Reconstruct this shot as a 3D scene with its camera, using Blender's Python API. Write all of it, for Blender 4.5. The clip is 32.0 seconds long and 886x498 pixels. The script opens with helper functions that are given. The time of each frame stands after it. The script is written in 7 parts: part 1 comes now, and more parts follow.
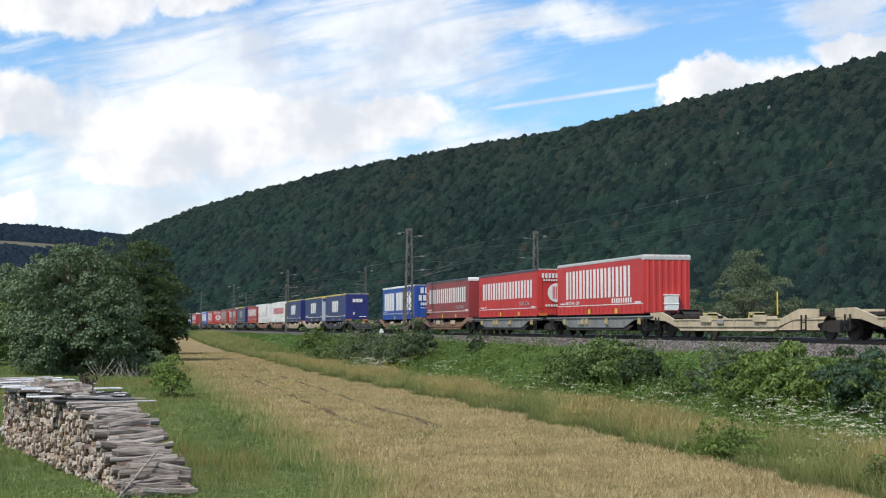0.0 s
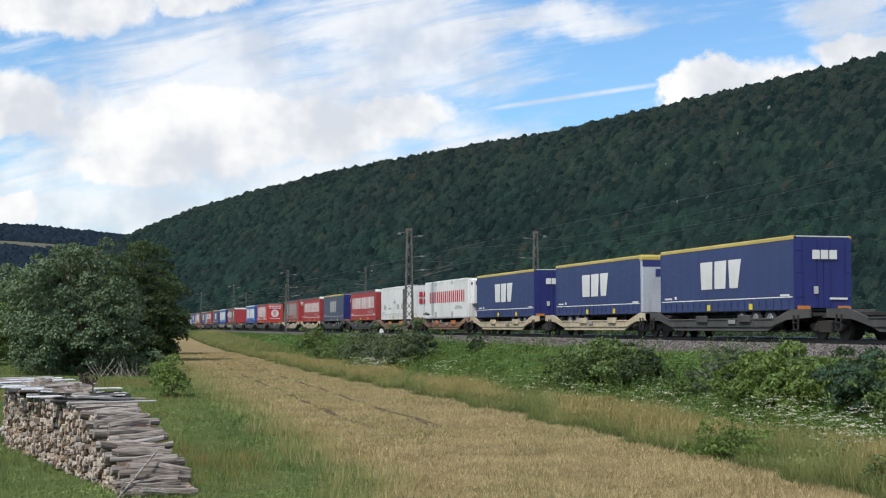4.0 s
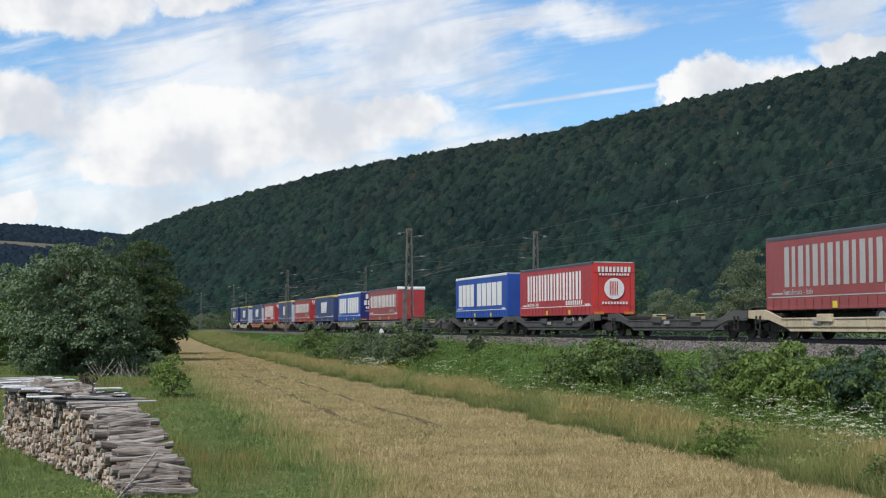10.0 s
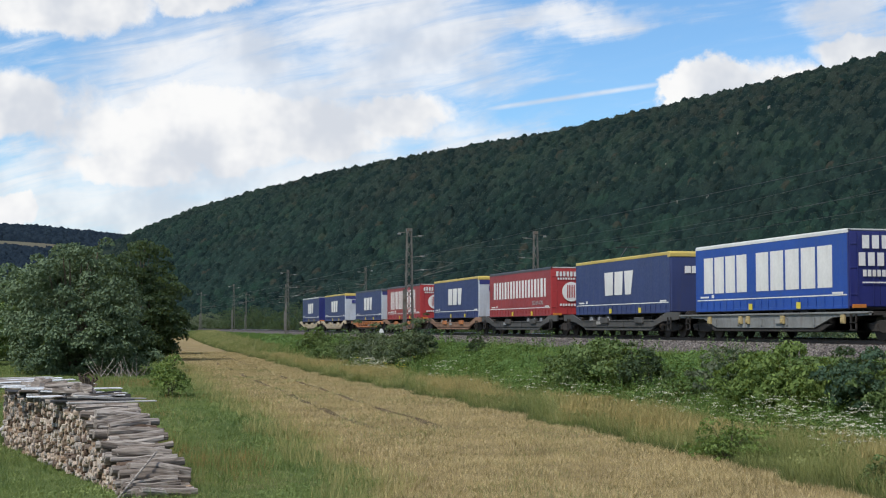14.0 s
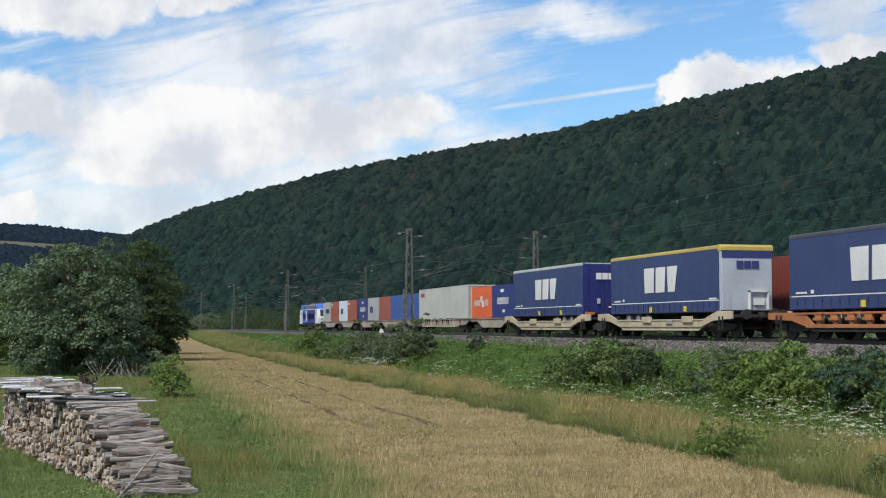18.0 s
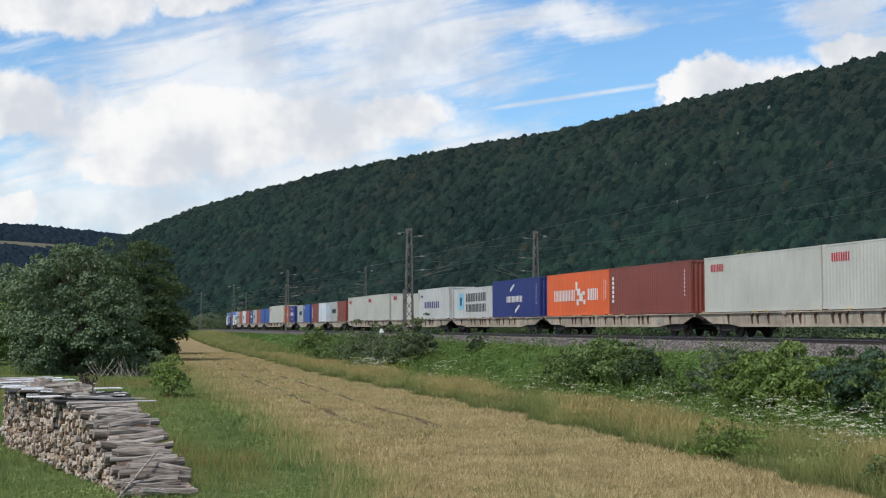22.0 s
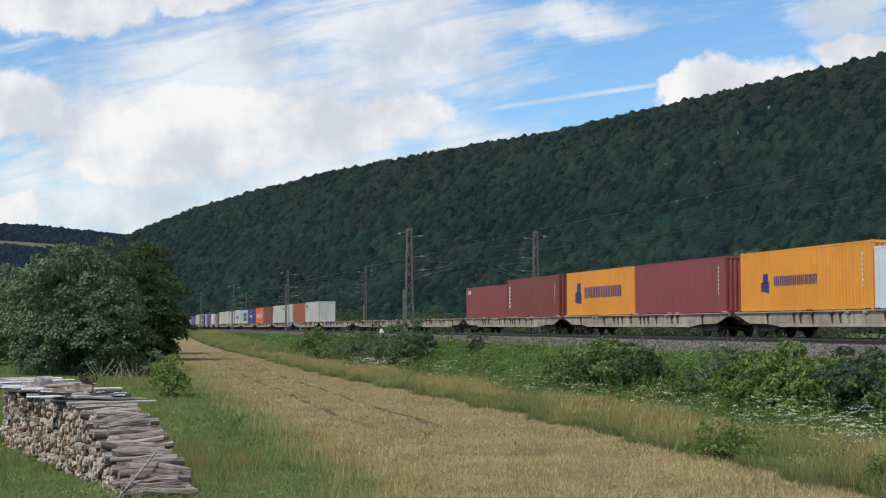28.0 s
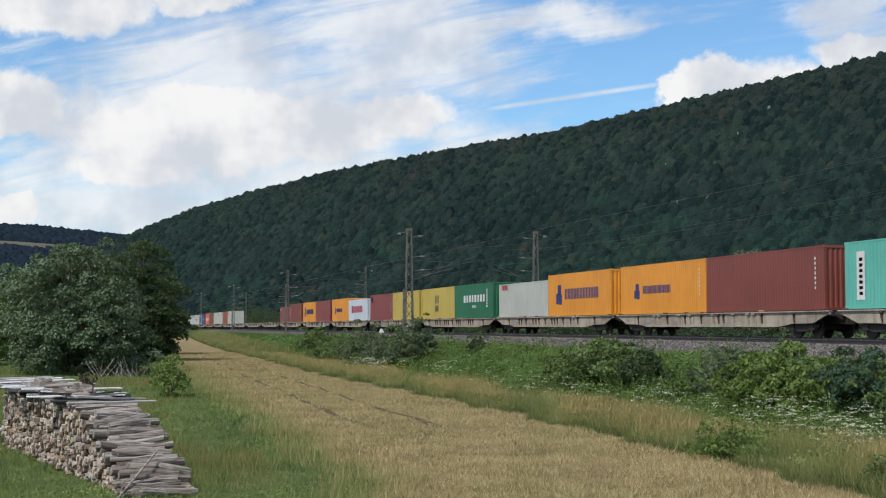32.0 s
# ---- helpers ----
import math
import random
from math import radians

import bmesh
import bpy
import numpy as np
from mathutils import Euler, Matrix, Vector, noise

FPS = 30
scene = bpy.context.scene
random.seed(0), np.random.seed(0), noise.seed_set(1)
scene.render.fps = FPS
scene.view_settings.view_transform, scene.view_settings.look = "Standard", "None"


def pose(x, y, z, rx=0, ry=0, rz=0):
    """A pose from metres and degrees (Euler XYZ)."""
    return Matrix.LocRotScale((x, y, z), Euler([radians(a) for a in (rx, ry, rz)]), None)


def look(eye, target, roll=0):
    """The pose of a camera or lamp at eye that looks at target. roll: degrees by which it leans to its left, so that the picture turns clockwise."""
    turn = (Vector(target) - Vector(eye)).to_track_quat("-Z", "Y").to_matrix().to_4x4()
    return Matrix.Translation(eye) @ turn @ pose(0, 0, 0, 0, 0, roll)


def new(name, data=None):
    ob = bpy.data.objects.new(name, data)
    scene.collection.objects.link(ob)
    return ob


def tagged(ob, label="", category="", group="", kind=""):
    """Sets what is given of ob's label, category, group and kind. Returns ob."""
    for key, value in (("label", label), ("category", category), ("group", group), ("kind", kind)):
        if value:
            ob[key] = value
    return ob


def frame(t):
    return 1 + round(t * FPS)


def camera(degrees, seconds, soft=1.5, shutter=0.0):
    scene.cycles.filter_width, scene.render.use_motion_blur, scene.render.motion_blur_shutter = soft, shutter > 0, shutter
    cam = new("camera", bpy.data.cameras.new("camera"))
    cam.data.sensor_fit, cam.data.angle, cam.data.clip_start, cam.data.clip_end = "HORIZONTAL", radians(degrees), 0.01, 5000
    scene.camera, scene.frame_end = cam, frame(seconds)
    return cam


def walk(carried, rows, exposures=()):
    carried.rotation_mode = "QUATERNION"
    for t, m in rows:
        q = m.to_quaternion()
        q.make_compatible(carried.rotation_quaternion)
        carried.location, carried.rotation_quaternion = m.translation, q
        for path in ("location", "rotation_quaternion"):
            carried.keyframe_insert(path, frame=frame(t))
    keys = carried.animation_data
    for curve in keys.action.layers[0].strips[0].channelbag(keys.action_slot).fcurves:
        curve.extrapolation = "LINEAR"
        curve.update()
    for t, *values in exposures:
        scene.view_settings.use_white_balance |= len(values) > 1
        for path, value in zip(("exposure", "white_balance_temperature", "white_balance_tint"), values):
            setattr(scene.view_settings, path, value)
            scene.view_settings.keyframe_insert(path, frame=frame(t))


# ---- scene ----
# ---------- camera: a still tripod beside the line ----------
EYE = (0.0, 0.0, 3.1)
TURN, TILT = 14.15, 3.18
cam = camera(35.05, 32.0, soft=1.15)
CAM_POSE = pose(*EYE, 90 + TILT, 0, -TURN)
walk(cam, [(0, CAM_POSE), (32, CAM_POSE)],
     exposures=[(0, 0.56), (2, 0.52), (6, 0.43), (20, 0.39), (32, 0.33)])

# ---------- the line: two straight tracks along +y ----------
TRACK_A, TRACK_B, RAIL = 28.8, 32.75, 2.6


def run_a(t):
    """Metres that the trailer train has come since 0 s (towards -y)."""
    return 25.7 * t - 0.0575 * t * t


def run_b(t):
    """Metres that the container train has gone (towards +y)."""
    return 29.0 * t + 0.04 * (t - 13) ** 2


# ---------- node helpers ----------
class Nodes:
    def __init__(self, tree):
        self.t = tree
        tree.nodes.clear()

    def n(self, kind):
        return self.t.nodes.new(kind)

    def put(self, sock, v):
        if isinstance(v, bpy.types.NodeSocket):
            self.t.links.new(v, sock)
        elif v is not None:
            sock.default_value = v

    def math(self, op, a, b=None, c=None, clamp=False):
        nd = self.n("ShaderNodeMath")
        nd.operation, nd.use_clamp = op, clamp
        for s, v in zip(nd.inputs, (a, b, c)):
            self.put(s, v)
        return nd.outputs[0]

    def vec(self, op, a, b=None, out=0):
        nd = self.n("ShaderNodeVectorMath")
        nd.operation = op
        self.put(nd.inputs[0], a)
        if b is not None:
            self.put(nd.inputs[1], b)
        return nd.outputs[out]

    def ramp(self, v, a, b, lo=0.0, hi=1.0, smooth=True):
        nd = self.n("ShaderNodeMapRange")
        nd.interpolation_type = "SMOOTHSTEP" if smooth else "LINEAR"
        for s, x in zip(nd.inputs, (v, a, b, lo, hi)):
            self.put(s, x)
        return nd.outputs[0]

    def noise(self, v, scale, detail=3, rough=0.55, dist=0.0):
        nd = self.n("ShaderNodeTexNoise")
        self.put(nd.inputs["Vector"], v)
        for k, x in (("Scale", scale), ("Detail", detail), ("Roughness", rough), ("Distortion", dist)):
            nd.inputs[k].default_value = x
        return nd.outputs["Fac"]

    def mix(self, f, a, b, blend="MIX"):
        nd = self.n("ShaderNodeMix")
        nd.data_type, nd.blend_type = "RGBA", blend
        self.put(nd.inputs[0], f)
        self.put(nd.inputs[6], (*a, 1) if isinstance(a, tuple) else a)
        self.put(nd.inputs[7], (*b, 1) if isinstance(b, tuple) else b)
        return nd.outputs[2]

    def scale(self, v, s):
        return self.vec("MULTIPLY", v, s)


# ---------- sky ----------
SUN_EL, SUN_AZ = 50.0, 232.0      # height, and bearing clockwise from +y
world = bpy.data.worlds.new("sky")
scene.world = world
world.use_nodes = True
g = Nodes(world.node_tree)
sky = g.n("ShaderNodeTexSky")
sky.sky_type, sky.sun_disc, sky.sun_elevation, sky.sun_rotation = "NISHITA", False, radians(SUN_EL), radians(SUN_AZ)
sky.altitude, sky.air_density, sky.dust_density, sky.ozone_density = 200.0, 1.0, 0.6, 1.6
way = g.n("ShaderNodeTexCoord").outputs["Generated"]
m3 = CAM_POSE.to_3x3()
right, up, ahead = m3.col[0], m3.col[1], -m3.col[2]
depth = g.math("MAXIMUM", g.vec("DOT_PRODUCT", way, tuple(ahead), 1), 0.05)
su = g.math("DIVIDE", g.vec("DOT_PRODUCT", way, tuple(right), 1), depth)
sv = g.math("DIVIDE", g.vec("DOT_PRODUCT", way, tuple(up), 1), depth)
flat = g.n("ShaderNodeCombineXYZ")
g.put(flat.inputs[0], su), g.put(flat.inputs[1], sv)
flat = flat.outputs[0]
# a slow wobble for the outlines
wob = g.n("ShaderNodeTexNoise")
g.put(wob.inputs["Vector"], flat)
wob.inputs["Scale"].default_value, wob.inputs["Detail"].default_value, wob.inputs["Roughness"].default_value = 22.0, 5.0, 0.62
warp = g.scale(g.vec("SUBTRACT", wob.outputs["Color"], (0.5, 0.5, 0.5)), (0.05, 0.035, 0.0))
soft = g.vec("ADD", flat, warp)


def blob(cu, cv, ru, rv, edge=0.55):
    d = g.vec("LENGTH", g.scale(g.vec("SUBTRACT", soft, (cu, cv, 0)), (1 / ru, 1 / rv, 0)), out=1)
    return g.ramp(d, 1.0, edge, 0.0, 1.0)


def most(parts):
    out = parts[0]
    for p in parts[1:]:
        out = g.math("MAXIMUM", out, p)
    return out


# heaped clouds, low over the valley and by the ridge
heaps = most([blob(-0.165, 0.088, 0.235, 0.060, 0.1), blob(-0.310, 0.100, 0.085, 0.044, 0.1),
              blob(-0.085, 0.076, 0.085, 0.030, 0.0), blob(-0.035, 0.094, 0.080, 0.030, 0.0), blob(-0.225, 0.060, 0.120, 0.030, 0.0),
              blob(-0.285, 0.178, 0.120, 0.036, 0.3), blob(-0.170, 0.182, 0.060, 0.022, 0.1),
              blob(-0.310, 0.026, 0.050, 0.020, 0.2), blob(0.192, 0.108, 0.046, 0.036, 0.6),
              blob(0.262, 0.122, 0.080, 0.026, 0.0), blob(0.300, 0.138, 0.08, 0.024, 0.0)])
grain = g.math("ADD", g.math("MULTIPLY", g.noise(flat, 11.0, 3, 0.5), 0.5), g.math("MULTIPLY", g.noise(flat, 34.0, 6, 0.6), 0.5))
heaps = g.ramp(g.math("ADD", heaps, g.math("MULTIPLY", g.math("SUBTRACT", grain, 0.5), 1.5)), 0.20, 0.70)
# thin veils, combed along one bearing
ca, sa = math.cos(radians(12)), math.sin(radians(12))
comb = g.n("ShaderNodeCombineXYZ")
g.put(comb.inputs[0], g.math("ADD", g.math("MULTIPLY", su, ca * 9), g.math("MULTIPLY", sv, sa * 9)))
g.put(comb.inputs[1], g.math("ADD", g.math("MULTIPLY", su, -sa * 55), g.math("MULTIPLY", sv, ca * 55)))
streak = g.noise(comb.outputs[0], 1.0, 6, 0.62, 0.6)
veil_zone = most([blob(-0.040, 0.150, 0.165, 0.105, 0.0), blob(-0.150, 0.110, 0.24, 0.11, 0.0), blob(-0.16, 0.055, 0.30, 0.08, 0.0),
                  blob(0.10, 0.165, 0.12, 0.025, 0.0), blob(-0.22, 0.030, 0.30, 0.05, 0.0),
                  blob(0.04, 0.07, 0.14, 0.04, 0.0), blob(0.285, 0.165, 0.07, 0.03, 0.0)])
veil = g.ramp(g.math("ADD", g.math("MULTIPLY", veil_zone, 0.88), g.math("MULTIPLY", g.math("SUBTRACT", streak, 0.5), 1.5)), 0.05, 0.85)
veil = g.math("MULTIPLY", g.math("ADD", g.math("MULTIPLY", veil, 0.85), g.math("MULTIPLY", g.ramp(streak, 0.42, 0.8), 0.10), clamp=True), 0.95)


def trail(u0, v0, u1, v1, half):
    """A long thin streak between two bearings."""
    du, dv = u1 - u0, v1 - v0
    ln = math.hypot(du, dv)
    du, dv = du / ln, dv / ln
    a = g.math("SUBTRACT", g.math("ADD", g.math("MULTIPLY", su, du), g.math("MULTIPLY", sv, dv)), u0 * du + v0 * dv)
    b = g.math("ABSOLUTE", g.math("SUBTRACT", g.math("ADD", g.math("MULTIPLY", su, -dv), g.math("MULTIPLY", sv, du)),
                                  -u0 * dv + v0 * du))
    return g.math("MULTIPLY", g.ramp(b, half, 0.0), g.math("MULTIPLY", g.ramp(a, 0.0, 0.03), g.ramp(a, ln, ln - 0.05)))


lines = most([trail(0.020, 0.098, 0.185, 0.122, 0.0027), trail(0.02, 0.157, 0.15, 0.175, 0.003),
              trail(-0.06, 0.118, 0.040, 0.127, 0.0025)])
lines = g.math("MULTIPLY", lines, g.ramp(streak, 0.25, 0.6, 0.35, 0.85))
front = g.ramp(g.vec("DOT_PRODUCT", way, tuple(ahead), 1), 0.55, 0.85)
# the rest of the sky carries the same broken cloud
rise = g.n("ShaderNodeSeparateXYZ")
g.put(rise.inputs[0], way)
over = g.math("ADD", g.math("MAXIMUM", rise.outputs[2], 0.0), 0.12)
plane = g.n("ShaderNodeCombineXYZ")
g.put(plane.inputs[0], g.math("DIVIDE", rise.outputs[0], over))
g.put(plane.inputs[1], g.math("DIVIDE", rise.outputs[1], over))
broken = g.ramp(g.noise(plane.outputs[0], 1.6, 6, 0.6), 0.42, 0.62)
cover = g.math("MAXIMUM", g.math("MAXIMUM", heaps, veil), lines)
cover = g.math("ADD", g.math("MULTIPLY", cover, front), g.math("MULTIPLY", broken, g.math("SUBTRACT", 1.0, front)), clamp=True)
shade = g.noise(g.vec("ADD", flat, (0.0, 0.012, 0.0)), 14.0, 4, 0.55)
cloud_col = g.mix(g.ramp(shade, 0.35, 0.62), (0.68, 0.72, 0.79), (0.98, 0.98, 0.98))
blue = g.mix(1.0, sky.outputs[0], (0.62, 0.84, 1.0), "MULTIPLY")
SKY_GAIN, CLOUD_GAIN = 0.116, 0.745
blue_s = g.scale(blue, (SKY_GAIN,) * 3)
white_s = g.scale(cloud_col, (CLOUD_GAIN,) * 3)
bg = g.n("ShaderNodeBackground")
g.put(bg.inputs[0], g.mix(cover, blue_s, white_s))
bg.inputs[1].default_value = 1.0
out = g.n("ShaderNodeOutputWorld")
g.t.links.new(bg.outputs[0], out.inputs[0])

# ---------- sun, half veiled ----------
sun = new("sun", bpy.data.lights.new("sun", "SUN"))
sun.data.energy, sun.data.angle, sun.data.color = 2.9, radians(5), (1.0, 0.95, 0.87)
az, el = radians(SUN_AZ), radians(SUN_EL)
to_sun = Vector((math.sin(az) * math.cos(el), math.cos(az) * math.cos(el), math.sin(el)))
sun.matrix_world = look(to_sun * 100, (0, 0, 0))

# ---------- materials ----------
def mat(name, col, rough=0.6, metal=0.0, var=0.18, scale=1.2, fine=14.0, bump=0.15, dirt=None, streak=False, island=0.0,
        per_object=0.0, spec=0.5):
    m = bpy.data.materials.new(name)
    m.use_nodes = True
    g = Nodes(m.node_tree)
    co = g.n("ShaderNodeTexCoord").outputs["Object"]
    big, small = g.noise(co, scale, 3), g.noise(co, fine, 4, 0.6)
    dark = tuple(c * (1 - 1.6 * var) for c in col)
    light = tuple(min(1.0, c * (1 + 1.0 * var)) for c in col)
    base = g.mix(g.math("ADD", g.math("MULTIPLY", g.ramp(big, 0.3, 0.7), 0.6), g.math("MULTIPLY", g.ramp(small, 0.3, 0.7), 0.4)),
                 dark, light)
    if island:
        rnd = g.n("ShaderNodeNewGeometry").outputs["Random Per Island"]
        base = g.mix(rnd, g.mix(island, base, (0, 0, 0)), base)
    if per_object:
        rnd = g.n("ShaderNodeObjectInfo").outputs["Random"]
        base = g.mix(rnd, g.mix(per_object, base, (0, 0, 0)), base)
    if dirt:
        dco = g.scale(co, (1.0, 1.0, 0.12)) if streak else co
        d = g.ramp(g.noise(dco, 3.2 if streak else 1.7, 5, 0.65), 0.5, 0.74)
        base = g.mix(g.math("MULTIPLY", d, 0.75), base, dirt)
    b = g.n("ShaderNodeBsdfPrincipled")
    g.put(b.inputs["Base Color"], base)
    g.put(b.inputs["Roughness"], g.ramp(small, 0.2, 0.8, max(0.05, rough - 0.12), min(1.0, rough + 0.12)))
    b.inputs["Metallic"].default_value = metal
    b.inputs["Specular IOR Level"].default_value = spec
    if bump:
        bp = g.n("ShaderNodeBump")
        bp.inputs["Strength"].default_value, bp.inputs["Distance"].default_value = bump, 0.03
        g.put(bp.inputs["Height"], small)
        g.put(b.inputs["Normal"], bp.outputs[0])
    o = g.n("ShaderNodeOutputMaterial")
    g.t.links.new(b.outputs[0], o.inputs[0])
    return m


def leaf_mat(name, dark, light, glow=0.35, scale=0.35, mottle=0.4):
    """Leaves or blades: two greens by island, a broad drift of tone, some light through them."""
    m = bpy.data.materials.new(name)
    m.use_nodes = True
    g = Nodes(m.node_tree)
    rnd = g.n("ShaderNodeNewGeometry").outputs["Random Per Island"]
    co = g.n("ShaderNodeTexCoord").outputs["Object"]
    drift = g.ramp(g.math("ADD", g.math("MULTIPLY", g.noise(co, scale, 3), 0.55), g.math("MULTIPLY", g.noise(co, scale * 5.0, 2), 0.45)), 0.36, 0.62)
    col = g.mix(g.math("ADD", g.math("MULTIPLY", rnd, 1 - mottle), g.math("MULTIPLY", drift, mottle)), dark, light)
    a, t = g.n("ShaderNodeBsdfPrincipled"), g.n("ShaderNodeBsdfTranslucent")
    g.put(a.inputs["Base Color"], col)
    a.inputs["Roughness"].default_value = 0.65
    a.inputs["Specular IOR Level"].default_value = 0.25
    g.put(t.inputs["Color"], g.mix(0.5, col, (0.35, 0.42, 0.05)) if glow else col)
    mx = g.n("ShaderNodeMixShader")
    mx.inputs[0].default_value = glow * 0.6
    g.t.links.new(a.outputs[0], mx.inputs[1])
    g.t.links.new(t.outputs[0], mx.inputs[2])
    o = g.n("ShaderNodeOutputMaterial")
    g.t.links.new(mx.outputs[0], o.inputs[0])
    return m


def ground_mat():
    m = bpy.data.materials.new("meadow_soil")
    m.use_nodes = True
    g = Nodes(m.node_tree)
    co = g.n("ShaderNodeTexCoord").outputs["Object"]
    a, b, c = g.noise(co, 0.10, 4), g.noise(co, 1.3, 4), g.noise(co, 9.0, 4, 0.65)
    green = g.mix(g.ramp(b, 0.3, 0.7), (0.058, 0.092, 0.030), (0.115, 0.150, 0.055))
    green = g.mix(g.math("MULTIPLY", g.ramp(a, 0.50, 0.66), 0.5), green, (0.17, 0.13, 0.055))
    green = g.mix(g.math("MULTIPLY", g.ramp(c, 0.35, 0.7), 0.35), green, (0.14, 0.16, 0.055))
    sep = g.n("ShaderNodeSeparateXYZ")
    g.put(sep.inputs[0], co)
    col = g.mix(g.ramp(sep.outputs[2], 3.5, 12.0), green, (0.018, 0.030, 0.018))
    s = g.n("ShaderNodeBsdfPrincipled")
    g.put(s.inputs["Base Color"], col)
    s.inputs["Roughness"].default_value, s.inputs["Specular IOR Level"].default_value = 0.95, 0.1
    bp = g.n("ShaderNodeBump")
    bp.inputs["Strength"].default_value, bp.inputs["Distance"].default_value = 0.7, 0.08
    g.put(bp.inputs["Height"], c)
    g.put(s.inputs["Normal"], bp.outputs[0])
    o = g.n("ShaderNodeOutputMaterial")
    g.t.links.new(s.outputs[0], o.inputs[0])
    return m


M = {}
M["ground"] = ground_mat()
M["straw_soil"] = mat("straw_soil", (0.235, 0.18, 0.088), 0.95, var=0.22, scale=0.35, fine=7.0, bump=0.6, spec=0.1)
M["far_field"] = mat("far_field", (0.105, 0.10, 0.075), 0.95, var=0.1, scale=0.01, bump=0, spec=0.1)
M["ballast"] = mat("ballast", (0.105, 0.090, 0.086), 0.95, var=0.35, scale=0.8, fine=16.0, bump=0.9, spec=0.2)
M["stone"] = mat("ballast_stone", (0.27, 0.245, 0.23), 0.9, var=0.2, island=0.85, bump=0.1, spec=0.2)
M["rail"] = mat("rail_steel", (0.075, 0.058, 0.05), 0.5, 0.6, var=0.2, bump=0.05)
M["rail_head"] = mat("rail_head", (0.5, 0.5, 0.52), 0.25, 1.0, var=0.1, bump=0.02)
M["sleeper"] = mat("sleeper_concrete", (0.24, 0.22, 0.20), 0.9, var=0.25, bump=0.3)
M["galv"] = mat("mast_steel", (0.135, 0.128, 0.115), 0.7, 0.2, var=0.3, scale=2.0, dirt=(0.12, 0.07, 0.045), bump=0.1)
M["cable"] = mat("catenary_copper", (0.09, 0.085, 0.075), 0.5, 0.5, var=0.1, bump=0)
M["porcelain"] = mat("insulator", (0.20, 0.20, 0.19), 0.3, var=0.05, bump=0)
M["bark"] = mat("bark", (0.10, 0.075, 0.05), 0.95, var=0.35, scale=4, fine=25, bump=0.8)
# apple leaf tones lean to blue, a little haze put into the colour
M["leaf_tree"] = leaf_mat("apple_leaves", (0.020, 0.046, 0.029), (0.165, 0.225, 0.130), 0.3, 0.5)
M["leaf_sage"] = leaf_mat("sage_leaves", (0.046, 0.074, 0.040), (0.150, 0.185, 0.100))
M["leaf_dark"] = leaf_mat("dark_leaves", (0.017, 0.034, 0.017), (0.05, 0.08, 0.036))
M["leaf_bush"] = leaf_mat("shrub_leaves", (0.022, 0.050, 0.016), (0.180, 0.250, 0.090), 0.45)
M["leaf_fresh"] = leaf_mat("bramble_leaves", (0.028, 0.062, 0.014), (0.205, 0.285, 0.078), 0.45)
M["scrub"] = leaf_mat("scrub_leaves", (0.010, 0.024, 0.013), (0.038, 0.064, 0.032), 0.2)
M["leaf_willow"] = leaf_mat("willow_leaves", (0.066, 0.088, 0.056), (0.140, 0.165, 0.104))
M["leaf_teal"] = leaf_mat("alder_leaves", (0.018, 0.044, 0.028), (0.060, 0.105, 0.062))
M["rock"] = mat("pale_rock", (0.215, 0.20, 0.172), 0.95, var=0.25, scale=0.4, fine=2.0, bump=0.6)
M["leaf_yellow"] = leaf_mat("ragwort_heads", (0.40, 0.33, 0.03), (0.62, 0.52, 0.05))
M["umbel"] = leaf_mat("umbel_flowers", (0.40, 0.40, 0.28), (0.68, 0.67, 0.54), 0.2)
M["grass"] = leaf_mat("meadow_grass", (0.030, 0.072, 0.020), (0.235, 0.290, 0.100), 0.4, 0.35, 0.5)
M["bank_grass"] = leaf_mat("bank_grass", (0.022, 0.062, 0.016), (0.158, 0.258, 0.062), 0.4, 0.5, 0.5)
M["bank_leaf"] = leaf_mat("bank_herb_leaves", (0.022, 0.060, 0.017), (0.140, 0.235, 0.064), 0.4, 0.5, 0.5)
M["margin_grass"] = leaf_mat("margin_grass", (0.060, 0.095, 0.028), (0.28, 0.285, 0.105), 0.4, 0.5, 0.5)
M["dry_grass"] = leaf_mat("dry_grass", (0.14, 0.14, 0.048), (0.46, 0.41, 0.18), 0.3, 0.4, 0.5)
M["rust_grass"] = leaf_mat("seeding_grass", (0.17, 0.13, 0.045), (0.46, 0.37, 0.16), 0.3, 0.6)
M["margin_dark"] = leaf_mat("margin_undergrowth", (0.028, 0.052, 0.018), (0.17, 0.19, 0.07), 0.35, 0.5, 0.5)
M["sorrel"] = leaf_mat("sorrel_stalks", (0.18, 0.115, 0.045), (0.36, 0.23, 0.09), 0.2)
M["wheat"] = leaf_mat("ripe_straw", (0.10, 0.074, 0.032), (0.62, 0.495, 0.265), 0.3, 0.6, 0.35)
# dark brown stands in for the thin line of shadow in each rut
M["rut_shade"] = mat("rut_shade", (0.115, 0.085, 0.045), 0.95, var=0.3, scale=1.5, fine=9.0, bump=0.6, spec=0.1)
M["straw_pale"] = leaf_mat("pale_straw", (0.20, 0.16, 0.07), (0.66, 0.55, 0.31), 0.3, 0.5, 0.3)


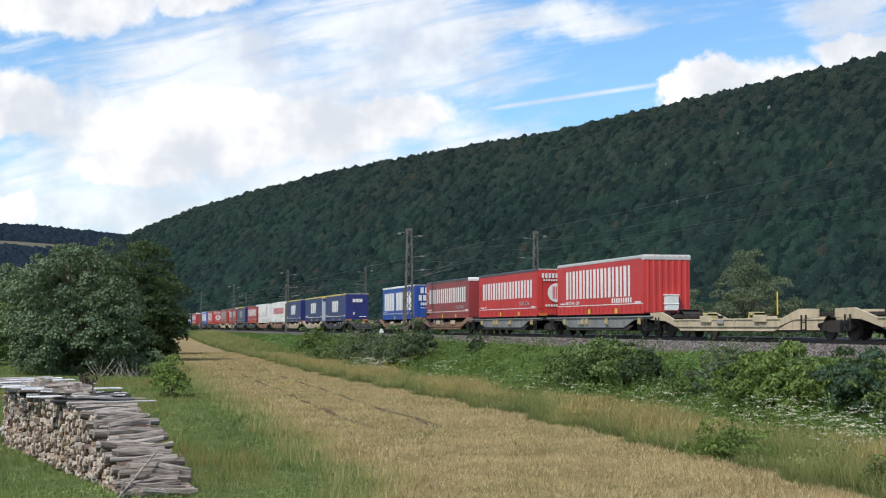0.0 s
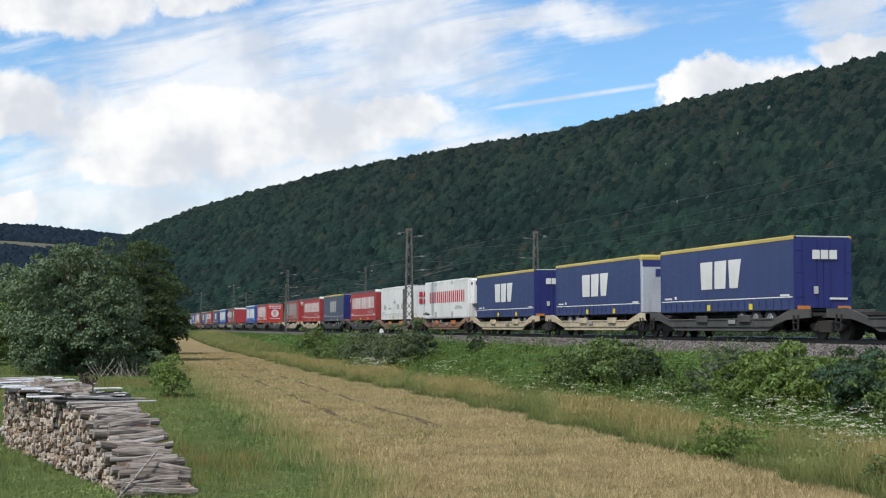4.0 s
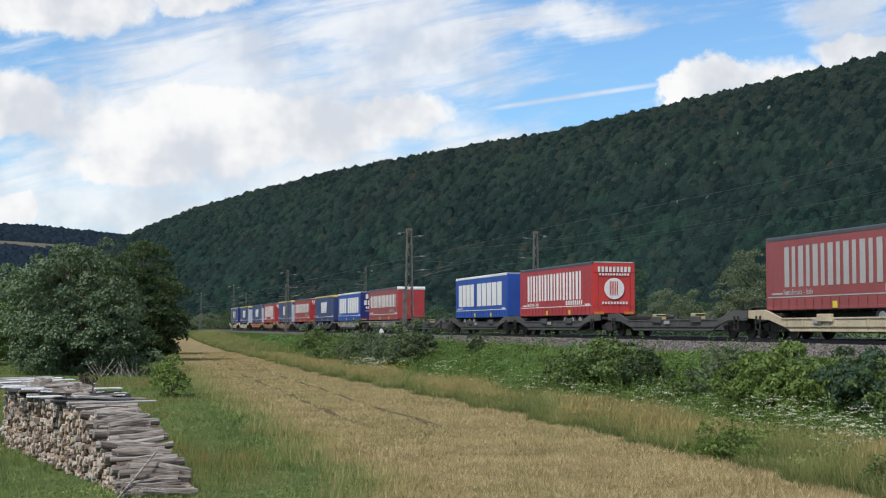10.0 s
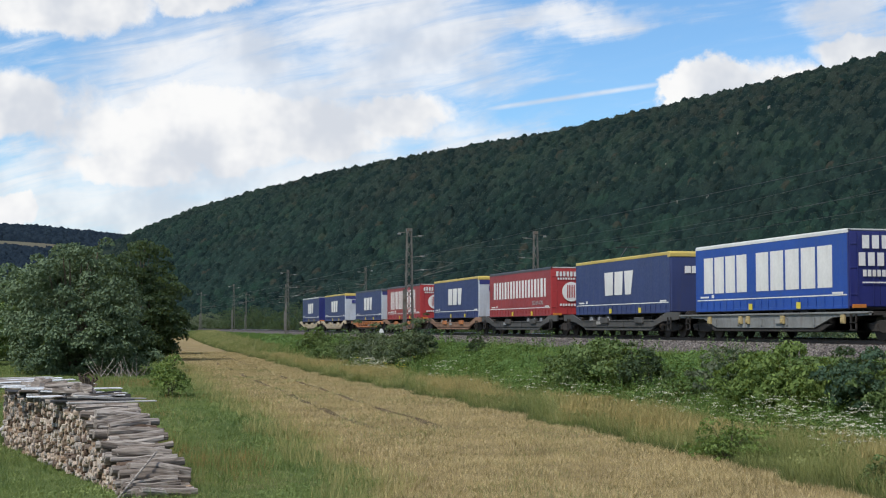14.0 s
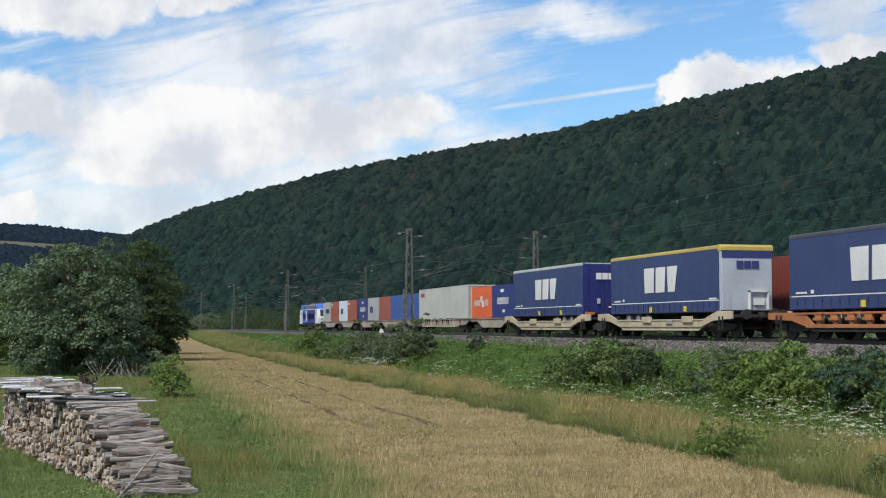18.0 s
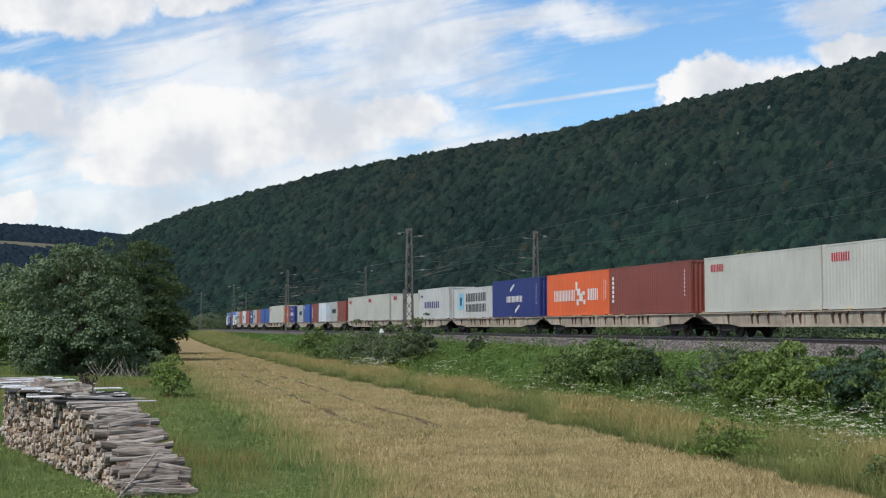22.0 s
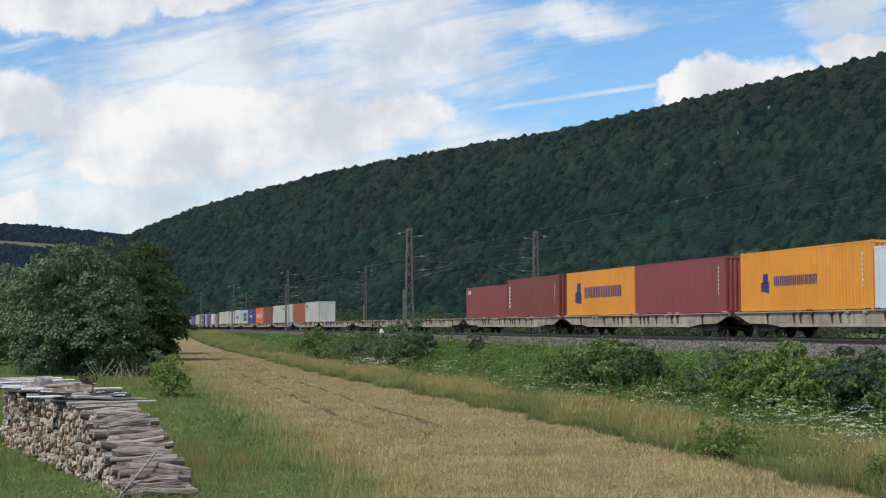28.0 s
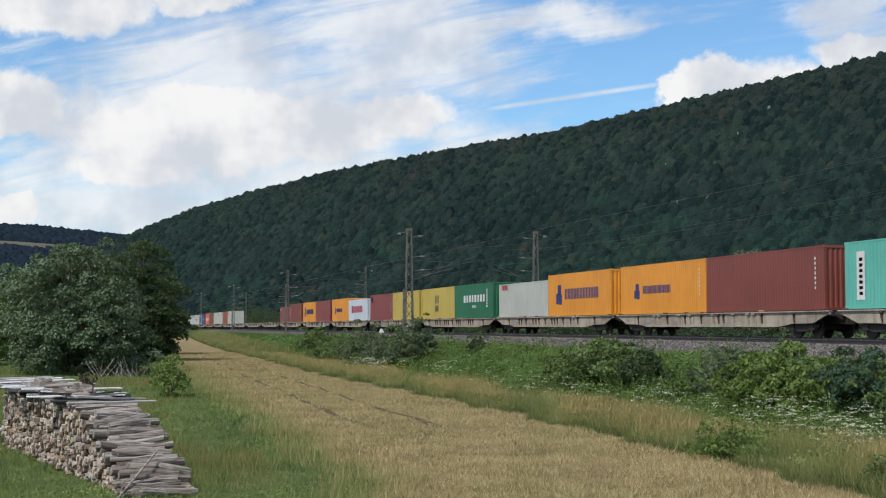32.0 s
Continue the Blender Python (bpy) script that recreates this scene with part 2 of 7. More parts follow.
def grey_wood(name):
    """Weathered rounds and boards: silver and brown, piece by piece, cracked along the grain."""
    m = bpy.data.materials.new(name)
    m.use_nodes = True
    g = Nodes(m.node_tree)
    co = g.n("ShaderNodeTexCoord").outputs["Object"]
    rnd = g.n("ShaderNodeObjectInfo").outputs["Random"]
    shift = g.vec("ADD", co, g.scale(g.vec("ADD", rnd, (0.0, 0.0, 0.0)), (40.0, 17.0, 9.0)))
    grain = g.noise(g.scale(shift, (1.6, 22.0, 22.0)), 1.0, 5, 0.65)
    blot = g.noise(g.scale(shift, (2.0, 5.0, 5.0)), 1.0, 3, 0.5)
    col = g.mix(rnd, (0.150, 0.120, 0.098), (0.37, 0.335, 0.305))
    col = g.mix(g.ramp(blot, 0.48, 0.70, 0.0, 0.5), col, (0.46, 0.42, 0.38))
    col = g.mix(g.ramp(grain, 0.36, 0.58, 0.85, 0.0), col, (0.06, 0.046, 0.038))
    b = g.n("ShaderNodeBsdfPrincipled")
    g.put(b.inputs["Base Color"], col)
    b.inputs["Roughness"].default_value, b.inputs["Specular IOR Level"].default_value = 0.9, 0.2
    bp = g.n("ShaderNodeBump")
    bp.inputs["Strength"].default_value, bp.inputs["Distance"].default_value = 0.9, 0.02
    g.put(bp.inputs["Height"], grain)
    g.put(b.inputs["Normal"], bp.outputs[0])
    g.t.links.new(b.outputs[0], g.n("ShaderNodeOutputMaterial").inputs[0])
    return m


M["wood_grey"] = grey_wood("weathered_wood")


def cut_wood(name, joined):
    """Split and sawn ends: pale, pinkish, tan, greyed or dark, piece by piece."""
    m = bpy.data.materials.new(name)
    m.use_nodes = True
    g = Nodes(m.node_tree)
    rnd = g.n("ShaderNodeNewGeometry").outputs["Random Per Island"] if joined else g.n("ShaderNodeObjectInfo").outputs["Random"]
    co = g.n("ShaderNodeTexCoord").outputs["Object"]
    rp = g.n("ShaderNodeValToRGB")
    rp.color_ramp.interpolation = "CONSTANT"
    tones = [(0.0, (0.11, 0.075, 0.055)), (0.16, (0.33, 0.24, 0.17)), (0.30, (0.48, 0.38, 0.29)), (0.46, (0.56, 0.46, 0.385)), (0.62, (0.40, 0.365, 0.335)), (0.78, (0.62, 0.54, 0.46)), (0.90, (0.20, 0.155, 0.13))]
    while len(rp.color_ramp.elements) < len(tones):
        rp.color_ramp.elements.new(0.5)
    for e, (at, c) in zip(rp.color_ramp.elements, tones):
        e.position, e.color = at, (*c, 1)
    g.put(rp.inputs[0], rnd)
    fine, big = g.noise(co, 30.0, 4, 0.65), g.noise(co, 6.0, 3)
    col = g.mix(g.ramp(fine, 0.35, 0.65, 0.45, 0.0), rp.outputs[0], (0.10, 0.07, 0.05))
    col = g.mix(g.ramp(big, 0.52, 0.72, 0.0, 0.5), col, (0.33, 0.30, 0.28))
    b = g.n("ShaderNodeBsdfPrincipled")
    g.put(b.inputs["Base Color"], col)
    b.inputs["Roughness"].default_value, b.inputs["Specular IOR Level"].default_value = 0.92, 0.15
    bp = g.n("ShaderNodeBump")
    bp.inputs["Strength"].default_value, bp.inputs["Distance"].default_value = 0.7, 0.02
    g.put(bp.inputs["Height"], fine)
    g.put(b.inputs["Normal"], bp.outputs[0])
    g.t.links.new(b.outputs[0], g.n("ShaderNodeOutputMaterial").inputs[0])
    return m


M["wood_cut"] = cut_wood("split_wood", False)
M["board"] = mat("old_board", (0.46, 0.44, 0.415), 0.85, var=0.25, scale=2.0, fine=25, bump=0.4, per_object=0.4)
M["tar_board"] = mat("black_sheet", (0.035, 0.035, 0.036), 0.7, var=0.3, bump=0.3)
M["sheet"] = mat("tin_sheet", (0.74, 0.75, 0.77), 0.5, 0.0, var=0.2, scale=1.5, dirt=(0.25, 0.22, 0.2), bump=0.1)
M["white_board"] = mat("white_enamel", (0.75, 0.75, 0.73), 0.5, var=0.1, bump=0)


def forest_mat(name, dark, light, odd, green):
    m = bpy.data.materials.new(name)
    m.use_nodes = True
    g = Nodes(m.node_tree)
    co = g.n("ShaderNodeTexCoord").outputs["Object"]
    at = g.n("ShaderNodeAttribute")
    at.attribute_name = "crown_tone"
    rnd = at.outputs["Fac"]
    drift = g.ramp(g.noise(co, 0.008, 3), 0.35, 0.65)
    stand = g.ramp(g.noise(g.vec("ADD", co, (310.0, 70.0, 0.0)), 0.016, 4, 0.6), 0.48, 0.66)
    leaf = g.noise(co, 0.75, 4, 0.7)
    col = g.mix(g.math("ADD", g.math("MULTIPLY", rnd, 0.75), g.math("MULTIPLY", drift, 0.25)), dark, light)
    col = g.mix(g.math("MULTIPLY", stand, 0.4), col, g.mix(rnd, dark, odd))
    col = g.mix(g.ramp(rnd, 0.955, 0.985), col, odd)
    fresh = g.ramp(g.noise(g.vec("ADD", co, (900.0, 40.0, 0.0)), 0.011, 4, 0.65), 0.46, 0.62)
    col = g.mix(g.math("MULTIPLY", fresh, 0.45), col, g.mix(rnd, dark, green))
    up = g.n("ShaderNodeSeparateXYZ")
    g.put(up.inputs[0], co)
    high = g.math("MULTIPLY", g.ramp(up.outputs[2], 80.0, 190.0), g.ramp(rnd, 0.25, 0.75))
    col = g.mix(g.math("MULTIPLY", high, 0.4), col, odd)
    # shade in the hollows of the leaf bump is mixed into the colour
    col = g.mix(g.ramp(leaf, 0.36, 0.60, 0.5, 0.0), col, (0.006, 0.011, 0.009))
    b = g.n("ShaderNodeBsdfPrincipled")
    g.put(b.inputs["Base Color"], col)
    b.inputs["Roughness"].default_value, b.inputs["Specular IOR Level"].default_value = 0.9, 0.08
    bp = g.n("ShaderNodeBump")
    bp.inputs["Strength"].default_value, bp.inputs["Distance"].default_value = 1.0, 1.2
    g.put(bp.inputs["Height"], leaf)
    g.put(b.inputs["Normal"], bp.outputs[0])
    o = g.n("ShaderNodeOutputMaterial")
    g.t.links.new(b.outputs[0], o.inputs[0])
    return m


# bluish tones put some haze of the air into the hillside colour
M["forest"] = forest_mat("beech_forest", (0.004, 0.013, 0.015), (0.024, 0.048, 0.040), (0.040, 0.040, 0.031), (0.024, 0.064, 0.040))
# the far ridge's bluest tones are haze put into the colour
M["forest_far_haze"] = forest_mat("far_forest_haze", (0.010, 0.019, 0.034), (0.016, 0.027, 0.044), (0.02, 0.033, 0.048), (0.016, 0.028, 0.044))
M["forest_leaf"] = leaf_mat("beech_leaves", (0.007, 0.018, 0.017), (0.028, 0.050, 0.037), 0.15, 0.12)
M["wood_cut_stack"] = cut_wood("split_wood_stack", True)

# ---------- mesh helpers ----------
class Shape:
    """Gathers boxes, prisms and tubes into one mesh."""

    def __init__(self):
        self.v, self.f = [], []

    def add(self, vs, fs):
        o = len(self.v)
        self.v += [tuple(p) for p in vs]
        self.f += [tuple(i + o for i in q) for q in fs]
        return self

    def box(self, x0, x1, y0, y1, z0, z1):
        return self.add([(x, y, z) for z in (z0, z1) for y in (y0, y1) for x in (x0, x1)],
                        [(0, 2, 3, 1), (4, 5, 7, 6), (0, 1, 5, 4), (2, 6, 7, 3), (0, 4, 6, 2), (1, 3, 7, 5)])

    def prism(self, prof, a0, a1, axis):
        put = {"x": lambda u, v, a: (a, u, v), "y": lambda u, v, a: (u, a, v), "z": lambda u, v, a: (u, v, a)}[axis]
        n = len(prof)
        vs = [put(u, v, a) for a in (a0, a1) for u, v in prof]
        fs = [tuple(range(n)), tuple(range(2 * n - 1, n - 1, -1))]
        fs += [(i, n + i, n + (i + 1) % n, (i + 1) % n) for i in range(n)]
        return self.add(vs, fs)

    def tube(self, c, r, a0, a1, axis="x", n=14):
        prof = [(c[0] + r * math.cos(2 * math.pi * i / n), c[1] + r * math.sin(2 * math.pi * i / n)) for i in range(n)]
        return self.prism(prof, a0, a1, axis)

    def rod(self, p, q, r, n=5, r2=None):
        p, q = Vector(p), Vector(q)
        d = (q - p).normalized()
        a = d.orthogonal().normalized()
        b = d.cross(a)
        r2 = r if r2 is None else r2
        vs = []
        for o, rr in ((p, r), (q, r2)):
            vs += [o + (a * math.cos(2 * math.pi * i / n) + b * math.sin(2 * math.pi * i / n)) * rr for i in range(n)]
        fs = [tuple(range(n - 1, -1, -1)), tuple(range(n, 2 * n))] + [(i, (i + 1) % n, n + (i + 1) % n, n + i) for i in range(n)]
        return self.add(vs, fs)

    def mesh(self, name, bevel=0.0, smooth=False):
        me = bpy.data.meshes.new(name)
        bm = bmesh.new()
        vs = [bm.verts.new(p) for p in self.v]
        for q in self.f:
            try:
                bm.faces.new([vs[i] for i in q])
            except ValueError:
                pass
        bmesh.ops.recalc_face_normals(bm, faces=bm.faces)
        if bevel:
            es = [e for e in bm.edges if len(e.link_faces) == 2 and e.calc_face_angle(0) > 0.6]
            bmesh.ops.bevel(bm, geom=es, offset=bevel, segments=1, affect="EDGES", clamp_overlap=True)
        bm.to_mesh(me)
        bm.free()
        if smooth:
            me.polygons.foreach_set("use_smooth", [True] * len(me.polygons))
        return me


def ready(me):
    if not me.materials:
        me.materials.append(None)
    return me


def part(name, me, material, parent, label="", at=None):
    """One mesh object under a thing or a part."""
    if isinstance(me, Shape):
        me = me.mesh(name)
    ob = new(name, ready(me))
    ob.material_slots[0].link = "OBJECT"
    ob.material_slots[0].material = material
    ob.parent = parent
    if at is not None:
        ob.matrix_basis = at
    if label:
        tagged(ob, label)
    return ob


def thing(name, label, category, group="", at=None, kind=""):
    ob = new(name)
    ob.empty_display_size = 0.2
    if at is not None:
        ob.matrix_basis = at
    return tagged(ob, label, category, group, kind)


def solid(name, me, material, label, category, kind="", group="", at=None):
    ob = part(name, me, material, None)
    if at is not None:
        ob.matrix_basis = at
    return tagged(ob, label, category, group, kind)


def raw_mesh(name, verts, faces, smooth=False):
    """A large mesh from arrays: verts (n, 3), faces (m, k)."""
    me = bpy.data.meshes.new(name)
    n, (m, k) = len(verts), faces.shape
    me.vertices.add(n)
    me.vertices.foreach_set("co", np.ascontiguousarray(verts, dtype=np.float32).ravel())
    me.loops.add(m * k)
    me.loops.foreach_set("vertex_index", np.ascontiguousarray(faces, dtype=np.int32).ravel())
    me.polygons.add(m)
    me.polygons.foreach_set("loop_start", np.arange(0, m * k, k, dtype=np.int32))
    if smooth:
        me.polygons.foreach_set("use_smooth", np.ones(m, dtype=bool))
    me.update(calc_edges=True)
    return me


R = np.random.default_rng(7)


def blades(pts, h, w, lean, per=3):
    """Upright blades, per of them round each foot; h, w: arrays or numbers."""
    n = len(pts) * per
    p = np.repeat(pts, per, axis=0) + np.c_[R.normal(0, 0.05, (n, 2)), np.zeros(n)]
    hh = np.broadcast_to(h, len(pts)).repeat(per) * R.uniform(0.6, 1.15, n)
    ww = np.broadcast_to(w, len(pts)).repeat(per) * R.uniform(0.7, 1.3, n)
    a, b = R.uniform(0, 2 * np.pi, n), R.uniform(0, 2 * np.pi, n)
    side = np.c_[np.cos(a), np.sin(a), np.zeros(n)] * ww[:, None] / 2
    off = np.c_[np.cos(b), np.sin(b), np.zeros(n)] * (hh * lean * R.uniform(0.2, 1.2, n))[:, None]
    tip = p + off + np.c_[np.zeros((n, 2)), hh]
    v = np.stack([p - side, p + side, tip], axis=1).reshape(-1, 3)
    return v, np.arange(n)[:, None] * 3 + np.array([[0, 1, 2]])


def leaves(pts, normals, size, jitter=0.8):
    """A small diamond leaf at each point."""
    n = len(pts)
    d = normals + R.normal(0, jitter, (n, 3))
    d /= np.linalg.norm(d, axis=1)[:, None] + 1e-9
    a = np.cross(d, R.normal(0, 1, (n, 3)))
    a /= np.linalg.norm(a, axis=1)[:, None] + 1e-9
    b = np.cross(d, a)
    s = (np.broadcast_to(size, n) * R.uniform(0.6, 1.4, n))[:, None]
    v = np.stack([pts - a * s * 0.6, pts - b * s * 0.32 + d * s * 0.1, pts + a * s * 0.6, pts + b * s * 0.32 + d * s * 0.1],
                 axis=1).reshape(-1, 3)
    return v, np.arange(n)[:, None] * 4 + np.array([[0, 1, 2, 3]])


def lobe_points(lobes, n):
    """Points near the skins of lobes (x, y, z, rx, ry, rz), clumped, and their outward ways."""
    lobes = np.array(lobes, float)
    wt = lobes[:, 3] * lobes[:, 5] + lobes[:, 3] * lobes[:, 4]
    k = R.choice(len(lobes), n, p=wt / wt.sum())
    c = max(8, n // 40)
    tuft = R.normal(0, 1, (c, 3))
    tuft /= np.linalg.norm(tuft, axis=1)[:, None]
    d = tuft[R.integers(0, c, n)] + R.normal(0, 0.16, (n, 3))
    d[:, 2] = np.where(d[:, 2] < -0.2, -0.6 * d[:, 2], d[:, 2])      # leafy tops, thin undersides
    d /= np.linalg.norm(d, axis=1)[:, None]
    r = 1 - np.abs(R.normal(0, 0.16, n)) + R.normal(0, 0.05, n)
    return lobes[k, :3] + d * lobes[k, 3:] * r[:, None], d


# ---------- the land ----------
RIDGE = np.array([[1150, -900, 180], [900, 100, 190], [720, 620, 206], [585, 950, 202], [429, 1239, 179], [345, 1365, 172],
                  [260, 1490, 163], [160, 1690, 145], [78, 1903, 114], [-60, 2250, 66], [-250, 2700, 30]], float)
RIDGE2 = np.array([[-2600, 2900, 222], [-1500, 3200, 240], [-700, 3330, 237], [-150, 3400, 228], [300, 3550, 198], [900, 3900, 160]], float)


def off_line(x, y, line):
    """Distance to a crest line, the crest's height there, and the side (+: before it)."""
    best = np.full(x.shape, 1e9)
    hh, side = np.zeros(x.shape), np.zeros(x.shape)
    for a, b in zip(line[:-1], line[1:]):
        d = b[:2] - a[:2]
        t = np.clip(((x - a[0]) * d[0] + (y - a[1]) * d[1]) / (d @ d), 0, 1)
        px, py = x - a[0] - t * d[0], y - a[1] - t * d[1]
        r = np.hypot(px, py)
        m = r < best
        best = np.where(m, r, best)
        hh = np.where(m, a[2] + t * (b[2] - a[2]), hh)
        side = np.where(m, d[0] * py - d[1] * px, side)
    return best, hh, side


def hill(x, y):
    d, h, side = off_line(x, y, RIDGE)
    w = np.where(side > 0, 330.0, 900.0)
    u = np.clip(1 - d / w, 0, 1)
    z1 = h * (0.35 * u + 0.65 * u * u * (3 - 2 * u))
    d, h, side = off_line(x, y, RIDGE2)
    u = np.clip(1 - d / 900.0, 0, 1)
    return np.maximum(z1, h * u * u * (3 - 2 * u))


BANK = [(-9e3, 0), (17.5, 0), (19.0, 0.25), (23.5, 1.75), (24.6, 1.9), (37.0, 1.9), (41.0, 0.2), (43.0, 0.0), (9e3, 0)]


def bank(x):
    return np.interp(x, [p[0] for p in BANK], [p[1] for p in BANK])


def land(x, y):
    x, y = np.asarray(x, float), np.asarray(y, float)
    fade = np.clip((900 - y) / 120, 0, 1)
    lumps = 0.05 * np.sin(x * 0.9 + 1.3 * np.sin(y * 0.31)) * np.sin(y * 0.47 + x * 0.2)
    lumps = lumps * np.clip((24.0 - x) / 4, 0, 1)
    mound = 1.4 * np.exp(-(x * x + y * y) / 45.0)
    return bank(x) * fade + hill(x, y) + lumps + mound


def spread(knots):
    out = []
    for (a, b, st) in knots:
        out += list(np.arange(a, b, st))
    return np.array(out + [knots[-1][1]])


gx = spread([(-4200, -1000, 200), (-1000, -200, 50), (-200, -60, 14), (-60, -10, 2.5), (-10, 17.5, 1.1), (17.5, 25, 0.75),
             (25, 44, 2.0), (44, 120, 9.5), (120, 760, 20), (760, 1500, 74), (1500, 4500, 300)])
gy = spread([(-1600, -200, 140), (-200, 0, 20), (0, 120, 1.5), (120, 260, 4), (260, 700, 15), (700, 2300, 22), (2300, 4700, 80)])
GX, GY = np.meshgrid(gx, gy, indexing="ij")
gv = np.c_[GX.ravel(), GY.ravel(), land(GX, GY).ravel()]
ii, jj = np.meshgrid(np.arange(len(gx) - 1), np.arange(len(gy) - 1), indexing="ij")
a0 = (ii * len(gy) + jj).ravel()
gf = np.c_[a0, a0 + len(gy), a0 + len(gy) + 1, a0 + 1]
solid("ground", raw_mesh("ground", gv, gf, True), M["ground"], "green valley meadow rising to a railway bank and wooded hill",
      "ground", "structure")

# the strip of ripe corn, between the meadow and the bank
EDGE_L = [(0, 4.0), (28, 5.4), (46, 5.8), (64, 6.0), (90, 6.6), (128, 7.6), (237, 10.8), (373, 16.2)]
EDGE_R = [(0, 12.5), (29, 14.0), (47, 14.6), (94, 14.6), (167, 17.0), (300, 21.0), (373, 22.5)]


def edge(y, line):
    return np.interp(y, [p[0] for p in line], [p[1] for p in line]) + 0.25 * np.sin(y * 0.7) + 0.15 * np.sin(y * 1.9 + 1)


fy = spread([(-12, 120, 1.5), (120, 336, 4)])
fu = np.linspace(0, 1, 15)
FX = edge(fy, EDGE_L)[:, None] * (1 - fu) + edge(fy, EDGE_R)[:, None] * fu
FY = np.repeat(fy[:, None], len(fu), axis=1)
FZ = land(FX, FY) + np.where((fu > 0) & (fu < 1), 0.06, -0.02)[None, :]
a0 = (np.arange(len(fy) - 1)[:, None] * len(fu) + np.arange(len(fu) - 1)[None]).ravel()
solid("corn_field", raw_mesh("corn_field", np.c_[FX.ravel(), FY.ravel(), FZ.ravel()],
                             np.c_[a0, a0 + 1, a0 + len(fu) + 1, a0 + len(fu)], True),
      M["straw_soil"], "narrow strip of ripe straw-coloured corn", "field", "structure")

# ---------- railway ----------
Y0, Y1 = -960.0, 770.0
bed = solid("track_bed", Shape().prism([(25.0, 1.7), (25.05, 1.93), (26.75, 2.40), (34.8, 2.40), (36.4, 1.93), (36.45, 1.7)], Y0, Y1, "y"),
            M["ballast"], "grey-brown crushed stone track bed", "track bed", "structure")
RAIL_PROF = [(-0.07, -0.17), (0.07, -0.17), (0.07, -0.155), (0.012, -0.13), (0.012, -0.045), (0.036, -0.035), (0.036, -0.004),
             (-0.036, -0.004), (-0.036, -0.035), (-0.012, -0.045), (-0.012, -0.13), (-0.07, -0.155)]
rail_me = Shape().prism(RAIL_PROF, Y0, Y1, "y").mesh("rail")
head_me = Shape().prism([(-0.033, -0.004), (0.033, -0.004), (0.026, 0.0), (-0.026, 0.0)], Y0, Y1, "y").mesh("rail_head")
sleeper_me = Shape().prism([(-0.15, -0.36), (0.15, -0.36), (0.13, -0.185), (-0.13, -0.185)], -1.3, 1.3, "x").mesh("sleeper")
for cx in (TRACK_A, TRACK_B):
    tr = thing("railway_track", "rust-brown steel rails on concrete sleepers in crushed stone", "railway track", "pair of tracks",
               pose(cx, 0, RAIL), "structure")
    for sx in (-0.7535, 0.7535):
        r = part("rail", rail_me, M["rail"], tr, at=pose(sx, 0, 0))
        part("running_surface", head_me, M["rail_head"], r, "polished rail top")
    for k in range(120):
        part("sleeper", sleeper_me, M["sleeper"], tr, at=pose(0, 34 + 0.62 * k, 0))

# loose stones on the near shoulder
n = 19000
sy = 30 + 110 * R.random(n) ** 1.7
sx = R.uniform(25.0, 27.6, n)
sz = np.interp(sx, [25.0, 25.05, 26.75, 28], [1.9, 1.93, 2.40, 2.40])
unit = np.array([[1, 0, 0], [-1, 0, 0], [0, 1, 0], [0, -1, 0], [0, 0, 1], [0, 0, -1]], float)
oct_f = np.array([[0, 2, 4], [2, 1, 4], [1, 3, 4], [3, 0, 4], [2, 0, 5], [1, 2, 5], [3, 1, 5], [0, 3, 5]])
sv = (unit[None] * R.uniform(0.6, 1.2, (n, 6, 1)) + R.normal(0, 0.18, (n, 6, 3))) * R.uniform(0.025, 0.062, (n, 1, 1))
sv = sv + np.c_[sx, sy, sz + 0.012][:, None, :]
solid("ballast_stones", raw_mesh("ballast_stones", sv.reshape(-1, 3), (oct_f[None] + (np.arange(n) * 6)[:, None, None]).reshape(-1, 3)),
      M["stone"], "loose grey and brown ballast stones", "ballast", "stuff")


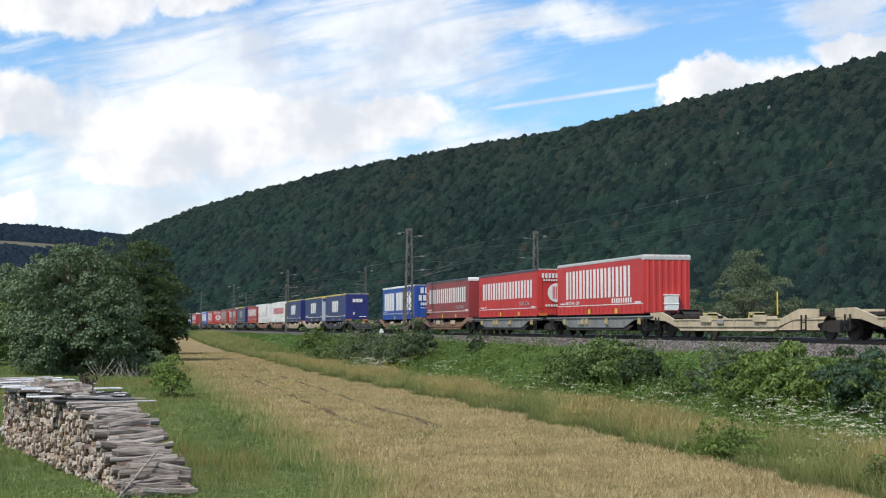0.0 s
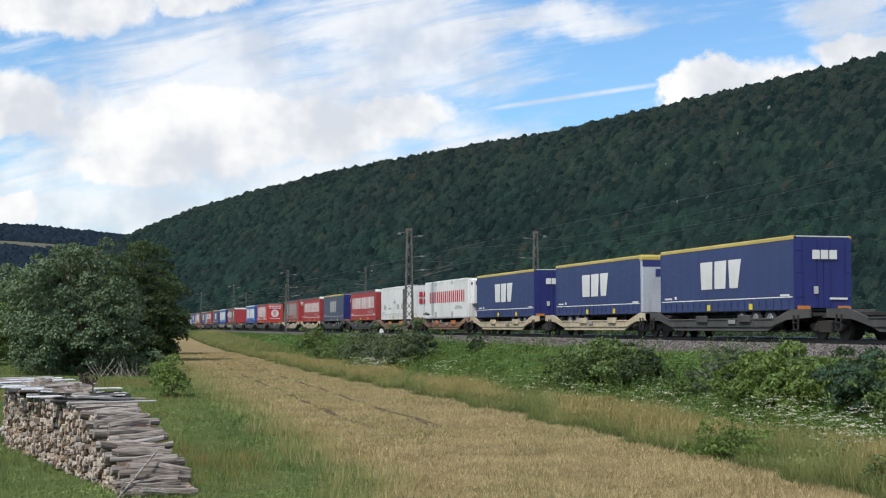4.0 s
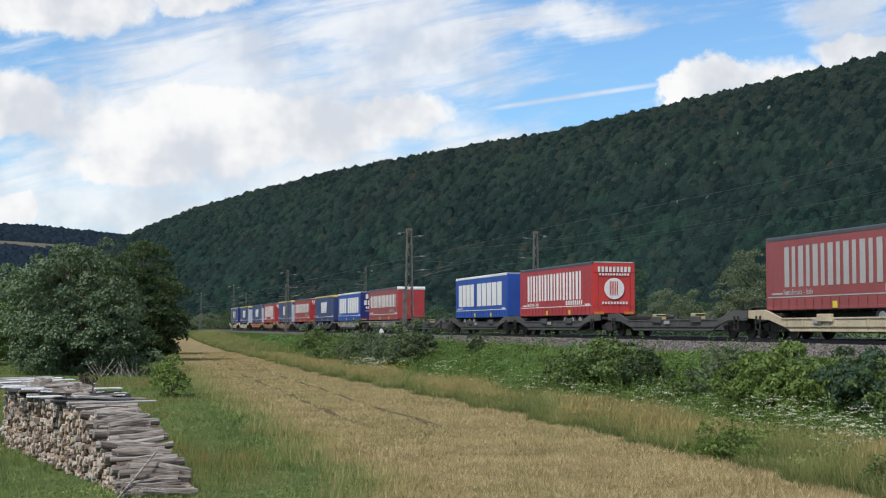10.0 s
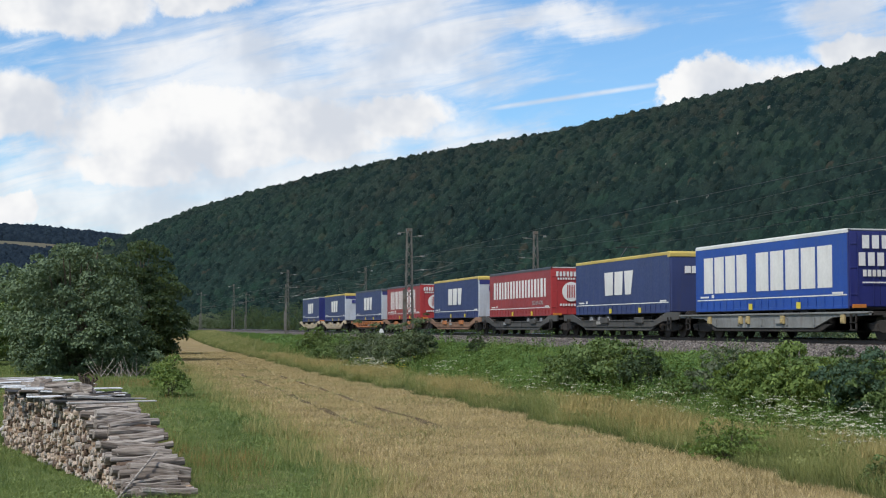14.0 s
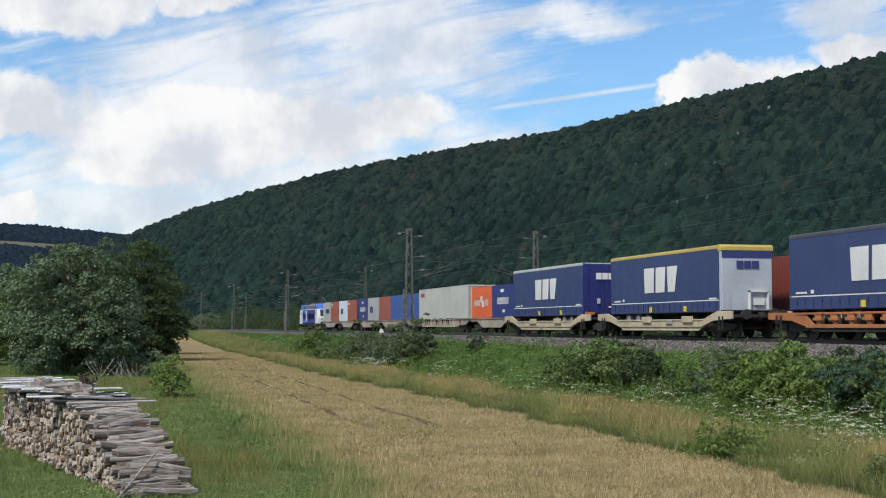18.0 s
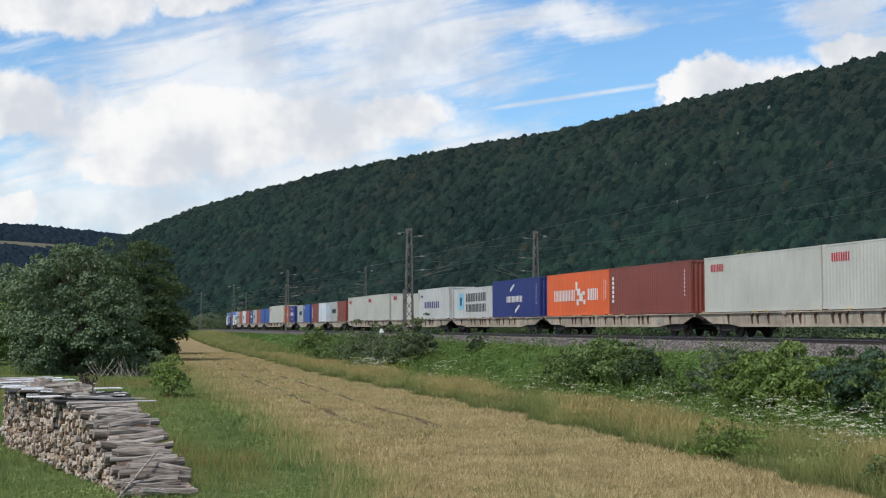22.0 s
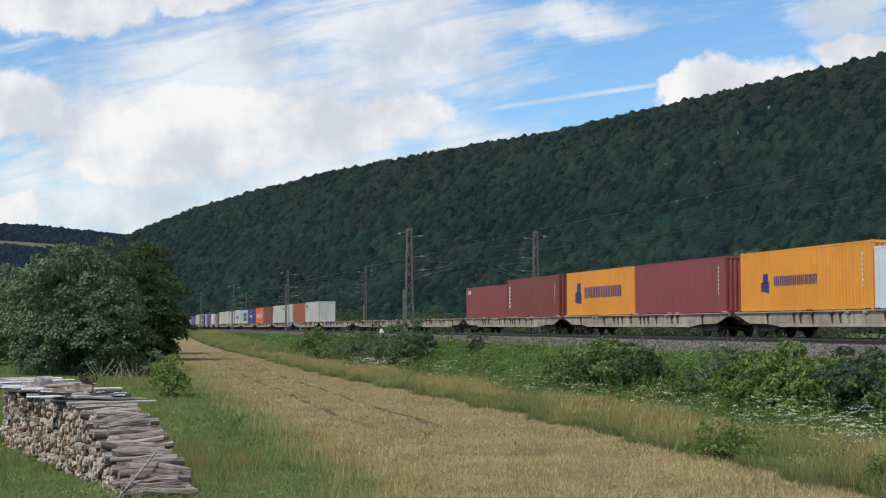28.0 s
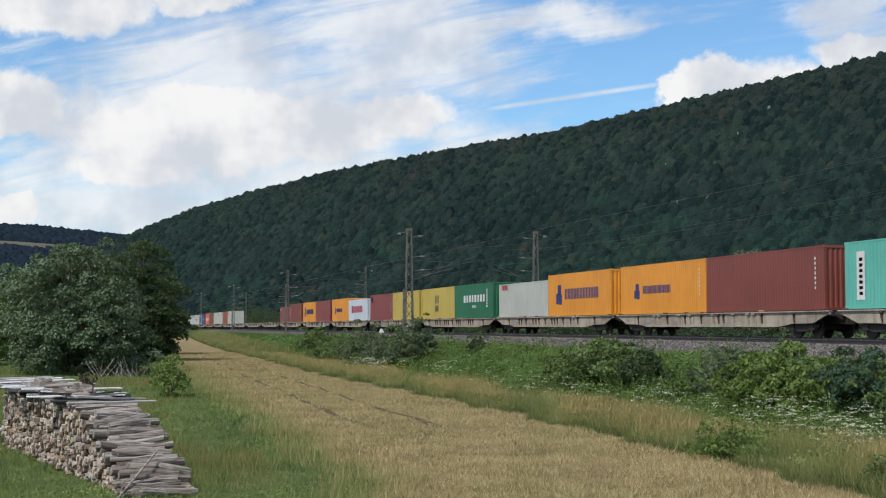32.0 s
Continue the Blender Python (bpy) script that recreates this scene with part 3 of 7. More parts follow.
def mast(x, y, top, arm, slim=1.0):
    """A lattice mast; arm +1 reaches towards +x, -1 towards -x."""
    z0 = 1.75
    h = top - z0
    ob = thing("overhead_line_mast", "grey steel lattice mast with wire brackets beside the track", "mast", "overhead line masts", pose(x, y, z0))
    b, t = 0.34 * slim, 0.17 * slim

    def corner(i, z):
        w = b + (t - b) * z / h
        return (w * (1, -1, -1, 1)[i], w * (1, 1, -1, -1)[i] * 0.75, z)
    for i in range(4):
        part("corner_post", Shape().rod(corner(i, 0), corner(i, h), 0.055 * slim, 4), M["galv"], ob)
    nb = 11
    for k in range(nb):
        lo, hi = 0.3 + (h - 0.4) * k / nb, 0.3 + (h - 0.4) * (k + 1) / nb
        for i in range(4):
            j = (i + 1) % 4
            p, q = (corner(i, lo), corner(j, hi)) if k % 2 else (corner(j, lo), corner(i, hi))
            part("brace", Shape().rod(p, q, 0.034 * slim, 4), M["galv"], ob)
    part("cap_plate", Shape().box(-t - 0.05, t + 0.05, -t - 0.03, t + 0.03, h - 0.22, h + 0.03), M["galv"], ob)
    part("footing", Shape().box(-0.55, 0.55, -0.5, 0.5, -0.5, 0.18).mesh("footing", 0.04), M["sleeper"], ob, "concrete footing")
    part("cable_duct", Shape().box(-b - 0.16, -b + 0.02, -0.12, 0.12, 0.0, 4.4), M["galv"], ob)
    for zr, ln in ((h - 0.65, 1.2), (h - 2.3, 1.55), (h - 3.4, 1.55)):
        a = part("bracket", Shape().rod((0.15 * arm, 0, zr), (ln * arm, 0, zr + 0.12), 0.03, 5), M["galv"], ob)
        part("insulator", Shape().tube((0, zr + 0.07 * 1), 0.06, ln * 0.62 * arm, (ln * 0.62 + 0.28) * arm, "x", 8), M["porcelain"], a, "pale porcelain insulator")
    # hinged bracket that carries the running wire
    reach = 3.7
    part("cantilever_tube", Shape().rod((0.1 * arm, 0, 5.0), (reach * arm, 0, 6.6), 0.013, 6), M["galv"], ob)
    part("top_tube", Shape().rod((0.1 * arm, 0, 6.75), (reach * arm, 0, 6.6), 0.009, 6), M["galv"], ob)
    part("steady_arm", Shape().rod((1.2 * arm, 0, 5.5), (reach * arm, 0, 6.15), 0.02, 5), M["galv"], ob)
    part("feeder_arm", Shape().rod((-0.9 * arm, 0, h - 0.3), (0.2 * arm, 0, h - 0.3), 0.025, 5), M["galv"], ob)
    part("feeder_insulator", Shape().tube((0, h - 0.42), 0.08, -0.95 * arm, -0.7 * arm, "x", 8), M["porcelain"], ob)
    return ob


SPAN = 74.0
for k in range(4):
    mast(25.1, (110.8, 182.3, 253.0, 328.0)[k], (11.05, 10.5, 10.7, 11.05)[k], 1, 1.0 if k < 1 else 0.55)
    mast(36.5, (112.8, 187.9, 268.0, 338.0)[k], 11.15, -1, 0.85 if k < 1 else 0.45)


def wire(name, x, z, sag, y0, label, r=0.014):
    """One wire over six spans, a single tube."""
    n = 4
    vs, fs = [], []
    pts = []
    for k in range(6):
        for i in range(8):
            p = i / 8
            pts.append((y0 + SPAN * (k - 2 + p), z - sag * 4 * p * (1 - p)))
    pts.append((y0 + SPAN * 4, z))
    for j, (yy, zz) in enumerate(pts):
        vs += [(x + r * math.cos(2 * math.pi * i / n), yy, zz + r * math.sin(2 * math.pi * i / n)) for i in range(n)]
        if j:
            fs += [(n * j - n + i, n * j - n + (i + 1) % n, n * j + (i + 1) % n, n * j + i) for i in range(n)]
    return solid(name, Shape().add(vs, fs).mesh(name), M["cable"], label, "wire", group="overhead line wires")


for x, y0 in ((TRACK_A, 110.8), (TRACK_B, 112.8)):
    wire("contact_wire", x, RAIL + 5.55, 0.03, y0, "thin copper running wire over the track", 0.005)
    wire("messenger_wire", x, RAIL + 6.9, 0.9, y0, "sagging carrying wire over the track", 0.006)
wire("feeder_wire", 36.9, 11.4, 0.15, 112.8, "thick sagging feeder wire along the mast tops", 0.014)

# white marker by the track
mk = thing("track_marker", "small white enamelled marker on a post beside the track", "track marker", at=pose(24.3, 118.0, 1.85))
part("post", Shape().box(-0.05, 0.05, -0.04, 0.04, -0.2, 0.75), M["white_board"], mk)
part("board", Shape().prism([(-0.14, 0.6), (0.14, 0.6), (0.2, 0.82), (0.09, 1.1), (-0.09, 1.1), (-0.2, 0.82)], -0.07, -0.045, "y").mesh("board", 0.01), M["white_board"], mk)
part("foot", Shape().box(-0.2, 0.2, -0.1, 0.1, -0.2, 0.1).mesh("foot", 0.02), M["sleeper"], mk)

# ---------- rolling stock ----------
MOVERS = []     # (thing, track x, place along the line at 0 s, train)


def paint(name, col, rough=0.45, dirt=(0.10, 0.085, 0.07), var=0.10, streak=True, bump=0.04):
    M[name] = mat(name, col, rough, var=var, scale=0.5, fine=9.0, bump=bump, dirt=dirt, streak=streak)


paint("red", (0.34, 0.034, 0.036), dirt=(0.23, 0.04, 0.04))
paint("red_bright", (0.47, 0.036, 0.032), dirt=(0.38, 0.04, 0.035))
paint("red_faded", (0.25, 0.056, 0.054), dirt=(0.17, 0.06, 0.055))
paint("red_dull", (0.26, 0.036, 0.038), dirt=(0.18, 0.04, 0.04))
paint("blue_dark", (0.032, 0.045, 0.130), dirt=(0.045, 0.05, 0.10))
paint("blue_door", (0.016, 0.022, 0.13), dirt=(0.03, 0.03, 0.13))
paint("blue_grey", (0.060, 0.068, 0.115), dirt=(0.085, 0.085, 0.10))
paint("blue_bright", (0.018, 0.064, 0.30), dirt=(0.03, 0.07, 0.22))
paint("white", (0.68, 0.68, 0.66), dirt=(0.50, 0.47, 0.42))
paint("white_grey", (0.42, 0.45, 0.50), dirt=(0.32, 0.33, 0.35))
paint("cap_white", (0.62, 0.62, 0.60), dirt=(0.5, 0.5, 0.48))
paint("cap_yellow", (0.47, 0.35, 0.085), dirt=(0.36, 0.29, 0.12))
paint("bracket_tan", (0.36, 0.28, 0.13), 0.7, dirt=(0.22, 0.15, 0.08))
paint("cap_dark", (0.06, 0.06, 0.065), dirt=(0.1, 0.1, 0.1))
paint("cap_grey", (0.42, 0.42, 0.41), dirt=(0.3, 0.3, 0.3))
paint("lettering_white", (0.64, 0.63, 0.61), 0.5, dirt=(0.50, 0.47, 0.45))
paint("lettering_grey", (0.34, 0.33, 0.32), 0.5, dirt=(0.27, 0.25, 0.24))
paint("lettering_red", (0.42, 0.02, 0.04), 0.5, dirt=(0.3, 0.03, 0.04))
paint("lettering_blue", (0.03, 0.035, 0.15), 0.5, dirt=(0.04, 0.04, 0.12))
paint("chock_yellow", (0.40, 0.35, 0.17), 0.6, dirt=(0.35, 0.28, 0.14))
paint("lettering_black", (0.03, 0.03, 0.035), 0.5, dirt=(0.08, 0.08, 0.08))
paint("tag_yellow", (0.62, 0.50, 0.05), 0.5, dirt=(0.45, 0.36, 0.06))
paint("lamp_orange", (0.50, 0.17, 0.03), 0.4, dirt=(0.3, 0.12, 0.04))
paint("cream_white", (0.45, 0.45, 0.405), dirt=(0.38, 0.36, 0.31))
paint("steel_white", (0.48, 0.49, 0.48), dirt=(0.30, 0.24, 0.18))
paint("box_brown", (0.20, 0.048, 0.034), dirt=(0.13, 0.045, 0.035))
paint("box_plum", (0.235, 0.050, 0.048), dirt=(0.14, 0.045, 0.045))
paint("box_rust", (0.30, 0.075, 0.042), dirt=(0.2, 0.06, 0.04))
paint("box_blue", (0.020, 0.030, 0.155), dirt=(0.03, 0.035, 0.1))
paint("box_mid_blue", (0.035, 0.085, 0.30), dirt=(0.05, 0.08, 0.2))
paint("box_grey", (0.36, 0.37, 0.36), dirt=(0.25, 0.22, 0.19))
paint("box_orange", (0.70, 0.27, 0.025), dirt=(0.55, 0.22, 0.04))
paint("box_red_orange", (0.66, 0.115, 0.028), dirt=(0.5, 0.10, 0.04))
paint("box_yellow", (0.50, 0.37, 0.075), dirt=(0.38, 0.28, 0.08))
paint("box_green", (0.020, 0.135, 0.060), dirt=(0.03, 0.1, 0.05))
paint("box_teal", (0.11, 0.42, 0.34), dirt=(0.12, 0.3, 0.25))
paint("box_pale", (0.55, 0.60, 0.66), dirt=(0.45, 0.46, 0.47))
paint("sky_blue", (0.22, 0.48, 0.66), dirt=(0.3, 0.4, 0.5))
paint("panel_grey", (0.27, 0.265, 0.25), 0.6)
paint("wagon_tan", (0.335, 0.285, 0.225), 0.75, dirt=(0.14, 0.075, 0.042), var=0.32, bump=0.2)
paint("bracket_rust", (0.085, 0.05, 0.036), 0.8, dirt=(0.15, 0.08, 0.05), var=0.3, bump=0.2)
paint("wagon_cream", (0.46, 0.38, 0.26), 0.65, dirt=(0.25, 0.17, 0.10), var=0.2, bump=0.15)
paint("wagon_brown", (0.23, 0.13, 0.08), 0.7, dirt=(0.12, 0.075, 0.05), var=0.25, bump=0.15)
paint("wagon_orange", (0.40, 0.145, 0.045), 0.65, dirt=(0.20, 0.09, 0.05), var=0.25, bump=0.15)
paint("wagon_dark", (0.060, 0.058, 0.055), 0.75, dirt=(0.09, 0.075, 0.06), var=0.25, bump=0.15)
paint("wagon_grey", (0.19, 0.195, 0.19), 0.7, dirt=(0.12, 0.10, 0.085), var=0.25, bump=0.15)
paint("underframe", (0.024, 0.021, 0.019), 0.85, dirt=(0.06, 0.045, 0.035), var=0.3, bump=0.3)
# rust, darkened to carry the shade that falls under the wagons
paint("bogie_rust_shaded", (0.030, 0.024, 0.020), 0.85, dirt=(0.05, 0.034, 0.024), var=0.3, bump=0.3)
M["tyre"] = mat("tyre_rubber", (0.022, 0.022, 0.023), 0.9, var=0.2, bump=0.2)
M["rim"] = mat("wheel_rim", (0.35, 0.35, 0.36), 0.5, 0.6, var=0.2, bump=0.05)
M["glass"] = mat("cab_glass", (0.02, 0.025, 0.03), 0.08, var=0.05, bump=0, spec=0.8)

# shared pieces of the bogies
wheel_me = Shape().tube((0, 0), 0.46, -0.065, 0.065, "x", 20).tube((0, 0), 0.49, -0.075, -0.045, "x", 20).mesh("wheel")
axle_me = Shape().tube((0, 0), 0.08, -0.75, 0.75, "x", 8).mesh("axle")
bogie_me = Shape()
for sx in (-1.02, 1.02):
    bogie_me.prism([(-1.35, 0.5), (-1.1, 0.36), (-0.7, 0.36), (-0.45, 0.28), (0.45, 0.28), (0.7, 0.36), (1.1, 0.36), (1.35, 0.5), (1.35, 0.62),
                    (0.6, 0.74), (-0.6, 0.74), (-1.35, 0.62)], sx - 0.06, sx + 0.06, "x")
    for yy in (-0.9, 0.9):
        bogie_me.box(sx - 0.11, sx + 0.11, yy - 0.2, yy + 0.2, 0.34, 0.6)
bogie_me.box(-1.0, 1.0, -0.22, 0.22, 0.45, 0.75)
bogie_me = bogie_me.mesh("bogie", 0.015)


def bogie(parent, y):
    b = part("bogie", bogie_me, M["bogie_rust_shaded"], parent, "rusty two-axle bogie, coloured dark for shade", pose(0, y, 0))
    for yy in (-0.9, 0.9):
        part("axle", axle_me, M["underframe"], b, at=pose(0, yy, 0.46))
        for sx in (-0.75, 0.75):
            part("wheel", wheel_me, M["bogie_rust_shaded"], b, at=pose(sx, yy, 0.46))


buffer_me = Shape().tube((0, 1.05), 0.1, 0, 0.42, "y", 10).tube((0, 1.05), 0.23, 0.42, 0.5, "y", 12).mesh("buffer")
hook_me = Shape().box(-0.08, 0.08, 0, 0.35, 0.92, 1.15).mesh("coupling")


def ends(parent, half):
    for sx in (-0.87, 0.87):
        part("buffer", buffer_me, M["underframe"], parent, at=pose(sx, half, 0))
        part("buffer", buffer_me, M["underframe"], parent, at=pose(sx, -half, 0, 0, 0, 180))
    part("coupling", hook_me, M["underframe"], parent, at=pose(0, half, 0))
    part("coupling", hook_me, M["underframe"], parent, at=pose(0, -half, 0, 0, 0, 180))


# one pocket of a double wagon: side beams high over the bogies, low along the pocket
def pocket_profile(h):
    return [(-h, 1.20), (-h + 1.4, 1.22), (-h + 1.9, 1.12), (-h + 2.9, 0.86), (h - 2.9, 0.86), (h - 1.9, 1.12), (h - 1.4, 1.22), (h, 1.20),
            (h, 0.86), (h - 1.9, 0.78), (h - 3.2, 0.50), (-h + 3.2, 0.50), (-h + 1.9, 0.78), (-h, 0.86)]


HALF = 8.35
pocket_side = Shape().prism(pocket_profile(HALF), -0.05, 0.05, "x").box(-0.09, 0.09, -HALF + 3.0, HALF - 3.0, 0.80, 0.865).mesh("side_beam", 0.01)
pocket_wall = Shape().prism([(-HALF + 2.8, 0.60), (HALF - 2.8, 0.60), (HALF - 3.6, 0.33), (-HALF + 3.6, 0.33)], -0.03, 0.03, "x").box(
    -0.06, 0.06, -HALF + 3.6, HALF - 3.6, 0.32, 0.39).mesh("pocket_wall", 0.008)
pocket_floor = Shape().box(-1.3, 1.3, -HALF + 3.4, HALF - 3.4, 0.30, 0.37).mesh("pocket_floor")
pocket_deck = Shape().box(-1.28, 1.28, -HALF, -HALF + 2.6, 0.92, 1.06).mesh("end_deck", 0.01)
rib_me = Shape().box(-0.045, 0.045, -0.05, 0.05, 0.52, 0.80).mesh("rib")
plate_me = Shape().box(-0.02, 0.02, -0.32, 0.32, 0.0, 0.17).mesh("data_panel", 0.01)
flap_me = Shape().box(-0.06, 0.06, -0.55, 0.55, 0, 0.30).mesh("flap", 0.02)
hitch_me = Shape().prism([(-0.45, 0), (-0.33, 0), (-0.05, 0.20), (-0.15, 0.20)], -0.45, 0.45, "x").prism([(0.33, 0), (0.45, 0), (0.15, 0.20), (0.05, 0.20)], -0.45, 0.45, "x").box(-0.5, 0.5, -0.3, 0.3, 0.20, 0.25).mesh("trailer_hitch", 0.02)
pole_me = Shape().rod((0, 0, 0), (0, 0, 0.95), 0.028, 6).mesh("stanchion")
step_me = Shape().box(-0.03, 0.03, -0.2, -0.16, 0, 0.62).box(-0.03, 0.03, 0.16, 0.2, 0, 0.62).box(-0.06, 0.03, -0.2, 0.2, 0.02, 0.06).box(
    -0.06, 0.03, -0.2, 0.2, 0.3, 0.34).mesh("step")

straight_prof = [(-HALF, 1.06), (HALF, 1.06), (HALF, 0.92), (HALF - 2.6, 0.86), (HALF - 4.0, 0.46), (-HALF + 4.0, 0.46), (-HALF + 2.6, 0.86), (-HALF, 0.92)]
straight_side = Shape().prism(straight_prof, -0.05, 0.05, "x").box(-0.12, 0.12, -HALF, HALF, 0.99, 1.065).mesh("side_beam", 0.01)
# open side of upright brackets between two sills
open_side = Shape().box(-0.08, 0.08, -HALF + 2.4, HALF - 2.4, 0.98, 1.06).box(-0.08, 0.08, -HALF + 3.2, HALF - 3.2, 0.46, 0.60)
for sg in (-1, 1):
    open_side.prism([(sg * HALF, 1.08), (sg * HALF, 0.80), (sg * (HALF - 2.0), 0.74), (sg * (HALF - 3.4), 0.46), (sg * (HALF - 3.9), 0.46), (sg * (HALF - 3.0), 1.06)][::sg], -0.05, 0.05, "x")
open_side = open_side.mesh("side_beam", 0.01)
bracket_me = Shape().prism([(-0.22, 0.60), (0.10, 0.60), (0.34, 0.98), (-0.22, 0.98)], -0.06, 0.06, "x").box(-0.14, -0.05, -0.3, 0.3, 0.74, 0.86).mesh("bracket", 0.01)
hinge_me = Shape().box(-0.09, 0.02, -0.13, 0.13, 0, 0.34).box(-0.14, -0.06, -0.07, 0.07, 0.04, 0.2).mesh("folding_latch", 0.02)


def unit(parent, y, colour, flap_col, style, empty, seed):
    """Half of a double wagon, centred at y."""
    rr = random.Random(seed)
    for sx in (-1.42, 1.42):
        beam = part("side_beam", {"straight": straight_side, "open": open_side}.get(style, pocket_side), M[colour], parent, at=pose(sx, y, 0))
        if style == "straight":
            for k in range(5):
                part("rib", rib_me, M[colour], beam, at=pose(-0.06 if sx < 0 else 0.06, -4.4 + 2.2 * k, 0.05))
            for yy in (-6.6, -1.9, 1.2, 1.9, 5.0):
                if sx < 0:
                    part("folding_latch", hinge_me, M["bracket_tan"], beam, "tan folding latch", pose(-0.06, yy, 0.62))
        elif style == "open":
            for k in range(8):
                part("bracket", bracket_me, M[colour], beam, at=pose(0, -4.2 + 1.2 * k, 0))
        if style != "none":
            part("pocket_wall", pocket_wall, M["underframe" if style != "pocket" else colour], parent, at=pose(sx * 0.97, y, 0))
        if style == "pocket":
            for k in range(4):
                part("rib", rib_me, M[colour], beam, at=pose(-0.03 if sx < 0 else 0.03, -3.6 + 2.4 * k, 0))
            for yy in (-3.3, 1.6):
                part("flap", flap_me, M[flap_col], beam, at=pose(-0.10 if sx < 0 else 0.10, yy + rr.uniform(-0.5, 0.5), 0.70))
        if sx < 0:
            part("data_panel", plate_me, M["panel_grey"], beam, "pale data panel", pose(-0.10, rr.choice((-1.6, 0.2, 2.4)), 0.63))
            part("step", step_me, M["underframe"], beam, at=pose(-0.1, -HALF + 1.0, 0.35))
            part("step", step_me, M["underframe"], beam, at=pose(-0.1, HALF - 1.0, 0.35))
    part("pocket_floor", pocket_floor, M["underframe"], parent, at=pose(0, y, 0))
    for a in (0, 180):
        part("end_deck", pocket_deck, M["underframe"], parent, at=pose(0, y, 0, 0, 0, a))


def double_wagon(s, colour, flap_col, style="pocket", empties=(), single=False, label=""):
    w = thing("pocket_wagon", label, "railway wagon", "wagons of the trailer train")
    if single:
        unit(w, 0, colour, flap_col, style, False, s)
        half, at_bogies = HALF + 0.15, (-HALF + 1.7, HALF - 1.7)
    else:
        for k, y in ((0, -9.0), (1, 9.0)):
            unit(w, y, colour, flap_col, style, k in empties, s + k)
        half, at_bogies = 9.0 + HALF - 0.15, (-9 - HALF + 1.9, 0.0, 9 + HALF - 1.9)
    part("pivot_plate", Shape().box(-0.9, 0.9, -0.8, 0.8, 0.86, 1.0) if not single else Shape().box(-0.9, 0.9, -6, 6, 0.86, 0.98), M["underframe"], w)
    for y in at_bogies:
        bogie(w, y)
    ends(w, half - 0.05)
    for k in empties:
        y = -9.0 if k == 0 else 9.0
        part("trailer_hitch", hitch_me, M["underframe"], w, at=pose(0, y + (-6.9 if k == 0 else 6.9), 1.12))
        if colour == "wagon_cream":
            part("stanchion", pole_me, M["tag_yellow"], w, "yellow stanchion", pose(-1.2, y - 4.6, 1.0))
        for dy in (-2.6, 2.0):
            part("chock", Shape().box(-0.25, 0.25, -0.30, -0.20, 0, 0.36).box(-0.25, 0.25, 0.20, 0.30, 0, 0.36).box(-0.25, 0.25, -0.30, 0.30, 0.24, 0.38).mesh("chock", 0.02), M["chock_yellow"], w, "pale yellow support trestle", pose(-1.15, y + dy, 0.76))
    MOVERS.append((w, TRACK_A, s, "A"))
    return w


# ---------- semi-trailers ----------
TL, TW, TB, TT = 13.62, 2.55, 1.19, 4.20      # length, width, floor and roof above the rail
HL = TL / 2
ny = 44                            # softly rippled tarpaulin
vs, fs = [], []
for k in range(ny + 1):
    yy = -HL + 0.1 + (TL - 0.2) * k / ny
    rp = 0.004 * math.sin(k * 1.9)
    vs += [(-TW / 2 - rp, yy, TB + 0.12), (-TW / 2 - rp * 0.4, yy, TT - 0.12), (-TW / 2 + 0.05, yy, TT - 0.12), (-TW / 2 + 0.05, yy, TB + 0.12)]
    if k:
        fs += [(4 * k - 4 + i, 4 * k - 4 + (i + 1) % 4, 4 * k + (i + 1) % 4, 4 * k + i) for i in range(4)]
fs += [(0, 1, 2, 3), (4 * ny + 3, 4 * ny + 2, 4 * ny + 1, 4 * ny)]
curtain_me = Shape().add(vs, fs).mesh("curtain")
panel_me = Shape().box(-TW / 2, -TW / 2 + 0.06, -HL + 0.04, HL - 0.04, TB + 0.06, TT - 0.04).mesh("side_panel", 0.02)
roof_me = Shape().box(-TW / 2 + 0.03, TW / 2 - 0.03, -HL + 0.02, HL - 0.02, TT - 0.08, TT - 0.01).mesh("roof", 0.02)
toprail_me = Shape().prism([(-TW / 2 - 0.015, TT - 0.16), (-TW / 2 + 0.08, TT - 0.16), (-TW / 2 + 0.08, TT), (-TW / 2 + 0.03, TT + 0.005),
                            (-TW / 2 - 0.015, TT - 0.04)], -HL, HL, "y").mesh("top_rail")
sill_me = Shape().box(-TW / 2 - 0.01, -TW / 2 + 0.06, -HL, HL, TB, TB + 0.12).mesh("sill", 0.01)
post_me = Shape().box(-TW / 2 - 0.012, -TW / 2 + 0.10, -HL, -HL + 0.10, TB, TT - 0.02).mesh("corner_post", 0.01)
chassis_me = Shape()
for sx in (-0.45, 0.45):
    chassis_me.box(sx - 0.06, sx + 0.06, -HL + 0.3, HL - 0.2, TB - 0.28, TB)
for k in range(14):
    chassis_me.box(-1.2, 1.2, -HL + 0.5 + k, -HL + 0.56 + k, TB - 0.12, TB)
chassis_me = chassis_me.mesh("chassis")
floor_me = Shape().box(-TW / 2 + 0.02, TW / 2 - 0.02, -HL + 0.02, HL - 0.02, TB - 0.03, TB + 0.05).mesh("load_floor")
door_me = Shape().box(0.01, TW / 2 - 0.02, -0.05, 0.0, TB + 0.08, TT - 0.10)
for xx in (0.3, 0.95):
    door_me.rod((xx, -0.075, TB + 0.1), (xx, -0.075, TT - 0.15), 0.018, 5)
for zz in (TB + 0.5, TB + 1.5, TB + 2.4):
    door_me.box(TW / 2 - 0.30, TW / 2 - 0.02, -0.07, -0.045, zz, zz + 0.07)
door_me = door_me.mesh("rear_door", 0.006)
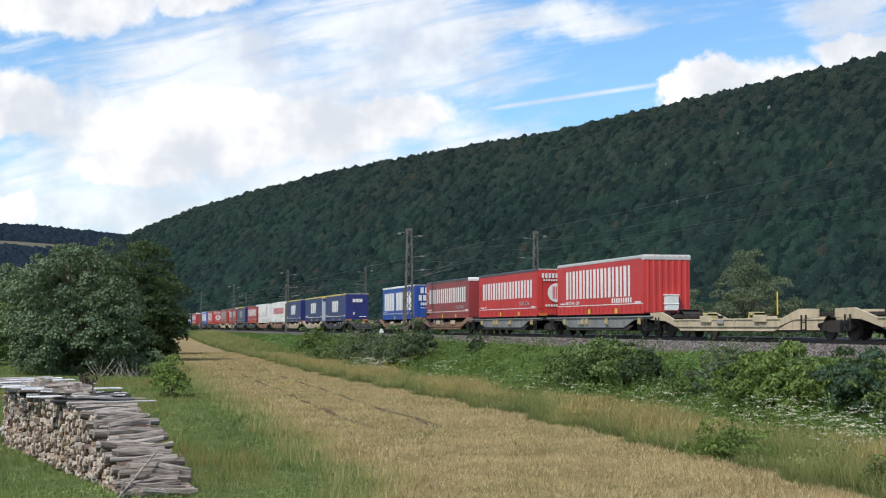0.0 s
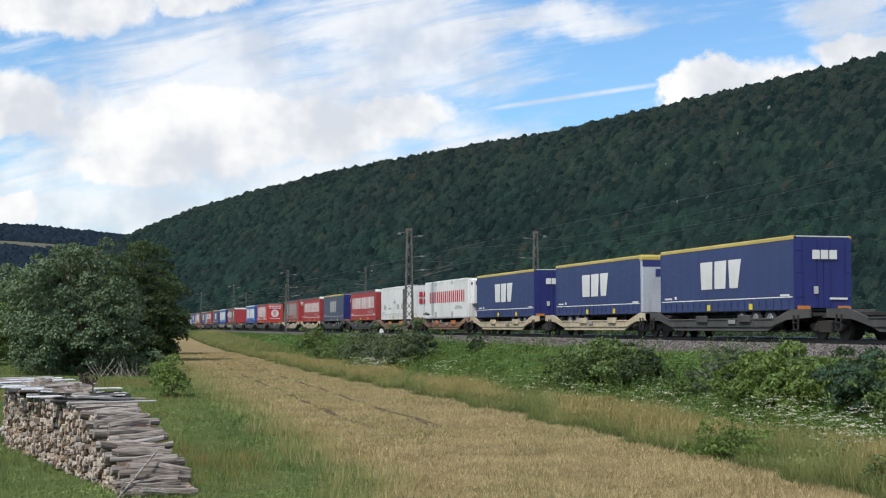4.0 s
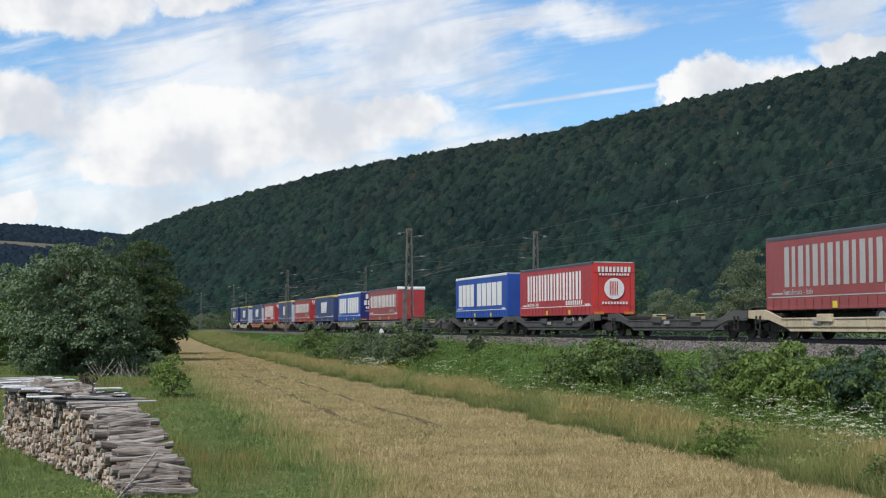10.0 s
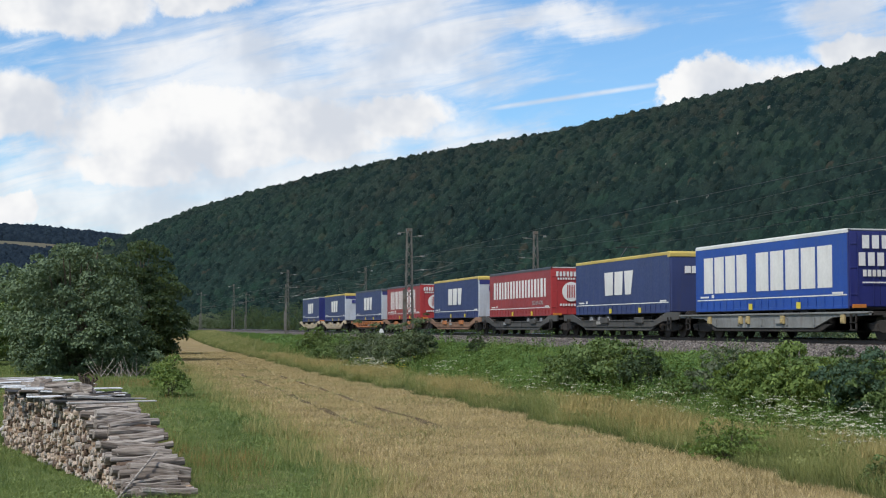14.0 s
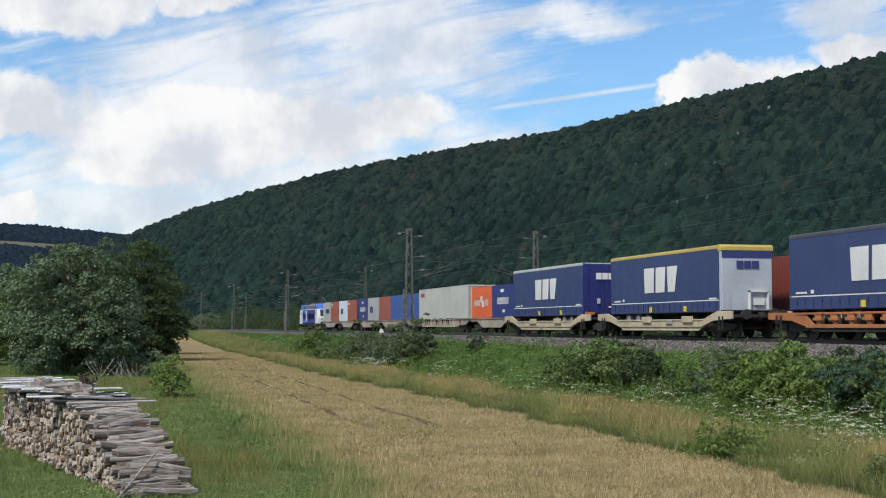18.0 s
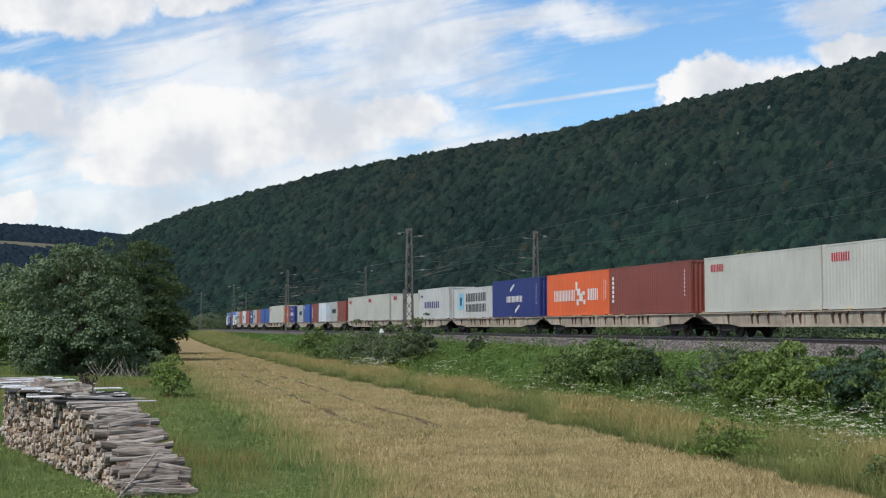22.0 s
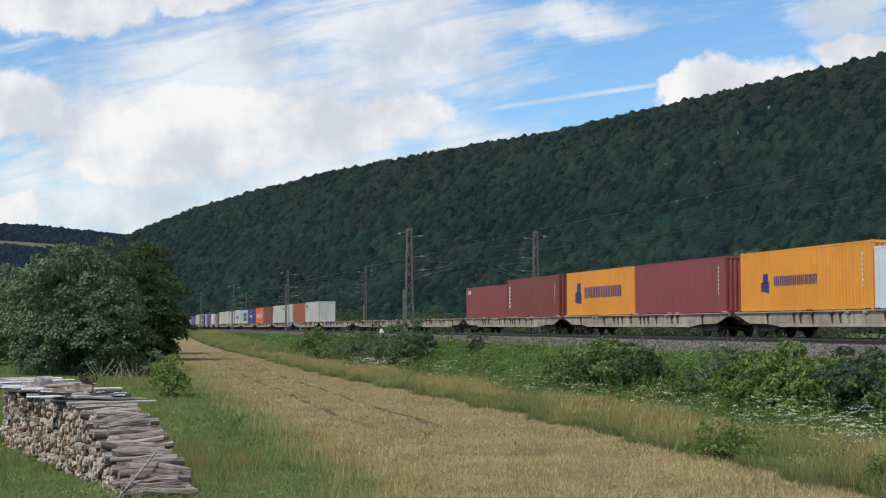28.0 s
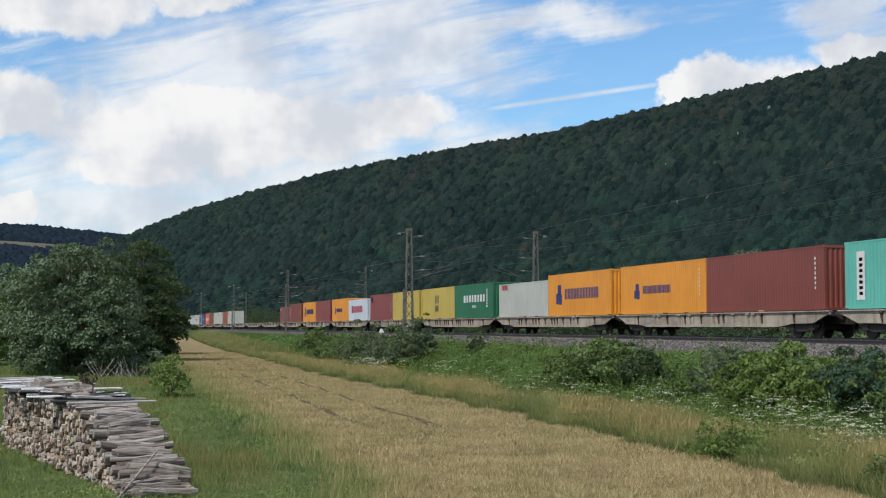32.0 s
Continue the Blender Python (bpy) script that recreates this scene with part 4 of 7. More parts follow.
wp = [(-TW / 2 + 0.03, 0.0), (-TW / 2 + 0.03, -0.05)]      # pressed ribs in one sheet
for k in range(7):
    xx = -1.05 + 0.35 * k
    wp += [(xx - 0.1, -0.05), (xx - 0.05, -0.085), (xx + 0.05, -0.085), (xx + 0.1, -0.05)]
wp += [(TW / 2 - 0.03, -0.05), (TW / 2 - 0.03, 0.0)]
ribbed_me = Shape().prism(wp, TB + 0.05, TT - 0.06, "z").mesh("front_wall")
wall_me = Shape().box(-TW / 2 + 0.03, TW / 2 - 0.03, -0.06, 0.0, TB + 0.05, TT - 0.06).mesh("front_wall", 0.03)
cap_me = Shape().prism([(-0.09, TT - 0.26), (0.25, TT - 0.30), (0.25, TT + 0.02), (-0.02, TT + 0.015), (-0.09, TT - 0.08)], -TW / 2 - 0.02, TW / 2 + 0.02, "x").mesh("cap", 0.02)
tyre_me = Shape().tube((0, 0), 0.50, -0.19, 0.19, "x", 22).mesh("tyre", 0.03)
rim_me = Shape().tube((0, 0), 0.29, -0.20, -0.17, "x", 16).tube((0, 0), 0.13, -0.24, -0.17, "x", 10).mesh("rim", 0.01)
strap_me = Shape().box(-TW / 2 - 0.022, -TW / 2 - 0.006, -0.035, 0.035, TB + 0.02, TB + 0.46).box(-TW / 2 - 0.035, -TW / 2 - 0.01, -0.05, 0.05, TB + 0.26, TB + 0.36).mesh("strap")
bumper_me = Shape().box(-1.2, 1.2, -0.08, 0.02, TB - 0.42, TB - 0.30).mesh("underrun_bar", 0.01)
lamp_me = Shape().box(-0.28, 0.28, -0.10, -0.02, 0.02, 0.16).mesh("rear_lamp", 0.01)
tag_me = Shape().box(-0.03, -0.008, -0.16, 0.16, 0, 0.26).mesh("yellow_plate")
box_me = Shape().box(-0.35, 0.35, -0.30, 0.0, 0, 0.75).box(-0.40, 0.40, -0.32, 0.0, 0.75, 0.82).box(-0.40, 0.40, -0.32, 0, 0.3, 0.36).mesh("service_box", 0.02)
fridge_me = Shape().box(-1.0, 1.0, -0.62, 0, TB + 1.0, TT - 0.1).mesh("cooling_unit", 0.08)
grille_me = Shape().box(-0.8, 0.8, -0.635, -0.6, TT - 0.55, TT - 0.3).box(-1.02, -0.99, -0.5, -0.1, TT - 0.55, TT - 0.35).mesh("grille")


def stems(u0, u1, v0, v1, count, fill=0.62, split=True, skew=0.0):
    """Plain upright bars standing for a row of large letters; u runs along the side, v upward."""
    out, w = [], (u1 - u0) / count
    for k in range(count):
        a = u0 + k * w + w * 0.06
        b = u0 + (k + 1) * w - w * 0.06
        if split:
            out += [(a, a + w * 0.34, v0, v1), (a + w * 0.54, a + w * 0.80, v0, v1)]
        else:
            c, t = (a + b) / 2, (b - a) * fill
            out += [(c - t / 2, c + t / 2, v0, v1)]
    return out


def side_bars(bars, half_len, half_wid, base, thick=0.004):
    s = Shape()
    for a, b, lo, hi in bars:
        s.box(-half_wid - thick - 0.008, -half_wid - 0.008, half_len - b, half_len - a, base + lo, base + hi)
    return s


def end_bars(bars, half_wid, base, yend, thick=0.012):
    s = Shape()
    for a, b, lo, hi in bars:
        s.box(-half_wid + a, -half_wid + b, yend - thick, yend, base + lo, base + hi)
    return s


def words(text, size, parent, material, m, label):
    """Readable small writing as a mesh part."""
    cu = bpy.data.curves.new("writing", "FONT")
    cu.body, cu.size, cu.extrude = text, size, 0.003
    tmp = bpy.data.objects.new("writing", cu)
    me = bpy.data.meshes.new_from_object(tmp)
    bpy.data.objects.remove(tmp)
    return part("writing", me, material, parent, label, m)


READ_SIDE = Matrix(((0, 0, -1, 0), (-1, 0, 0, 0), (0, 1, 0, 0), (0, 0, 0, 1)))   # text x along -y, up z, facing -x
_bars = {}


def bar_mesh(key, make):
    if key not in _bars:
        _bars[key] = make().mesh("lettering")
    return _bars[key]


def trailer(s, side, style, end, end_col, cap=None, rail="cap_dark", letter="lettering_white", label=""):
    t = thing("semi_trailer", label, "semi-trailer", "trailers on the train")
    body = panel_me if style in ("box_nine",) else curtain_me
    nm = "side_panel" if body is panel_me else "curtain"
    c1 = part(nm, body, M[side], t)
    part(nm, body, M[side], t, at=pose(0, 0, 0, 0, 0, 180))
    part("roof", roof_me, M["cap_grey"], t)
    part("load_floor", floor_me, M["underframe"], t)
    part("chassis", chassis_me, M["underframe"], t)
    for a in (0, 180):
        part("top_rail", toprail_me, M[rail], t, at=pose(0, 0, 0, 0, 0, a))
        part("sill", sill_me, M[side] if style != "box_nine" else M["cap_grey"], t, at=pose(0, 0, 0, 0, 0, a))
        part("corner_post", post_me, M[end_col], t, at=pose(0, 0, 0, 0, 0, a))
    far_post = Shape
    flip = Matrix.Diagonal((1, -1, 1, 1))
    part("corner_post", bar_mesh("far_post", lambda: Shape().box(-TW / 2 - 0.012, -TW / 2 + 0.10, HL - 0.10, HL, TB, TT - 0.02)), M[side], t)
    # running gear at the door end: near the camera's end where the doors show, else at the far end
    rear = -1 if end == "doors" else 1
    for k in range(3):
        yy = rear * (HL - 2.3 - 1.31 * k)
        for sx in (-1.0, 1.0):
            w = part("wheel", tyre_me, M["tyre"], t, "black tyre on a steel rim", pose(sx, yy, TB - 0.40, 0, 0, 0 if sx < 0 else 180))
            part("rim", rim_me, M["rim"], w)
    for sx in (-0.675, 0.675):
        part("support_leg", bar_mesh("legs", lambda: Shape().box(-0.075, 0.075, -0.1, 0.1, 0.55, TB)), M["underframe"], t, at=pose(sx, -rear * 3.2, 0))
    # the two ends
    for sgn in (-1, 1):
        m = pose(0, -HL, 0) if sgn < 0 else pose(0, HL, 0, 0, 0, 180)
        if (end == "doors") == (sgn < 0):
            for a in (1, -1):
                d = part("rear_door", door_me, M[end_col], t, at=m if a > 0 else m @ Matrix.Diagonal((-1, 1, 1, 1)))
            part("underrun_bar", bumper_me, M["underframe"], t, at=m)
            for sx in (-0.9, 0.9):
                part("rear_lamp", lamp_me, M["lamp_orange"], t, "orange rear lamp", m @ pose(sx, 0, TB))
        else:
            part("front_wall", ribbed_me if end == "front_box" else wall_me, M[end_col], t, at=m)
            if sgn < 0 and cap:
                part("cap", cap_me, M[cap], t, at=m)
            if sgn < 0 and end == "front_box":
                part("service_box", box_me, M["cap_white"], t, "white service box", m @ pose(0.15, -0.05, TB + 0.15))
            if sgn < 0 and end == "fridge":
                fr = part("cooling_unit", fridge_me, M["white"], t, "white cooling unit", m)
                part("grille", grille_me, M["lettering_black"], fr)
    if end == "front" and end_col == "white_grey":
        part("top_band", bar_mesh("top_band", lambda: end_bars([(0.04, TW - 0.04, 2.42, 2.75)], TW / 2, TB, -HL - 0.062)), M["lettering_blue"], t, "dark blue band under the cap")
        part("service_frame", bar_mesh("sframe", lambda: Shape().box(0.05, 0.12, -HL - 0.2, -HL - 0.06, TB + 0.1, TB + 0.95).box(0.95, 1.02, -HL - 0.2, -HL - 0.06, TB + 0.1, TB + 0.95).box(0.05, 1.02, -HL - 0.2, -HL - 0.06, TB + 0.88, TB + 0.95).box(0.3, 0.8, -HL - 0.16, -HL - 0.06, TB + 0.3, TB + 0.6)), M["cap_white"], t, "white service frame")
    elif end == "front":
        part("hatch", bar_mesh("hatch", lambda: Shape().box(0.1, 0.75, -HL - 0.10, -HL - 0.07, TB + 0.2, TB + 0.9).box(0.05, 0.8, -HL - 0.12, -HL - 0.07, TB + 0.9, TB + 0.98)),
             M[end_col], t)
    # writing as plain bars
    L = M[letter]
    if style in ("nine", "nine_big", "box_nine"):
        u0, u1, v0, v1 = {"nine": (0.95, 12.75, 1.20, 2.35), "nine_big": (1.5, 11.9, 0.92, 2.55), "box_nine": (1.5, 12.9, 1.25, 2.15)}[style]
        w = (u1 - u0) / 9
        for k in range(9):
            for q, (a, b) in enumerate(((0.08, 0.42), (0.62, 0.86))):
                one = bar_mesh("%s%d" % (style, q), lambda: side_bars([(0, w * (b - a), v0, v1)], 0, TW / 2, TB))
                part("letter_bar", one, L, c1, at=pose(0, HL - u0 - w * (k + a), 0))
        if style == "nine_big":
            words("Scandinavia - Italy", 0.34, c1, L, pose(-TW / 2 - 0.02, HL - 1.5, TB + 0.60) @ READ_SIDE, "small pale writing")
            part("web_bars", bar_mesh("web", lambda: side_bars(stems(9.0, 12.0, 0.60, 0.86, 9, 0.7, False), HL, TW / 2, TB)), L, c1)
        else:
            words("IS OUR GOAL", 0.36, c1, M["lettering_grey"], pose(-TW / 2 - 0.02, HL - 9.9, TB + 0.72) @ READ_SIDE, "faint grey writing")
        if style == "nine":
            part("ring", bar_mesh("ring", lambda: ring_side(0.55, 1.75, 0.42)), M["red_faded"] if side != "red_faded" else L, c1)
    elif style == "three":
        for k in range(3):
            part("mark_block", bar_mesh("block%d" % k, lambda: mark_block(k)), L, c1, "plain block in place of a mark")
    elif style == "blocks":
        for a, b in [(0.9 + 1.12 * k, 1.86 + 1.12 * k) for k in range(4)] + [(6.1 + 1.3 * k, 7.22 + 1.3 * k) for k in range(5)]:
            part("letter_block", bar_mesh("wblock%.2f" % (b - a), lambda: side_bars([(0, b - a, 0.82, 2.45)], 0, TW / 2, TB)), L, c1, at=pose(0, HL - a, 0))
    elif style == "icons":
        part("mark", bar_mesh("icons", lambda: side_bars([(10.4, 10.62, 1.75, 2.45), (10.72, 10.94, 1.75, 2.45), (10.4, 10.62, 0.95, 1.62), (10.72, 10.94, 0.95, 1.62)], HL, TW / 2, TB)),
             M["lettering_red"], c1, "red plain-bar mark")
        part("wing_lines", bar_mesh("wing", lambda: side_bars([(11.1, 12.6 - 0.25 * k, 2.5 - 0.2 * k, 2.53 - 0.2 * k) for k in range(5)], HL, TW / 2, TB)), M["lettering_grey"], c1)
        icons = [[(1.2, 2.3, 0.95, 1.3), (1.2, 1.9, 1.3, 1.42)], [(3.3, 4.6, 0.95, 1.1), (3.5, 3.7, 1.1, 1.45)], [(5.5, 6.6, 1.55, 1.65), (5.9, 6.2, 1.42, 1.82)],
                 [(7.0, 8.0, 0.95, 1.35), (7.2, 7.7, 1.35, 1.42)], [(9.0, 9.6, 0.9, 1.4), (8.9, 9.7, 1.4, 1.46)]]
        for k, ic in enumerate(icons):
            part("pictogram", bar_mesh("icon%d" % k, lambda: side_bars(ic, HL, TW / 2, TB)), M["lettering_grey"], c1)
    # line and straps along the foot of the curtain
    if style != "box_nine":
        part("foot_line", bar_mesh("foot", lambda: side_bars([(0.15, TL - 0.15, 0.50, 0.545)], HL, TW / 2, TB)), L if style != "icons" else M["cap_grey"], c1)
        sc = M[side] if style != "icons" else M["cap_grey"]
        for k in range(20):
            part("strap", strap_me, sc, c1, at=pose(0, -HL + 0.5 + k * 0.66, 0))
        for yy in (1.2, -3.0):
            part("yellow_plate", tag_me, M["tag_yellow"], c1, "yellow lifting mark", pose(-TW / 2 - 0.02, yy, TB + 0.04))
        part("small_print", bar_mesh("print", lambda: side_bars([(0.5, 1.4, 0.62, 0.70), (1.7, 1.95, 0.62, 0.76), (12.4, 13.2, 0.56, 0.64)], HL, TW / 2, TB)), L, c1)
    else:
        for yy in (3.1, -2.2):
            for zz in (TB + 0.05, TT - 0.36):
                part("lifting_pad", bar_mesh("pad%.1f" % zz, lambda: Shape().box(-TW / 2 - 0.03, -TW / 2 - 0.005, -0.32, 0.32, zz, zz + (0.48 if zz < 2 else 0.3))),
                     M["cap_grey"], c1, at=pose(0, yy, 0))
    # the end that faces the lens
    if end == "doors":
        if style.startswith("nine") or style == "box_nine":
            for k, (a, b, lo, hi, n) in enumerate(((0.25, 2.3, 2.42, 2.72, 9), (0.35, 2.2, 2.22, 2.34, 11), (0.5, 2.1, 0.60, 0.74, 9))):
                wd = (b - a) / n
                one = bar_mesh("door_row%d" % k, lambda: Shape().box(-wd * 0.32, wd * 0.32, -0.012, 0, lo, hi))
                for j in range(n):
                    part("letter_bar", one, M["lettering_white"], t, at=pose(-TW / 2 + a + (j + 0.5) * wd, -HL - 0.10, TB))
            part("emblem", bar_mesh("emblem", lambda: disc_end(0.0, TB + 1.48, 0.60, -HL - 0.10)), M["lettering_white"], t, "white round emblem")
            part("emblem_bars", bar_mesh("emblem2", lambda: end_bars([(1.0 + 0.11 * k, 1.05 + 0.11 * k, 1.1, 1.9) for k in range(5)], TW / 2, TB, -HL - 0.115)), M[end_col], t)
        elif style == "three":
            part("door_mark", bar_mesh("door_three", lambda: end_bars([(0.75, 1.08, 2.05, 2.42), (1.13, 1.46, 2.05, 2.42), (1.51, 1.85, 2.05, 2.42)], TW / 2, TB, -HL - 0.10)), M["lettering_white"], t)
            part("door_plate", bar_mesh("dplate", lambda: end_bars([(0.8, 1.0, 0.65, 0.95)], TW / 2, TB, -HL - 0.10)), M["cap_grey"], t)
            part("door_print", bar_mesh("dprint", lambda: end_bars([(1.5, 2.3, 0.42, 0.5)], TW / 2, TB, -HL - 0.10)), M["lettering_white"], t)
        elif style == "blocks":
            part("door_bars", bar_mesh("door_blocks", lambda: end_bars(stems(0.45, 2.1, 2.25, 2.75, 4, 0.8, False) + stems(0.3, 2.25, 1.6, 2.1, 5, 0.8, False) + stems(0.5, 2.1, 1.2, 1.45, 8, 0.8, False)
                                                                  + [(0.5, 2.1, 0.95, 1.0)], TW / 2, TB, -HL - 0.10)), M["lettering_white"], t)
        elif style == "icons":
            part("door_mark", bar_mesh("door_icons", lambda: end_bars([(0.55, 0.85, 1.95, 2.4), (0.95, 1.25, 1.95, 2.4), (0.55, 0.85, 1.35, 1.8), (0.95, 1.25, 1.35, 1.8)], TW / 2, TB, -HL - 0.10)), M["lettering_red"], t)
    elif style == "three" and end_col in ("white_grey", "blue_dark"):
        part("front_mark", bar_mesh("front_three", lambda: end_bars([(0.75, 1.08, 1.95, 2.3), (1.13, 1.46, 1.95, 2.3), (1.51, 1.85, 1.95, 2.3)], TW / 2, TB, -HL - 0.09)),
             M["lettering_blue"] if end_col == "white_grey" else M["lettering_white"], t)
    MOVERS.append((t, TRACK_A, s, "A"))
    return t


def ring_side(u, v, r):
    s = Shape()
    n = 20
    pr = [(HL - u + r * math.cos(2 * math.pi * i / n), TB + v + r * math.sin(2 * math.pi * i / n)) for i in range(n)]
    inner = [(HL - u + 0.86 * r * math.cos(2 * math.pi * i / n), TB + v + 0.86 * r * math.sin(2 * math.pi * i / n)) for i in range(n)]
    for i in range(n):
        j = (i + 1) % n
        s.prism([pr[i], pr[j], inner[j], inner[i]], -TW / 2 - 0.026, -TW / 2 - 0.014, "x")
    return s


def mark_block(k):
    """One of three plain blocks side by side."""
    y = HL - 4.7
    poly = ([(0.1, 0), (1.25, 0), (1.3, 1.25), (0, 1.25)], [(1.5, 0), (2.6, 0), (2.75, 1.25), (1.55, 1.25)], [(3.05, 0), (3.85, 0), (4.2, 1.25), (2.95, 1.25)])[k]
    return Shape().prism([(y - a, TB + 1.02 + b) for a, b in poly], -TW / 2 - 0.026, -TW / 2 - 0.014, "x")


def disc_end(u, z, r, y):
    return Shape().tube((u, z), r, y - 0.012, y, "y", 28)


cream, orange, dark, grey = ("wagon_cream", "wagon_cream"), ("wagon_brown", "wagon_orange"), ("wagon_dark", "wagon_dark"), ("wagon_grey", "wagon_grey")
WL = {"wagon_cream": "cream pocket wagon with rust streaks", "wagon_brown": "brown and orange pocket wagon", "wagon_dark": "dark grey pocket wagon, grimy",
      "wagon_grey": "grey flat-sided carrying wagon"}
for s, (c, fl), st, emp in ((48.5, cream, "pocket", (0, 1)), (82.77, grey, "straight", ()), (117.06, ("wagon_brown", "wagon_cream"), "pocket", ()), (151.0, dark, "pocket", (0,)),
                            (185.1, cream, "pocket", ()), (219.5, orange, "pocket", ()), (254.15, dark, "pocket", ()), (288.93, cream, "pocket", ()),
                            (323.7, dark, "pocket", (0,)), (358.5, dark, "pocket", (1,)), (393.3, grey, "straight", ()), (428.23, dark, "pocket", ()),
                            (463.18, orange, "pocket", ()), (517.95, cream, "pocket", ())):
    double_wagon(s, c, fl, st, emp, label=WL[c] + (", partly empty" if emp else ""))
double_wagon(488.84, "wagon_orange", "wagon_orange", "open", single=True, label="orange carrying wagon with open brackets")

RED = "red curtain-sided semi-trailer with white bars"
NAVY = "dark blue curtain-sided semi-trailer with a white mark"
AZURE = "bright blue curtain-sided semi-trailer with white blocks"
for row in ((73.93, "red_bright", "nine_big", "front_box", "red_bright", "cap_grey", "cap_grey", "lettering_white", RED + " and a grey cap"),
            (91.6, "red_bright", "nine", "doors", "red_bright", None, "cap_dark", "lettering_white", RED + " and a round door emblem"),
            (107.98, "red_faded", "nine", "front", "red_dull", "cap_white", "cap_dark", "lettering_white", "faded " + RED),
            (126.14, "blue_bright", "blocks", "doors", "blue_bright", None, "cap_white", "lettering_white", AZURE),
            (159.98, "blue_dark", "three", "doors", "blue_door", None, "cap_yellow", "lettering_white", NAVY),
            (176.13, "blue_dark", "three", "front", "white_grey", "cap_yellow", "cap_yellow", "lettering_white", NAVY + " and yellow cap"),
            (194.04, "blue_dark", "three", "doors", "blue_door", None, "cap_yellow", "lettering_white", NAVY),
            (210.34, "white", "box_nine", "fridge", "white", None, "white", "lettering_red", "white refrigerated box trailer with red bars"),
            (228.67, "white", "icons", "doors", "white", None, "cap_white", "lettering_grey", "white curtain-sided trailer with small grey pictograms"),
            (245.1, "red", "nine", "front", "red_dull", "cap_white", "cap_dark", "lettering_white", RED + " and a white cap"),
            (263.2, "blue_grey", "three", "doors", "blue_door", None, "cap_yellow", "lettering_grey", "faded blue-grey curtain-sided semi-trailer"),
            (279.73, "red", "nine", "front", "red_dull", "cap_white", "cap_dark", "lettering_white", RED + " and a white cap"),
            (298.13, "red_faded", "nine_big", "doors", "red", None, "cap_dark", "lettering_grey", "faded red-brown semi-trailer with greyed bars"),
            (332.76, "red", "nine_big", "doors", "red_bright", None, "cap_dark", "lettering_white", RED + " and a round door emblem"),
            (349.49, "blue_bright", "blocks", "front", "blue_bright", None, "cap_white", "lettering_white", AZURE),
            (384.21, "red_faded", "nine", "front", "red", "cap_white", "cap_dark", "lettering_white", "faded " + RED),
            (402.45, "blue_bright", "blocks", "doors", "blue_door", None, "cap_white", "lettering_white", AZURE),
            (419.14, "blue_dark", "three", "front", "blue_dark", "cap_yellow", "cap_yellow", "lettering_white", NAVY + " and yellow cap"),
            (437.32, "red_dull", "nine", "doors", "red", None, "cap_dark", "lettering_white", RED),
            (453.85, "blue_dark", "three", "front", "white_grey", "cap_yellow", "cap_yellow", "lettering_white", NAVY + " and yellow cap"),
            (472.51, "red_dull", "nine_big", "doors", "red", None, "cap_dark", "lettering_white", RED + " and a round door emblem"),
            (488.84, "blue_dark", "three", "front", "white_grey", "cap_dark", "cap_dark", "lettering_white", NAVY + " and dark cap"),
            (508.9, "blue_dark", "three", "front", "white_grey", "cap_yellow", "cap_yellow", "lettering_white", NAVY + " and yellow cap"),
            (526.99, "blue_dark", "three", "doors", "blue_door", None, "cap_grey", "lettering_white", NAVY)):
    trailer(row[0], row[1], row[2], row[3], row[4], row[5], row[6], row[7], row[8])

# ---------- containers ----------
CW, CB = 2.44, 1.24     # width, and floor above the rail


def zigzag(n0, n1, period, depth):
    """Break points of a corrugated sheet: (place, depth)."""
    out, a = [(n0, 0.0)], n0 + 0.04
    while a + period < n1 - 0.02:
        out += [(a, 0.0), (a + period * 0.18, depth), (a + period * 0.5, depth), (a + period * 0.68, 0.0)]
        a += period
    return out + [(n1, 0.0)]


